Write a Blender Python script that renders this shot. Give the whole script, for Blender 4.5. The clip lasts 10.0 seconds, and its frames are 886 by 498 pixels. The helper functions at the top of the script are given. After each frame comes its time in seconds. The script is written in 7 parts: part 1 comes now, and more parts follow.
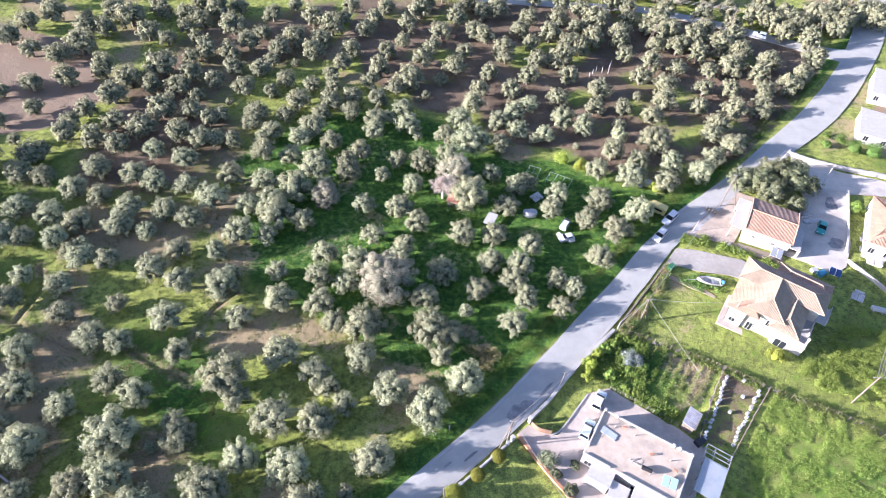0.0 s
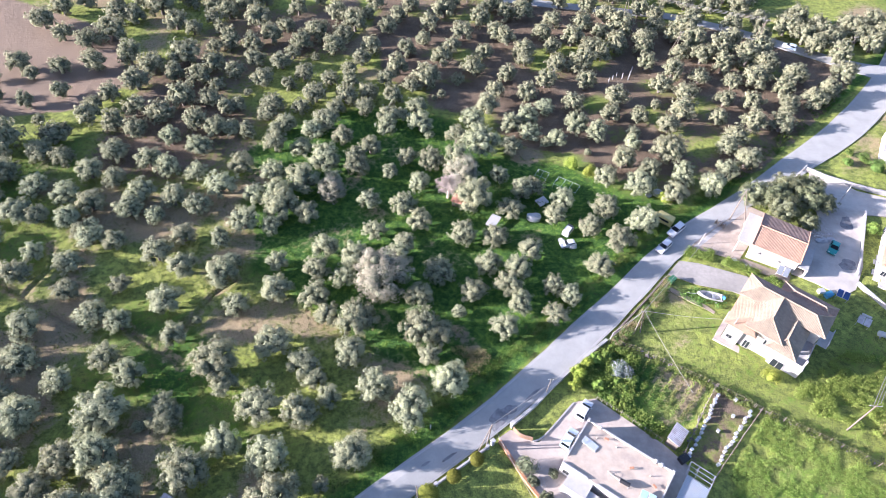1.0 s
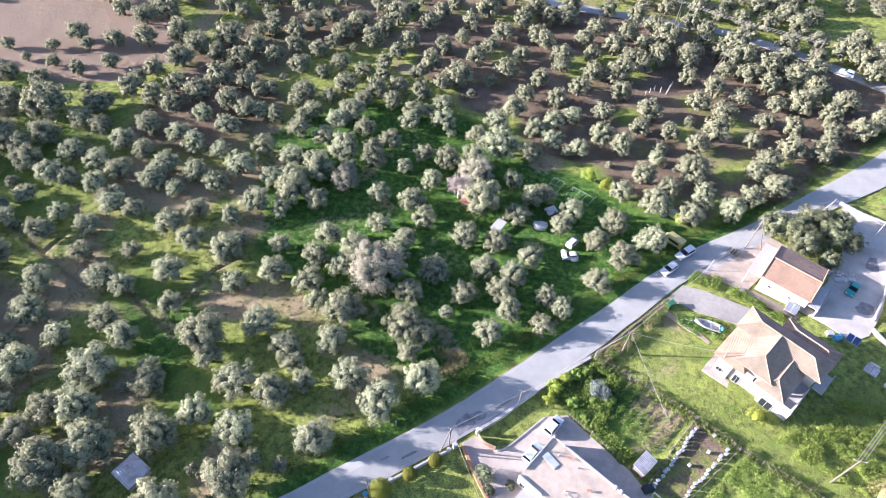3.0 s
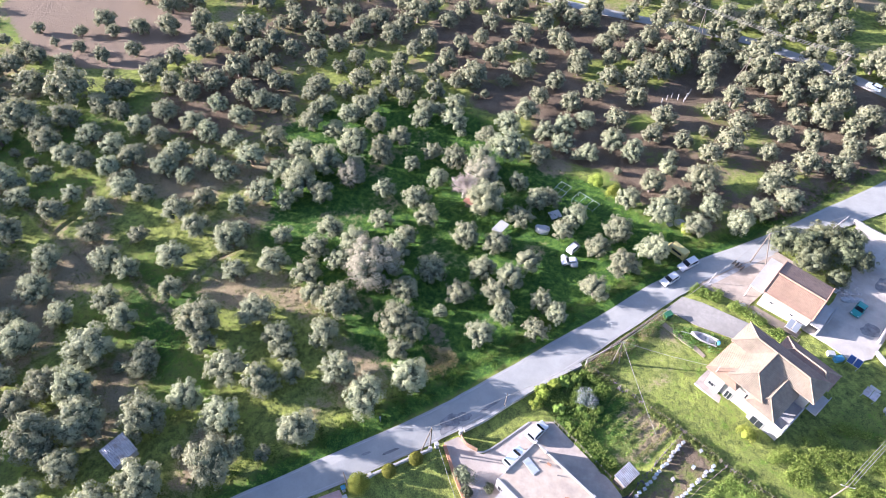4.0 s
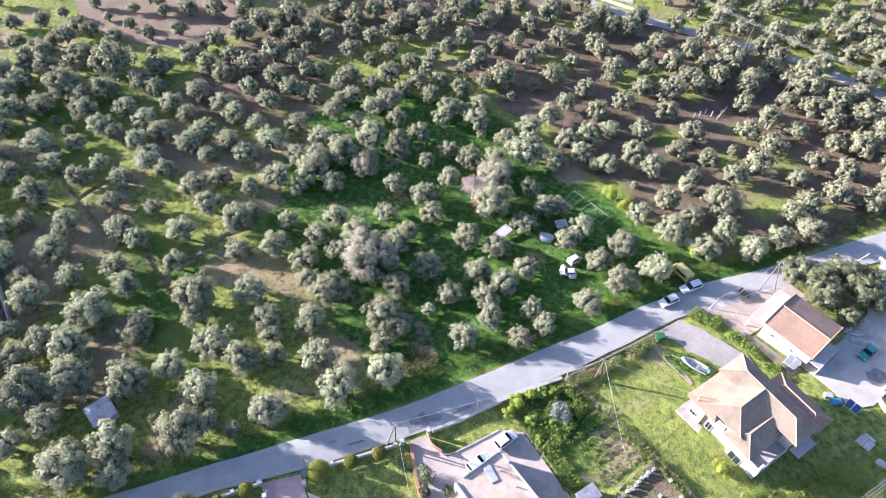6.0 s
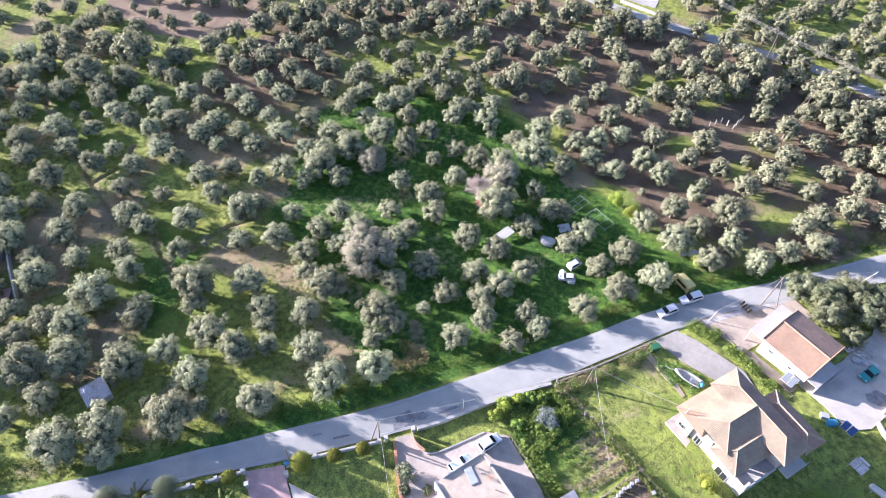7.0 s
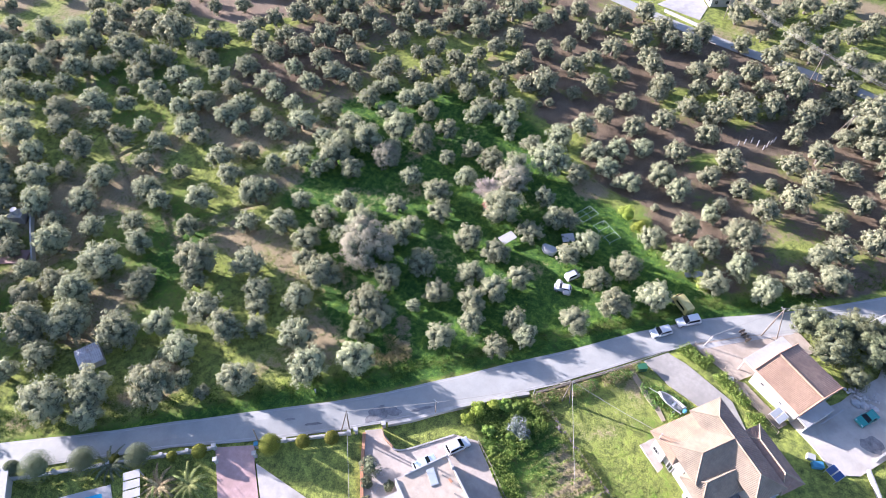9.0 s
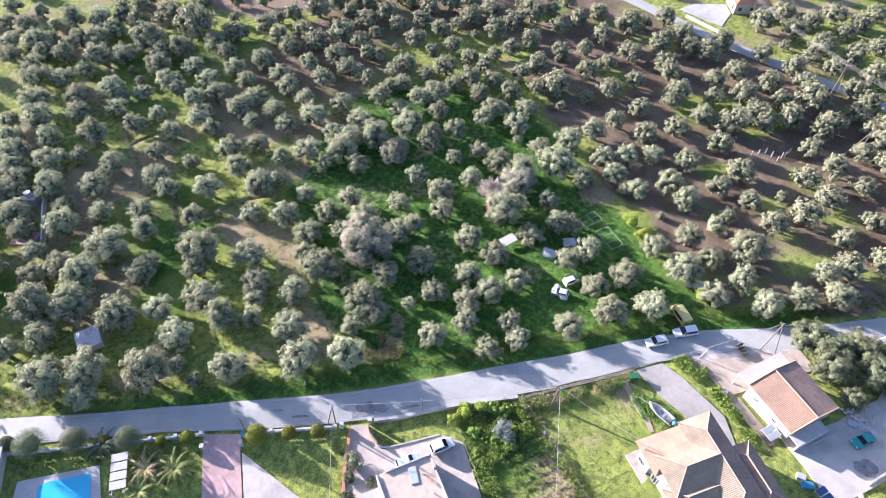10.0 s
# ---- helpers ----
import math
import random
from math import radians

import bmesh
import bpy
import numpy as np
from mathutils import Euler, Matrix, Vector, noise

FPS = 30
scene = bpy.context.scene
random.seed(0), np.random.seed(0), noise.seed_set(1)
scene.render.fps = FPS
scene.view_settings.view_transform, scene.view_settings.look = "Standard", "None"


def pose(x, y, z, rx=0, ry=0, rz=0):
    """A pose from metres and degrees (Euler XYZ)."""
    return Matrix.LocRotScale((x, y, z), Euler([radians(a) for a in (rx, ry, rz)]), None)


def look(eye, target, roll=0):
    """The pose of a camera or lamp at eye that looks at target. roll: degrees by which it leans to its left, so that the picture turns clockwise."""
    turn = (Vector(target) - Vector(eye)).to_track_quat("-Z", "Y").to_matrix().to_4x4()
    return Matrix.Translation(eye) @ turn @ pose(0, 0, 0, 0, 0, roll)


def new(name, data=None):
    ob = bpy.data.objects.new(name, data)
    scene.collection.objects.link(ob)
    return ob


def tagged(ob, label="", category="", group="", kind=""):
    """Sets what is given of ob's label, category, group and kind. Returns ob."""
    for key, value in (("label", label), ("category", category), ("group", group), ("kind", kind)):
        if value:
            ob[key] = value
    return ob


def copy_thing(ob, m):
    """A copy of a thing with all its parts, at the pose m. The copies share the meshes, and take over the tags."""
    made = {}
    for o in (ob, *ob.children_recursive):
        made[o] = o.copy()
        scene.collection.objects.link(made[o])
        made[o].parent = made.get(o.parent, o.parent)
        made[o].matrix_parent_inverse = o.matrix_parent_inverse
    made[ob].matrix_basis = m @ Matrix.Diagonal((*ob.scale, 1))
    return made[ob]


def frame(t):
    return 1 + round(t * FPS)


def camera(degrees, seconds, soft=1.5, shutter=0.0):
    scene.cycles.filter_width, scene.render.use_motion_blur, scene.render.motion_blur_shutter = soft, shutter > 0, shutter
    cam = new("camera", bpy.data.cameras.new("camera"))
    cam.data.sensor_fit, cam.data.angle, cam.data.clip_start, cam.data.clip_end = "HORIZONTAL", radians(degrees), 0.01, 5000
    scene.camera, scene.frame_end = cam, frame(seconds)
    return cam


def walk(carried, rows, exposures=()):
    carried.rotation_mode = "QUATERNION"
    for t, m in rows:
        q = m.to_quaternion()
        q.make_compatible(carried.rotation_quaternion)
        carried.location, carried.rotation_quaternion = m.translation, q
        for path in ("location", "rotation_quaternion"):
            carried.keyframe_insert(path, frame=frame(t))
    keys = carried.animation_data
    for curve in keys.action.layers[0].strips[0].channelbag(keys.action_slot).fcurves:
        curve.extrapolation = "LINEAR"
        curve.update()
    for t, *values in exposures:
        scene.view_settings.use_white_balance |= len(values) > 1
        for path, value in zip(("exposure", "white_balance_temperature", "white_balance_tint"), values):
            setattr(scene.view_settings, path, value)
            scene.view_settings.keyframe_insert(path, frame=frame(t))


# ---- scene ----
cam = camera(69.0, 10.0, soft=0.6)
METRES, EYE, TILT, LEAN, TURN = 60.0, 99.1, -49.5, -2.58, 0.0
ROWS = [
    (0.0, 0.0, 0.0, 0.0, 0.0, 0.0, -0.0),
    (0.5, 0.0582, 0.0011, 0.0021, 1.46, -0.07, -1.56),
    (1.0, 0.1156, 0.0038, 0.0055, 2.9, -0.18, -3.11),
    (1.5, 0.1717, 0.0079, 0.0113, 4.34, -0.34, -4.6),
    (2.0, 0.2268, 0.0133, 0.0178, 5.75, -0.51, -6.1),
    (2.5, 0.2795, 0.0194, 0.0261, 7.14, -0.74, -7.53),
    (4.0, 0.4303, 0.0433, 0.055, 11.18, -1.59, -11.59),
    (4.5, 0.4779, 0.0545, 0.0673, 12.52, -1.93, -12.89),
    (5.0, 0.524, 0.0665, 0.0804, 13.85, -2.31, -14.18),
    (5.5, 0.5691, 0.0793, 0.0945, 15.18, -2.71, -15.44),
    (7.0, 0.6977, 0.1211, 0.1392, 19.2, -4.07, -19.07),
    (7.5, 0.7378, 0.137, 0.1558, 20.53, -4.55, -20.23),
    (8.0, 0.7772, 0.1537, 0.1728, 21.88, -5.09, -21.38),
    (8.5, 0.8155, 0.1707, 0.191, 23.26, -5.65, -22.51),
    (9.0, 0.8525, 0.1878, 0.2094, 24.61, -6.22, -23.61),
    (9.5, 0.8889, 0.2058, 0.2283, 25.99, -6.85, -24.68),
    (10.0, 0.9238, 0.2241, 0.2481, 27.38, -7.48, -25.74),
]
walk(cam, [(t, pose(0, 0, EYE, TILT, LEAN, TURN) @ pose(METRES * x, METRES * y, METRES * z, 90 + pitch, roll, yaw)) for t, x, y, z, yaw, pitch, roll in ROWS],
     exposures=[(0.0, 2.05, 5300, 27), (10.0, 2.05, 5300, 27)])

# ---- sky, sun ----
SUN_ELEV, SHADOW_AZ = 13.4, 6.0
world = bpy.data.worlds.new("sky")
scene.world = world
world.use_nodes = True
wn = world.node_tree.nodes
sky = wn.new("ShaderNodeTexSky")
sky.sky_type = "NISHITA"
sky.sun_disc = False
sky.sun_elevation = radians(SUN_ELEV)
sky.sun_rotation = radians(-90 - SHADOW_AZ)
sky.air_density, sky.dust_density, sky.ozone_density = 1.0, 1.5, 1.0
world.node_tree.links.new(sky.outputs[0], wn["Background"].inputs[0])
wn["Background"].inputs[1].default_value = 0.082
sun = new("sun", bpy.data.lights.new("sun", "SUN"))
sun.data.energy, sun.data.angle, sun.data.color = 5.4, radians(0.6), (1.0, 0.87, 0.68)
az = radians(SHADOW_AZ)
sun.matrix_world = look((0, 0, 60), (60 * math.cos(az), 60 * math.sin(az), 60 - 60 * math.tan(radians(SUN_ELEV))))

# ---- small builders ----
def smooth01(a, b, v):
    v = min(1.0, max(0.0, (v - a) / (b - a)))
    return v * v * (3 - 2 * v)


def terrain(x, y):
    """Height of the land: level along the road, rising behind the houses, falling away under the grove."""
    d = -0.72 * x + 0.69 * y - 25.4
    s = 0.69 * x + 0.72 * y
    if d > 0:
        return -2.0 - 0.10 * min(d, 50) - 0.04 * min(max(d - 50, 0), 150)
    return -2.0 + 0.10 * min(-d, 25) * smooth01(45, 95, s)


def bump_xy(x, y):
    """Small unevenness of open ground."""
    return 0.16 * noise.noise((x * 0.12, y * 0.12, 3.0)) + 0.07 * noise.noise((x * 0.45, y * 0.45, 7.0))


def soft_in(X, Y, poly, edge=2.0):
    """1 well inside poly, 0 well outside, for arrays of places."""
    hit = np.zeros(X.shape, bool)
    gap = np.full(X.shape, 1e9)
    for (xj, yj), (xi, yi) in zip([poly[-1]] + poly[:-1], poly):
        cross = (yi > Y) != (yj > Y)
        hit ^= cross & (X < (xj - xi) * (Y - yi) / ((yj - yi) or 1e-9) + xi)
        ax, ay = xi - xj, yi - yj
        k = np.clip(((X - xj) * ax + (Y - yj) * ay) / (ax * ax + ay * ay), 0, 1)
        gap = np.minimum(gap, np.hypot(X - xj - k * ax, Y - yj - k * ay))
    v = np.clip((np.where(hit, gap, -gap) + edge) / (2 * edge), 0, 1)
    return v * v * (3 - 2 * v)


def line_gap(X, Y, pts):
    gap = np.full(X.shape, 1e9)
    for (xj, yj), (xi, yi) in zip(pts[:-1], pts[1:]):
        ax, ay = xi - xj, yi - yj
        k = np.clip(((X - xj) * ax + (Y - yj) * ay) / (ax * ax + ay * ay), 0, 1)
        gap = np.minimum(gap, np.hypot(X - xj - k * ax, Y - yj - k * ay))
    return gap


def mesh_of(name, bm):
    me = bpy.data.meshes.new(name)
    bm.normal_update()
    bm.to_mesh(me)
    bm.free()
    return me


def thing(name, label, category, group="", kind="", m=None):
    ob = new(name)
    ob.empty_display_size = 0.3
    if m is not None:
        ob.matrix_basis = m
    return tagged(ob, label, category, group, kind)


def part(name, bm, material, parent, label="", kind="", flat=True):
    me = bm if isinstance(bm, bpy.types.Mesh) else mesh_of(name, bm)
    if not me.materials:
        me.materials.append(material)
    if not flat:
        me.shade_smooth()
    ob = new(name, me)
    ob.parent = parent
    return tagged(ob, label, kind=kind)


def solo(name, bm, material, label, category, group="", kind="", m=None, flat=True):
    """A thing that is one mesh."""
    me = bm if isinstance(bm, bpy.types.Mesh) else mesh_of(name, bm)
    if not me.materials:
        me.materials.append(material)
    if not flat:
        me.shade_smooth()
    ob = new(name, me)
    if m is not None:
        ob.matrix_basis = m
    return tagged(ob, label, category, group, kind)


def box(bm, x, y, z, sx, sy, sz, rz=0.0, bev=0.0, m=None):
    """A box on its base centre (x, y, z)."""
    mat = Matrix.Translation((x, y, z + sz / 2)) @ Matrix.Rotation(radians(rz), 4, "Z") @ Matrix.Diagonal((sx, sy, sz, 1))
    if m is not None:
        mat = m @ mat
    vs = bmesh.ops.create_cube(bm, size=1.0, matrix=mat)["verts"]
    if bev:
        es = list({e for v in vs for e in v.link_edges})
        bmesh.ops.bevel(bm, geom=es, offset=bev, segments=2, affect="EDGES", profile=0.7)
    return vs


def rod(bm, a, b, r, r2=None, n=8):
    """A round bar from a to b."""
    a, b = Vector(a), Vector(b)
    d = b - a
    q = d.to_track_quat("Z", "Y").to_matrix().to_4x4()
    bmesh.ops.create_cone(bm, cap_ends=True, segments=n, radius1=r, radius2=r if r2 is None else r2, depth=d.length,
                          matrix=Matrix.Translation((a + b) / 2) @ q)


def lump(bm, x, y, z, r, sx=1, sy=1, sz=1, rough=0.25, seed=0.0, sub=2):
    """An uneven rounded lump."""
    vs = bmesh.ops.create_icosphere(bm, subdivisions=sub, radius=1.0)["verts"]
    for v in vs:
        k = 1 + rough * noise.noise(v.co * 1.7 + Vector((seed, seed * 1.7, 0)))
        v.co = Vector((x + v.co.x * r * sx * k, y + v.co.y * r * sy * k, z + v.co.z * r * sz * k))
    return vs


def new_bm():
    return bmesh.new()


def drape(poly, lift, depth=0.25, step=3.0, rough=0.0):
    """A slab whose outline is poly, laid over the land."""
    bm = bmesh.new()
    bm.faces.new([bm.verts.new((x, y, 0)) for x, y in poly])
    xs, ys = [p[0] for p in poly], [p[1] for p in poly]
    for lo, hi, no in ((min(xs), max(xs), (1, 0, 0)), (min(ys), max(ys), (0, 1, 0))):
        k = math.ceil(lo / step) * step
        while k < hi:
            bmesh.ops.bisect_plane(bm, geom=bm.verts[:] + bm.edges[:] + bm.faces[:], plane_co=(no[0] * k, no[1] * k, 0), plane_no=no)
            k += step
    bmesh.ops.triangulate(bm, faces=bm.faces[:])
    if bm.faces and sum(f.normal.z for f in bm.faces) < 0:
        bmesh.ops.reverse_faces(bm, faces=bm.faces[:])
    low = bmesh.ops.extrude_face_region(bm, geom=[f for f in bm.faces])
    tops = [v for v in low["geom"] if isinstance(v, bmesh.types.BMVert)]
    tset = set(tops)
    for v in bm.verts:
        z = terrain(v.co.x, v.co.y)
        v.co.z = z + (lift + rough * noise.noise((v.co.x, v.co.y, 0)) if v in tset else lift - depth)
    bmesh.ops.recalc_face_normals(bm, faces=bm.faces[:])
    return bm


def blob(x, y, rx, ry, turn, seed):
    """A ragged rounded outline."""
    out, c, d = [], math.cos(radians(turn)), math.sin(radians(turn))
    for k in range(28):
        a = k * math.tau / 28
        w = 1 + 0.38 * noise.noise((1.3 * math.cos(a), 1.3 * math.sin(a), seed)) + 0.16 * noise.noise((4 * math.cos(a), 4 * math.sin(a), seed + 5))
        u, v = rx * w * math.cos(a), ry * w * math.sin(a)
        out.append((x + c * u - d * v, y + d * u + c * v))
    return out


def curve_pts(pts, n=6):
    """A smooth line through pts."""
    out = []
    P = [Vector(p) for p in pts]
    P = [P[0] * 2 - P[1]] + P + [P[-1] * 2 - P[-2]]
    for i in range(1, len(P) - 2):
        a, b, c, d = P[i - 1:i + 3]
        for j in range(n):
            t = j / n
            out.append(0.5 * ((2 * b) + (c - a) * t + (2 * a - 5 * b + 4 * c - d) * t * t + (3 * b - a - 3 * c + d) * t ** 3))
    out.append(P[-2])
    return out


# ---- materials ----
def mat_base(name):
    m = bpy.data.materials.new(name)
    m.use_nodes = True
    nt = m.node_tree
    return m, nt, nt.nodes["Principled BSDF"]


def node(nt, kind, **kw):
    n = nt.nodes.new(kind)
    for k, v in kw.items():
        n.inputs[k].default_value = v
    return n


def noise_node(nt, scale, detail=4.0, rough=0.6, vec=None):
    n = node(nt, "ShaderNodeTexNoise", Scale=scale, Detail=detail, Roughness=rough)
    if vec is None:
        vec = nt.nodes.new("ShaderNodeTexCoord").outputs["Object"]
    nt.links.new(vec, n.inputs["Vector"])
    return n.outputs["Fac"]


def ramp(nt, fac, stops):
    r = nt.nodes.new("ShaderNodeValToRGB")
    els = r.color_ramp.elements
    while len(els) < len(stops):
        els.new(0.5)
    for e, (p, c) in zip(els, stops):
        e.position = p
        e.color = (*c, 1) if len(c) == 3 else c
    nt.links.new(fac, r.inputs[0])
    return r.outputs[0]


def mix(nt, fac, a, b, mode="MIX"):
    n = nt.nodes.new("ShaderNodeMix")
    n.data_type, n.blend_type = "RGBA", mode
    for sock, v in ((n.inputs[0], fac), (n.inputs[6], a), (n.inputs[7], b)):
        if isinstance(v, (int, float)):
            sock.default_value = v
        elif isinstance(v, tuple):
            sock.default_value = (*v, 1)
        else:
            nt.links.new(v, sock)
    return n.outputs[2]


def maths(nt, op, a, b=0.0):
    n = nt.nodes.new("ShaderNodeMath")
    n.operation = op
    for i, v in enumerate((a, b)):
        if isinstance(v, (int, float)):
            n.inputs[i].default_value = v
        else:
            nt.links.new(v, n.inputs[i])
    return n.outputs[0]


def relief(nt, bsdf, height, strength=0.3, distance=0.05):
    b = node(nt, "ShaderNodeBump", Strength=strength, Distance=distance)
    nt.links.new(height, b.inputs["Height"])
    nt.links.new(b.outputs[0], bsdf.inputs["Normal"])


def plain(name, c, rough=0.5, metal=0.0, emit=None, clear=0.0):
    m, nt, b = mat_base(name)
    b.inputs["Base Color"].default_value = (*c, 1)
    b.inputs["Roughness"].default_value = rough
    b.inputs["Metallic"].default_value = metal
    b.inputs["Coat Weight"].default_value = clear
    return m


def surface(name, c1, c2, scale=2.0, rough=0.8, stain=None, stain_scale=0.3, bump=0.3, metal=0.0, vary=0.0, fine=30.0):
    """A worn surface: two tones at a coarse scale, a stain tone at a wider one, fine relief."""
    m, nt, b = mat_base(name)
    world_pos = nt.nodes.new("ShaderNodeNewGeometry").outputs["Position"]
    n1 = noise_node(nt, scale, 5, 0.65, world_pos)
    col = ramp(nt, n1, [(0.3, c1), (0.7, c2)])
    if stain:
        n2 = noise_node(nt, stain_scale, 4, 0.6, world_pos)
        col = mix(nt, ramp(nt, n2, [(0.45, (0, 0, 0)), (0.7, (1, 1, 1))]), col, stain)
    if vary:
        info = nt.nodes.new("ShaderNodeObjectInfo")
        k = maths(nt, "ADD", maths(nt, "MULTIPLY", info.outputs["Random"], vary), 1 - vary / 2)
        hs = nt.nodes.new("ShaderNodeHueSaturation")
        nt.links.new(k, hs.inputs["Value"])
        nt.links.new(col, hs.inputs["Color"])
        col = hs.outputs[0]
    nt.links.new(col, b.inputs["Base Color"])
    b.inputs["Roughness"].default_value = rough
    b.inputs["Metallic"].default_value = metal
    if bump:
        relief(nt, b, noise_node(nt, fine, 3, 0.6, world_pos), bump, 0.03)
    return m


def leaf_mat(name, c1, c2, c3, through_light=0.22, rough=0.85):
    """Leaves: each one differs a little, and each plant too."""
    m, nt, b = mat_base(name)
    geo = nt.nodes.new("ShaderNodeNewGeometry")
    col = ramp(nt, geo.outputs["Random Per Island"], [(0.0, c1), (0.5, c2), (1.0, c3)])
    info = nt.nodes.new("ShaderNodeObjectInfo")
    hs = nt.nodes.new("ShaderNodeHueSaturation")
    nt.links.new(maths(nt, "ADD", maths(nt, "MULTIPLY", info.outputs["Random"], 0.4), 0.8), hs.inputs["Value"])
    nt.links.new(maths(nt, "ADD", maths(nt, "MULTIPLY", info.outputs["Random"], 0.03), 0.485), hs.inputs["Hue"])
    nt.links.new(col, hs.inputs["Color"])
    nt.links.new(hs.outputs[0], b.inputs["Base Color"])
    b.inputs["Roughness"].default_value = rough
    b.inputs["Specular IOR Level"].default_value = 0.15
    tr = nt.nodes.new("ShaderNodeBsdfTranslucent")
    nt.links.new(hs.outputs[0], tr.inputs[0])
    ms = nt.nodes.new("ShaderNodeMixShader")
    ms.inputs[0].default_value = through_light
    nt.links.new(b.outputs[0], ms.inputs[1])
    nt.links.new(tr.outputs[0], ms.inputs[2])
    nt.links.new(ms.outputs[0], nt.nodes["Material Output"].inputs[0])
    return m


olive_leaf = leaf_mat("olive_leaf", (0.285, 0.302, 0.180), (0.335, 0.348, 0.214), (0.390, 0.397, 0.258), 0.30)
olive_leaf_dark = leaf_mat("dark_olive_leaf", (0.13, 0.145, 0.075), (0.175, 0.19, 0.10), (0.23, 0.24, 0.135), 0.3)
shrub_leaf = leaf_mat("shrub_leaf", (0.07, 0.12, 0.03), (0.11, 0.18, 0.04), (0.18, 0.25, 0.06))
lemon_leaf = leaf_mat("lemon_leaf", (0.17, 0.235, 0.035), (0.265, 0.325, 0.05), (0.39, 0.41, 0.08))
bark = surface("olive_bark", (0.10, 0.085, 0.07), (0.22, 0.19, 0.16), 6, 0.95, bump=0.6)
dead_wood = surface("dead_wood", (0.40, 0.345, 0.295), (0.54, 0.475, 0.41), 5, 0.95)
asphalt = surface("grey_drive", (0.25, 0.235, 0.21), (0.33, 0.31, 0.28), 1.2, 0.9, (0.20, 0.19, 0.175), 0.12, 0.25)
concrete = surface("concrete", (0.34, 0.33, 0.315), (0.43, 0.415, 0.395), 0.9, 0.9, (0.27, 0.26, 0.245), 0.25)
lot_concrete = surface("sandy_concrete", (0.40, 0.37, 0.325), (0.50, 0.465, 0.41), 0.5, 0.9, (0.31, 0.28, 0.245), 0.16)
paving = surface("beige_paving", (0.36, 0.31, 0.265), (0.46, 0.40, 0.345), 0.8, 0.85, (0.29, 0.25, 0.22), 0.3)
pink_paving = surface("pink_paving", (0.40, 0.26, 0.24), (0.50, 0.34, 0.315), 1.2, 0.85, (0.34, 0.225, 0.205), 0.4)
path_concrete = surface("path_concrete", (0.40, 0.37, 0.33), (0.50, 0.465, 0.415), 0.6, 0.9, (0.33, 0.30, 0.265), 0.25)
dirt = surface("bare_dirt", (0.22, 0.185, 0.135), (0.33, 0.28, 0.21), 0.8, 0.95, (0.17, 0.14, 0.10), 0.2, 0.5, fine=8)
pale_dirt = surface("pale_dusty_earth", (0.30, 0.25, 0.20), (0.42, 0.355, 0.285), 0.7, 0.95, (0.24, 0.20, 0.16), 0.25, 0.4, fine=10)
white_paint = surface("white_render", (0.37, 0.36, 0.345), (0.46, 0.445, 0.43), 1.5, 0.85, (0.40, 0.38, 0.355), 0.5, 0.15)
cream_paint = surface("cream_render", (0.44, 0.385, 0.32), (0.53, 0.47, 0.40), 1.2, 0.85, (0.37, 0.32, 0.27), 0.4, 0.2)
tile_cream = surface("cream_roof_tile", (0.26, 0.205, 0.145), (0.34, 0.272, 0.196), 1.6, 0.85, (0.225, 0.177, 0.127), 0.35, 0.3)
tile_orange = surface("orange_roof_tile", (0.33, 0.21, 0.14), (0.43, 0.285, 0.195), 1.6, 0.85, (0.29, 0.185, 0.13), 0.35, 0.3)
# Brown tile darkened in colour to stand for slopes shaded from the sun.
tile_dark = surface("shaded_brown_roof_tile", (0.25, 0.165, 0.125), (0.35, 0.24, 0.185), 1.6, 0.85, (0.20, 0.135, 0.11), 0.35, 0.3)
wood_grey = surface("grey_wood", (0.12, 0.10, 0.08), (0.22, 0.185, 0.15), 5, 0.9)
wood_brown = surface("brown_wood", (0.22, 0.13, 0.08), (0.34, 0.22, 0.14), 5, 0.85)
metal_grey = surface("galvanised_metal", (0.42, 0.43, 0.44), (0.60, 0.60, 0.61), 2, 0.5, (0.38, 0.34, 0.30), 0.6, 0.1, metal=0.6)
black_rubber = surface("black_rubber", (0.02, 0.02, 0.02), (0.04, 0.04, 0.04), 8, 0.8)
solar_blue = plain("solar_panel", (0.03, 0.06, 0.16), 0.25, 0.0, clear=0.5)
glass_dark = plain("window_glass", (0.02, 0.025, 0.03), 0.08)
car_white = plain("white_car_paint", (0.62, 0.62, 0.63), 0.3, clear=0.6)
car_teal = plain("teal_car_paint", (0.03, 0.24, 0.22), 0.35, clear=0.5)
car_blue = plain("pale_blue_car_paint", (0.48, 0.58, 0.66), 0.35, clear=0.5)
car_yellow = surface("faded_yellow_paint", (0.46, 0.38, 0.12), (0.56, 0.49, 0.20), 2, 0.6)
lamp_glass = plain("lamp_glass", (0.7, 0.7, 0.68), 0.15)
green_plastic = plain("green_plastic", (0.03, 0.12, 0.06), 0.5)
white_plastic = surface("white_plastic", (0.34, 0.34, 0.34), (0.44, 0.44, 0.44), 3, 0.5, bump=0.05)
blue_cloth = plain("blue_cover", (0.05, 0.20, 0.32), 0.7)
terracotta = surface("terracotta", (0.36, 0.17, 0.09), (0.48, 0.25, 0.14), 3, 0.8)
tin = surface("weathered_tin", (0.42, 0.41, 0.42), (0.58, 0.56, 0.57), 1.5, 0.6, (0.33, 0.28, 0.26), 0.7, 0.1, metal=0.3)
rust = surface("rusty_roof_sheet", (0.36, 0.16, 0.11), (0.48, 0.25, 0.18), 2, 0.8, (0.30, 0.12, 0.08), 0.8)
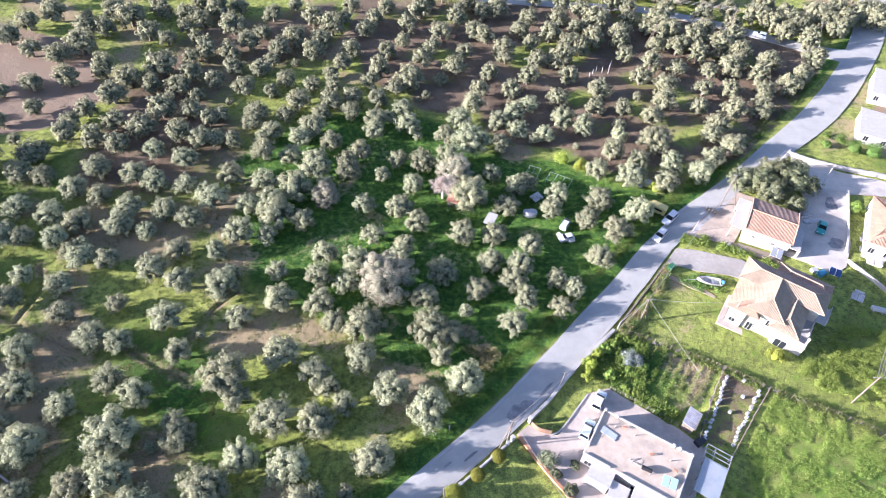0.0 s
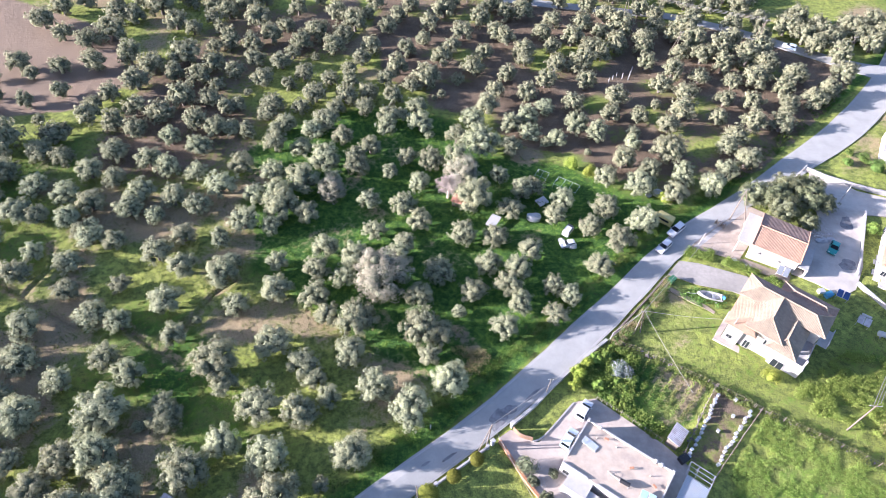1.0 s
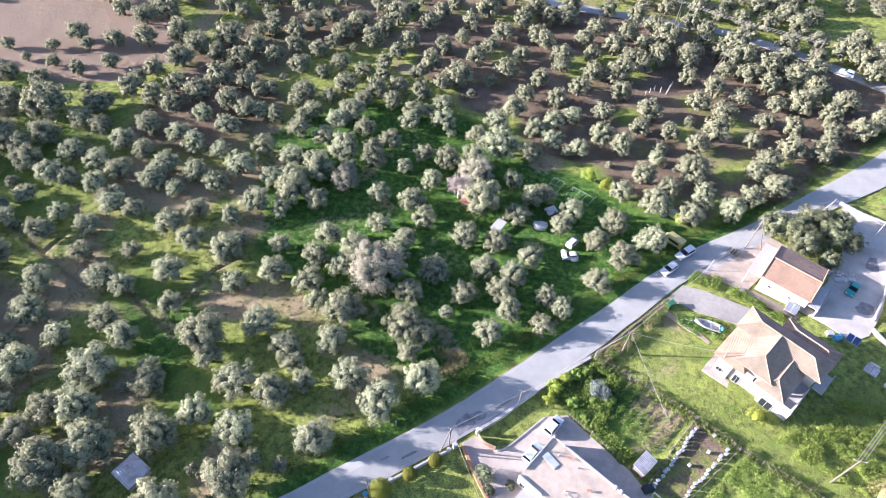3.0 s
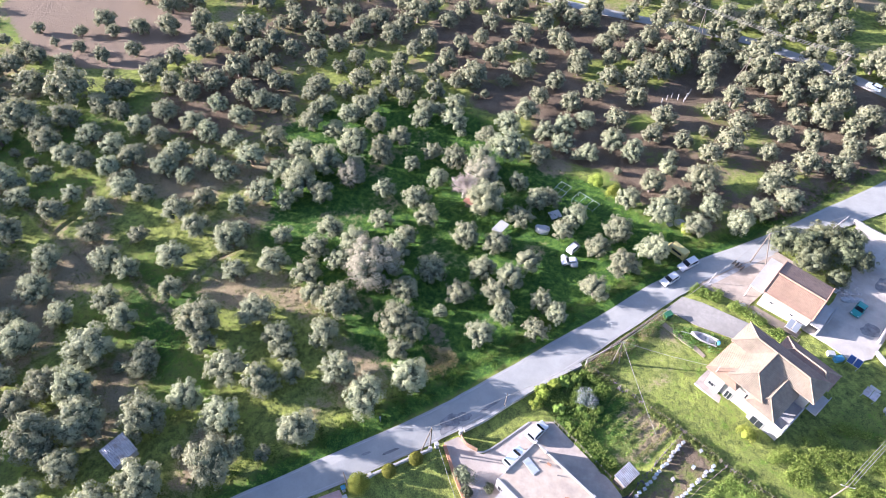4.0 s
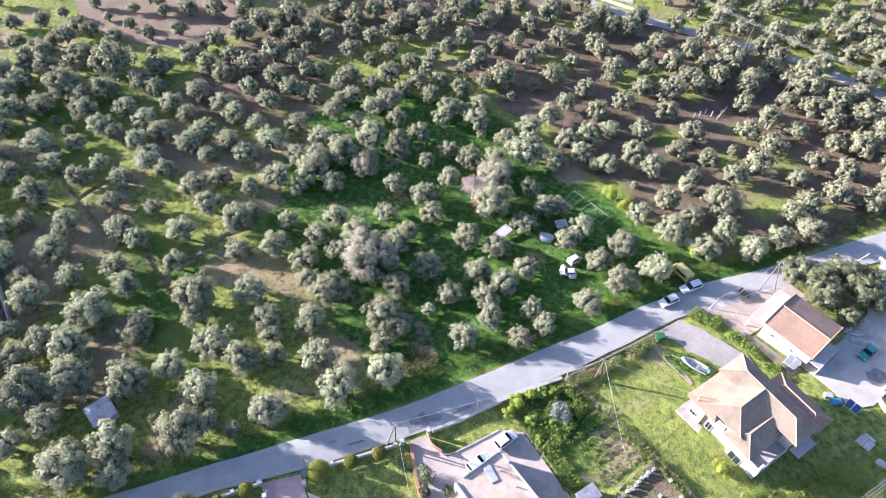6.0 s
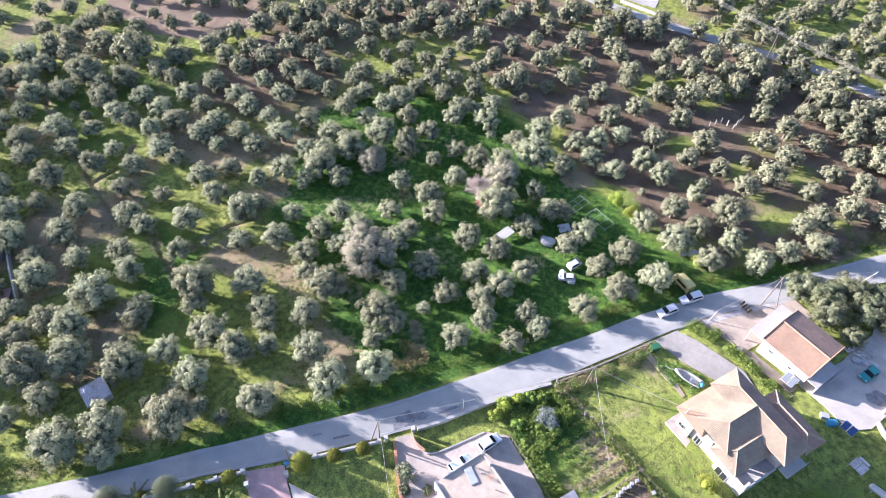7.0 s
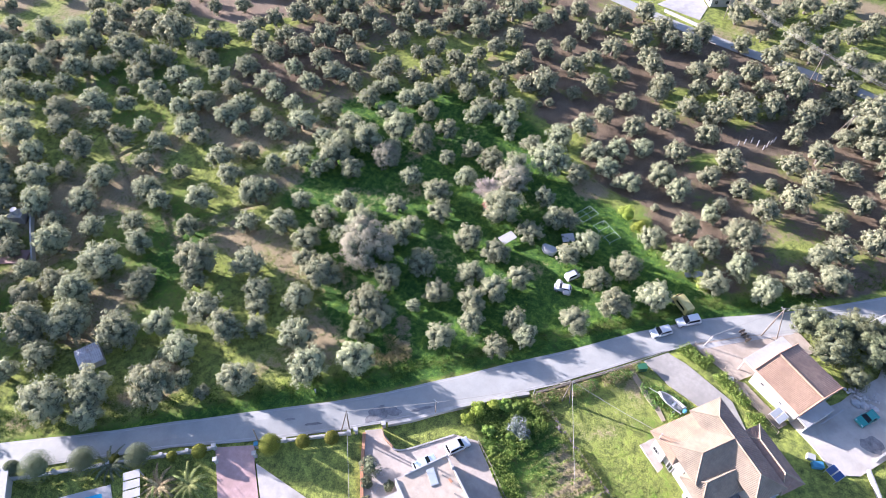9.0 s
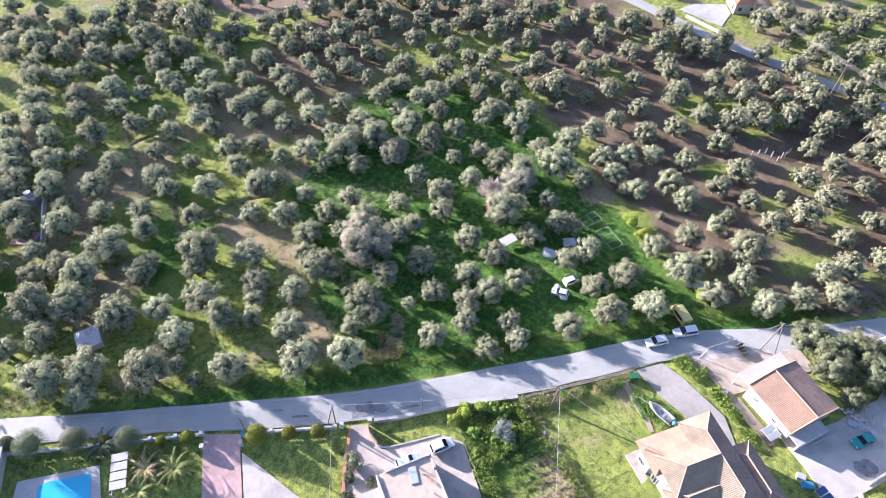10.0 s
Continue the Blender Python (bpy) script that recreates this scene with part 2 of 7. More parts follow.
stone = surface("field_stone", (0.11, 0.10, 0.085), (0.19, 0.17, 0.15), 2, 0.95, bump=0.5, vary=0.4)
black_plastic = plain("black_plastic", (0.02, 0.02, 0.022), 0.5)
cable = plain("cable", (0.30, 0.285, 0.265), 0.6)
pool_water = plain("pool_water", (0.06, 0.42, 0.62), 0.06)
roof_screed = surface("flat_roof_screed", (0.42, 0.345, 0.265), (0.53, 0.445, 0.35), 0.6, 0.9, (0.33, 0.28, 0.23), 0.35, 0.3)
rubble_mat = surface("rubble", (0.30, 0.28, 0.26), (0.55, 0.53, 0.50), 3, 0.95, vary=0.5)
polycarb = surface("polycarbonate_sheet", (0.33, 0.37, 0.41), (0.42, 0.46, 0.49), 0.8, 0.35, (0.40, 0.42, 0.43), 0.8, 0.05)

# ---- ground ----
def ground_material():
    m, nt, b = mat_base("meadow_and_soil")
    pos = nt.nodes.new("ShaderNodeNewGeometry").outputs["Position"]

    def attr(n):
        a = nt.nodes.new("ShaderNodeAttribute")
        a.attribute_name = n
        return a.outputs["Fac"]
    n_big = noise_node(nt, 0.16, 5, 0.65, pos)
    n_mid = noise_node(nt, 0.8, 6, 0.7, pos)
    n_fine = noise_node(nt, 5.0, 5, 0.75, pos)
    mid = maths(nt, "SUBTRACT", n_mid, 0.5)
    fine = maths(nt, "SUBTRACT", n_fine, 0.5)
    big = maths(nt, "SUBTRACT", n_big, 0.5)
    ragged = maths(nt, "ADD", maths(nt, "ADD", maths(nt, "MULTIPLY", mid, 1.1), maths(nt, "MULTIPLY", fine, 0.7)), maths(nt, "MULTIPLY", big, 0.6))

    def mask(name, lo=0.4, hi=0.6):
        return ramp(nt, maths(nt, "ADD", attr(name), ragged), [(lo, (0, 0, 0)), (hi, (1, 1, 1))])
    # Dark ends put shade among the blades into the colour; lush also tree shade.
    grass = ramp(nt, maths(nt, "ADD", n_mid, maths(nt, "MULTIPLY", fine, 0.9)), [(0.25, (0.05, 0.065, 0.024)), (0.48, (0.185, 0.215, 0.055)), (0.75, (0.42, 0.475, 0.095))])
    lush = ramp(nt, maths(nt, "ADD", n_mid, maths(nt, "MULTIPLY", fine, 0.9)), [(0.25, (0.014, 0.036, 0.013)), (0.5, (0.055, 0.120, 0.024)), (0.82, (0.24, 0.34, 0.045))])
    dry = ramp(nt, n_fine, [(0.3, (0.155, 0.12, 0.075)), (0.5, (0.26, 0.21, 0.125)), (0.72, (0.45, 0.38, 0.22))])
    # Brown soil whose dark and pale ends also imitate shaded ground and sunlit strips.
    soil = ramp(nt, maths(nt, "ADD", n_fine, maths(nt, "MULTIPLY", big, 0.5)), [(0.3, (0.075, 0.056, 0.038)), (0.52, (0.150, 0.114, 0.078)), (0.75, (0.34, 0.27, 0.185))])
    pale = ramp(nt, n_fine, [(0.3, (0.16, 0.12, 0.085)), (0.7, (0.28, 0.22, 0.16))])
    col = mix(nt, mask("lush"), grass, lush)
    col = mix(nt, mask("dry"), col, dry)
    col = mix(nt, mask("soil"), col, soil)
    col = mix(nt, mask("pale"), col, pale)
    nt.links.new(col, b.inputs["Base Color"])
    b.inputs["Roughness"].default_value = 1.0
    b.inputs["Specular IOR Level"].default_value = 0.1
    h = maths(nt, "ADD", maths(nt, "MULTIPLY", n_mid, 1.0), maths(nt, "MULTIPLY", n_fine, 0.5))
    relief(nt, b, h, 0.9, 0.35)
    return m


LUSH = [(-34, 80), (-48, 118), (-30, 136), (-14, 140), (4, 136), (14, 124), (33, 119), (46, 109), (60, 108), (52, 98), (33, 78), (14, 56), (-2, 56), (-14, 68)]
EAST_SOIL = [(-30, 210), (-20, 160), (-8, 142), (8, 134), (23, 126), (35, 121), (46, 113), (56, 106.5), (61, 109), (75, 117), (86, 127.5), (100, 143), (116, 162), (96, 184), (60, 196), (16, 203)]
WEST_SOIL = [(-84, 112), (-62, 98), (-44, 100), (-40, 118), (-28, 140), (-24, 165), (-30, 200), (-70, 190), (-85, 150)]
PALE_FIELD = [(-160, 150), (-134, 130), (-111, 126), (-94, 131), (-86, 144), (-100, 170), (-150, 190)]
PALE_YARD = [(108, 118), (116, 137), (128, 155), (150, 150), (130, 110)]
MEADOW = [(36, 66), (54, 54), (76, 43), (110, 30), (120, 60), (95, 78), (80, 72), (70, 60), (60, 82), (52, 84)]
FIELD = [(40, 30), (50, 36), (62, 53), (80, 44), (130, 20), (120, -30), (40, -20)]

GARDEN = [(30.1, 59.3), (33.7, 65.3), (38.1, 66.6), (54.2, 58.9), (49.8, 51.4), (42.9, 47.6), (33.0, 55.4)]
GARDEN_DRY = [(40.5, 55.5), (45.5, 63.0), (53.5, 58.6), (49.4, 51.8), (44.6, 49.6)]
# Brown dry strip that also stands for tree shade across the meadow's top.
MEADOW_DRY_SHADE = [(38, 68), (50, 83), (57, 76), (52, 66), (46, 62)]
BANK = [(95, 119), (103, 131), (116.7, 146), (121, 152), (124, 150), (118, 140), (112, 126), (108, 112), (100, 112.5)]
HIVES = [(54.5, 58.5), (60.8, 54.5), (52.8, 44.0), (47.5, 44.6)]


def axis(lo, hi, step, far):
    vals = list(np.arange(lo, hi + 0.01, step))
    k, s = hi, step
    while k < far:
        s *= 1.5
        k += s
        vals.append(k)
    k, s = lo, step
    while k > -far:
        s *= 1.5
        k -= s
        vals.insert(0, k)
    return vals


DITCHES = ([(-79, 84), (-75.7, 79.1), (-78, 70), (-64.2, 63.7), (-57.8, 66.3), (-49.4, 61.4), (-41, 57)], [(-78, 70), (-103, 82), (-128, 96)], [(-49.4, 61.4), (-44.2, 64.3), (-40.4, 73.9), (-37, 78)],
           [(10, 58), (13.5, 62), (9, 68)])


def build_ground():
    xs, ys = axis(-170, 150, 1.0, 2600), axis(-30, 246, 1.0, 2600)
    xs = sorted(xs + [k + 0.5 for k in range(-129, -36)])
    ys = sorted(ys + [k + 0.5 for k in range(56, 97)])
    X, Y = np.meshgrid(np.array(xs), np.array(ys))
    n = np.array([[noise.noise((x * 0.035, y * 0.035, 1.5)) for x in xs] for y in ys])
    n2 = np.array([[noise.noise((x * 0.09, y * 0.09, 9.5)) for x in xs] for y in ys])
    Z = np.array([[terrain(x, y) + bump_xy(x, y) - 0.1 for x in xs] for y in ys])
    dig = np.minimum.reduce([line_gap(X, Y, p) for p in DITCHES])
    Z -= 0.6 * np.clip((0.5 - dig) / 0.35, 0, 1)
    d = -0.72 * X + 0.69 * Y - 25.4
    # The verge takes the darkened lush tone, standing for the trees' shade there.
    verge = np.clip((9 - d) / 6, 0, 1) * np.clip((d + 1) / 3, 0, 1)
    lush = np.maximum.reduce([soft_in(X, Y, LUSH, 8), soft_in(X, Y, MEADOW, 3) * 0.40, soft_in(X, Y, FIELD, 9) * 0.5, soft_in(X, Y, GARDEN, 1) * 0.6, 0.75 * verge, 0.20 + 0.55 * n])
    soil = np.maximum(soft_in(X, Y, EAST_SOIL, 3) * (0.80 + 0.7 * n2), soft_in(X, Y, WEST_SOIL, 8) * (0.72 + 0.5 * n))
    soil = np.maximum(soil, soft_in(X, Y, HIVES, 1) * (0.64 + 0.5 * n2))
    dry = np.where(d > 3, 0.38 + 0.75 * n2 - 0.3 * np.clip((lush - 0.25) / 0.6, 0, 1), 0.05 + 0.25 * n2) - 0.5 * verge
    dry = np.maximum(dry, soft_in(X, Y, BANK, 2) * (0.6 + 0.6 * n2))
    dry = np.maximum(dry, soft_in(X, Y, MEADOW_DRY_SHADE, 3) * (0.52 + 0.5 * n2))
    dry = np.maximum(dry, soft_in(X, Y, GARDEN_DRY, 1.5) * (0.62 + 0.5 * n2))
    # Soil in the ditch beds; its dark tone also stands for the trench's shade.
    soil = np.maximum(soil, np.clip(0.5 - dig, 0, 1) * 1.3)
    dry = np.maximum(dry, np.clip(2.2 - dig, 0, 1) * 0.5)
    pale = np.maximum(soft_in(X, Y, PALE_FIELD, 3), soft_in(X, Y, PALE_YARD, 3) * 0.8) - 0.05
    nx, ny = len(xs), len(ys)
    idx = np.arange(nx * ny).reshape(ny, nx)
    faces = np.stack([idx[:-1, :-1], idx[:-1, 1:], idx[1:, 1:], idx[1:, :-1]], -1).reshape(-1, 4)
    me = bpy.data.meshes.new("ground")
    me.from_pydata(np.stack([X, Y, Z], -1).reshape(-1, 3).tolist(), [], faces.tolist())
    for k, v in (("lush", lush), ("dry", np.maximum(dry, -0.3)), ("soil", soil - 0.04), ("pale", pale)):
        me.attributes.new(k, "FLOAT", "POINT").data.foreach_set("value", v.reshape(-1).astype(np.float32))
    me.shade_smooth()
    me.materials.append(ground_material())
    return tagged(new("ground", me), "grassy grove floor with ploughed brown soil patches", "ground", kind="structure")


build_ground()


# ---- roads and hard surfaces ----
ROAD_LEFT = [(-75, -26), (-52, -6.5), (-31.6, 11.6), (-20.6, 20.9), (-10.1, 30.3), (0.2, 39.5), (10.9, 49.0), (17.3, 55.6), (25.2, 64.3), (32.2, 72.3), (39.5, 80.3), (45.4, 87.6), (50.7, 93.2), (57.1, 99.8), (70.0, 110.2), (84.0, 123.4), (99.3, 138.1), (116.9, 158.8), (132.0, 182.0), (150.0, 214.0)]
ROAD_RIGHT = [(-71.5, -29.5), (-48.5, -10.5), (-27.5, 8.4), (-17.6, 17.2), (-7.6, 26.3), (3.6, 35.4), (14.5, 45.0), (21.6, 51.9), (30.0, 60.8), (37.4, 68.9), (44.6, 77.6), (50.4, 84.9), (55.4, 90.8), (61.4, 97.0), (74.0, 107.4), (89.5, 119.6), (107.0, 134.5), (124.5, 155.5), (140.0, 178.0), (158.0, 211.0)]


def ribbon(left, right, lift, n=4, camber=0.05, cols=6):
    L, R = curve_pts([(*p, 0) for p in left], n), curve_pts([(*p, 0) for p in right], n)
    verts, faces = [], []
    for a, b in zip(L, R):
        for k in range(cols + 1):
            p = a.lerp(b, k / cols)
            edge = 0.05 * noise.noise((p.x * 0.9, p.y * 0.9, k))
            if k in (0, cols):
                p = p + (b - a).normalized() * 0.18 * noise.noise((p.x * 0.35, p.y * 0.35, k))
            verts.append((p.x, p.y, terrain(p.x, p.y) + lift + camber * (1 - (2 * k / cols - 1) ** 2) + edge * 0.1))
        for k, p in ((0, a), (1, b)):
            q = verts[-(cols + 1)] if k == 0 else verts[-2]
            verts.append((q[0], q[1], q[2] - 0.5))
    w = cols + 3
    for i in range(len(L) - 1):
        o = i * w
        for k in range(cols):
            faces.append((o + k, o + k + 1, o + w + k + 1, o + w + k))
        faces.append((o + cols + 1, o, o + w, o + w + cols + 1))
        faces.append((o + cols, o + cols + 2, o + w + cols + 2, o + w + cols))
    me = bpy.data.meshes.new("road")
    me.from_pydata(verts, [], faces)
    return me


def road_material():
    m, nt, b = mat_base("worn_asphalt")
    pos = nt.nodes.new("ShaderNodeNewGeometry").outputs["Position"]
    n1, n2, n3 = noise_node(nt, 0.35, 5, 0.6, pos), noise_node(nt, 2.5, 5, 0.7, pos), noise_node(nt, 14, 4, 0.7, pos)
    col = ramp(nt, n1, [(0.3, (0.255, 0.258, 0.242)), (0.7, (0.335, 0.337, 0.318))])
    col = mix(nt, ramp(nt, n2, [(0.5, (0, 0, 0)), (0.75, (0.5, 0.5, 0.5))]), col, (0.242, 0.247, 0.236))
    col = mix(nt, maths(nt, "MULTIPLY", n3, 0.35), col, (0.38, 0.38, 0.36))
    nt.links.new(col, b.inputs["Base Color"])
    b.inputs["Roughness"].default_value = 0.85
    relief(nt, b, n3, 0.3, 0.03)
    return m


worn_asphalt = road_material()
solo("road", ribbon(ROAD_LEFT, ROAD_RIGHT, 0.10), worn_asphalt, "grey worn asphalt country road past the grove", "road", kind="structure")
BACK_L = [(-60, 214), (-30, 212.5), (-7, 209.5), (16, 204.5), (40, 201.5), (61, 199.5), (72, 198), (82, 194), (91, 189), (100, 182.5), (111, 174.5), (120, 169.5), (127, 168.5)]
BACK_R = [(-60, 210), (-30, 208.5), (-7, 205.5), (16, 200.5), (40, 197.5), (61, 195.7), (71, 194), (80.5, 190), (89, 185.3), (98, 178.6), (108.5, 170.3), (117, 163.5), (122, 160)]
solo("road_back", ribbon(BACK_L, BACK_R, 0.10, 3, 0.03), worn_asphalt, "narrow grey lane behind the olive grove", "road", kind="structure")

def edge_line(pts, toward, label):
    """A thin pale line painted just inside the road's edge."""
    P, Q = curve_pts([(*p, 0) for p in pts], 4), curve_pts([(*p, 0) for p in toward], 4)
    verts, faces = [], []
    for a, b in zip(P, Q):
        d = (b - a).normalized()
        for k in (0.32, 0.50):
            w = a + d * (k + 0.05 * noise.noise((a.x * 0.3, a.y * 0.3, 2)))
            u = 0.32 / (b - a).length
            verts.append((w.x, w.y, terrain(w.x, w.y) + 0.10 + 0.05 * (1 - (1 - 2 * u) ** 2) + 0.016))
    for i in range(len(P) - 1):
        faces.append((2 * i, 2 * i + 1, 2 * i + 3, 2 * i + 2))
    me = bpy.data.meshes.new("road_line")
    me.from_pydata(verts, [], faces)
    solo("road_line", me, line_paint, label, "road marking", kind="structure")


line_paint = surface("worn_line_paint", (0.30, 0.295, 0.29), (0.46, 0.455, 0.45), 1.0, 0.8, (0.26, 0.26, 0.26), 0.5)
edge_line(ROAD_LEFT, ROAD_RIGHT, "worn pale edge line on the road")
edge_line(ROAD_RIGHT, ROAD_LEFT, "worn pale edge line on the road")
patch_mat = surface("dark_asphalt_patch", (0.10, 0.10, 0.105), (0.23, 0.23, 0.235), 1.4, 0.8, (0.25, 0.25, 0.255), 0.9)
for poly in (blob(17.0, 49.9, 2.3, 1.3, 60, 1.0), blob(19.0, 51.6, 1.3, 0.8, 20, 2.0), blob(22.6, 54.6, 1.9, 0.28, 46, 4.0), blob(9.0, 42.3, 1.6, 0.22, 40, 5.0), blob(5.4, 40.9, 0.9, 0.2, 38, 6.0)):
    solo("road_patch", drape(poly, 0.155, 0.05, 2.0), patch_mat, "dark repaired patch on the road", "road patch", kind="structure")

for nm, poly, lift, mt, lab in (
    ("driveway", [(50.6, 84.2), (53.6, 88.2), (57.5, 87.6), (66.2, 84.5), (70, 80), (66, 78.5), (62.5, 80.4), (56, 81.8)], 0.09, asphalt, "pale concrete driveway from the road to the villa"),
    ("pavement_workshop", [(56.6, 92.2), (61.4, 97.4), (71.6, 106.2), (76, 103), (72, 98), (66, 89.4), (64.6, 89.3)], 0.06, pale_dirt, "sunlit bare yard in front of the workshop"),
    ("pavement_lot", [(75.2, 85.8), (79.5, 83.2), (83.5, 80.6), (86.8, 82.6), (90.2, 88.5), (96.0, 104.2), (110, 103.5), (111, 107), (97.5, 112.3), (92.5, 117.5), (89.2, 119), (87, 113), (86, 103), (83, 98), (81.5, 94.5)], 0.07, lot_concrete, "pale concrete lane and yard between the houses"),
    ("pavement_yard", [(17.0, 46.3), (19.0, 48.0), (23.7, 46.2), (30.0, 54.0), (33.6, 55.0), (44.2, 47.4), (48.0, 43.8), (44.5, 36.5), (38, 26), (24, 36)], 0.08, paving, "beige paved yard round the white house"),
    ("pavement_entrance", [(-1.6, 30.4), (3.4, 34.2), (5.6, 32.0), (12.0, 26.6), (14, 24), (9.5, 20), (6.5, 23.2)], 0.09, pink_paving, "pink paved entrance drive"),
    ("pavement_path", [(5.75, 32.15), (19, 32.6), (24, 28), (18, 20), (14.2, 24.2), (12.2, 26.8)], 0.10, path_concrete, "pale concrete path beside the pink drive"),
    ("path_boat", [(48.6, 82.0), (49.4, 82.0), (51.2, 80.4), (53.0, 79.3), (54.3, 78.0), (56.2, 76.9), (58.0, 75.0), (57.6, 74.5), (55.6, 76.1), (53.9, 77.1), (52.3, 78.4), (50.6, 79.5)], 0.03, dirt, "trodden bare earth path beside the boat"),
    ("path_workshop", [(64.8, 89.0), (67.0, 89.4), (71.2, 87.0), (75.0, 85.2), (74.0, 83.6), (69.8, 85.4), (65.0, 87.6)], 0.065, dirt, "brown earth strip below the workshop wall"),
    ("pavement_gutter", [(57.4, 92.6), (60.0, 95.2), (63.3, 98.4), (67.2, 101.9), (70.8, 105.3), (71.6, 104.9), (67.7, 101.2), (63.8, 97.6), (60.6, 94.4), (58.1, 92.0)], 0.075, concrete, "narrow pale concrete gutter along the workshop yard"),
    ("pavement_stain", blob(87.2, 89.0, 2.0, 1.4, 30, 3.0), 0.078, patch_mat, "dark damp stain on the concrete lot"),
    ("pavement_lot_stain", blob(91.2, 101.2, 2.4, 1.2, 75, 8.0), 0.078, patch_mat, "dark worn patch on the concrete lane"),
    ("pavement_court", [(4.5, 211.5), (7, 217.5), (15.1, 223), (18.5, 218.5), (19.0, 209.6), (13.9, 210.2)], 0.06, concrete, "pale paved court before the red-roofed house"),
    ("pavement_pool", [(-19, 7.6), (-10.9, 17.0), (-5.0, 13.1), (-14, 2.4)], 0.08, white_paint, "white paved pool surround"),
):
    solo(nm, drape(poly, lift), mt, lab, "pavement", kind="structure")

# ---- olive trees ----
def leaf_cloud(rng, centres, radii, per, size, slim=0.45, squash=0.85, heart=None, masses=None):
    """Many small leaf sprays round the given clump centres: vertices, faces and the way each vertex's tuft faces."""
    V, F, N = [], [], []
    for q, (c, r) in enumerate(zip(centres, radii)):
        n = max(6, int(per))
        d = rng.normal(size=(n, 3))
        d /= np.linalg.norm(d, axis=1)[:, None]
        d[:, 2] = np.where(d[:, 2] < -0.35, -d[:, 2], d[:, 2])
        rad = r * rng.uniform(0.72, 1.12, n)
        p = c + d * rad[:, None] * np.array([1, 1, squash])
        face = d
        if heart is not None:
            out = np.array(c) - heart
            face = d + 0.9 * out / (np.linalg.norm(out) + 1e-9)
        if masses is not None:
            own = np.array(c) - masses[q]
            face = face + 0.6 * own / (np.linalg.norm(own) + 0.1)
        face = face / (np.linalg.norm(face, axis=1)[:, None] + 1e-9)
        a = np.cross(face, rng.normal(size=(n, 3)))
        a /= np.linalg.norm(a, axis=1)[:, None] + 1e-9
        side = np.cross(face, a) + rng.normal(size=(n, 3)) * 0.28
        a = a + face * rng.uniform(0.0, 0.5, n)[:, None] + np.array([0, 0, 0.12])
        a /= np.linalg.norm(a, axis=1)[:, None]
        side /= np.linalg.norm(side, axis=1)[:, None] + 1e-9
        flip = np.where(np.sum(np.cross(a, side) * face, 1) < 0, 1.0, -1.0)[:, None]
        side = side * flip
        L = size * rng.uniform(0.7, 1.35, n)[:, None]
        W = L * slim
        quad = np.stack((p - a * L * 0.5, p + side * W * 0.5, p + a * L * 0.5, p - side * W * 0.5), 1)
        ways = face + rng.normal(size=(n, 3)) * 0.27
        ways /= np.linalg.norm(ways, axis=1)[:, None] + 1e-9
        o = len(V)
        V.extend(map(tuple, quad.reshape(-1, 3).tolist()))
        N.extend(map(tuple, np.repeat(ways, 4, 0).tolist()))
        F.extend([(o + 4 * k, o + 4 * k + 1, o + 4 * k + 2, o + 4 * k + 3) for k in range(n)])
    return V, F, N


# Dark tone of inner twigs, which also stands for shade between the leaf tufts.
shaded_twig = surface("shaded_olive_twigs", (0.09, 0.105, 0.06), (0.15, 0.165, 0.095), 8, 0.95, bump=0.6)


def core_balls(centres, radii, V, F, squash=0.85):
    """Opaque balls inside the clumps, in place of dense twigs."""
    t = bmesh.new()
    bmesh.ops.create_icosphere(t, subdivisions=1, radius=1)
    t.verts.ensure_lookup_table()
    base = [v.co.copy() for v in t.verts]
    tri = [[v.index for v in f.verts] for f in t.faces]
    t.free()
    for c, r in zip(centres, radii):
        o = len(V)
        for b in base:
            k = r * (1 + 0.25 * noise.noise(b * 2 + Vector(c)))
            V.append((c[0] + b.x * k, c[1] + b.y * k, c[2] + b.z * k * squash))
        F.extend([[o + i for i in f] for f in tri])


WAYS = {}


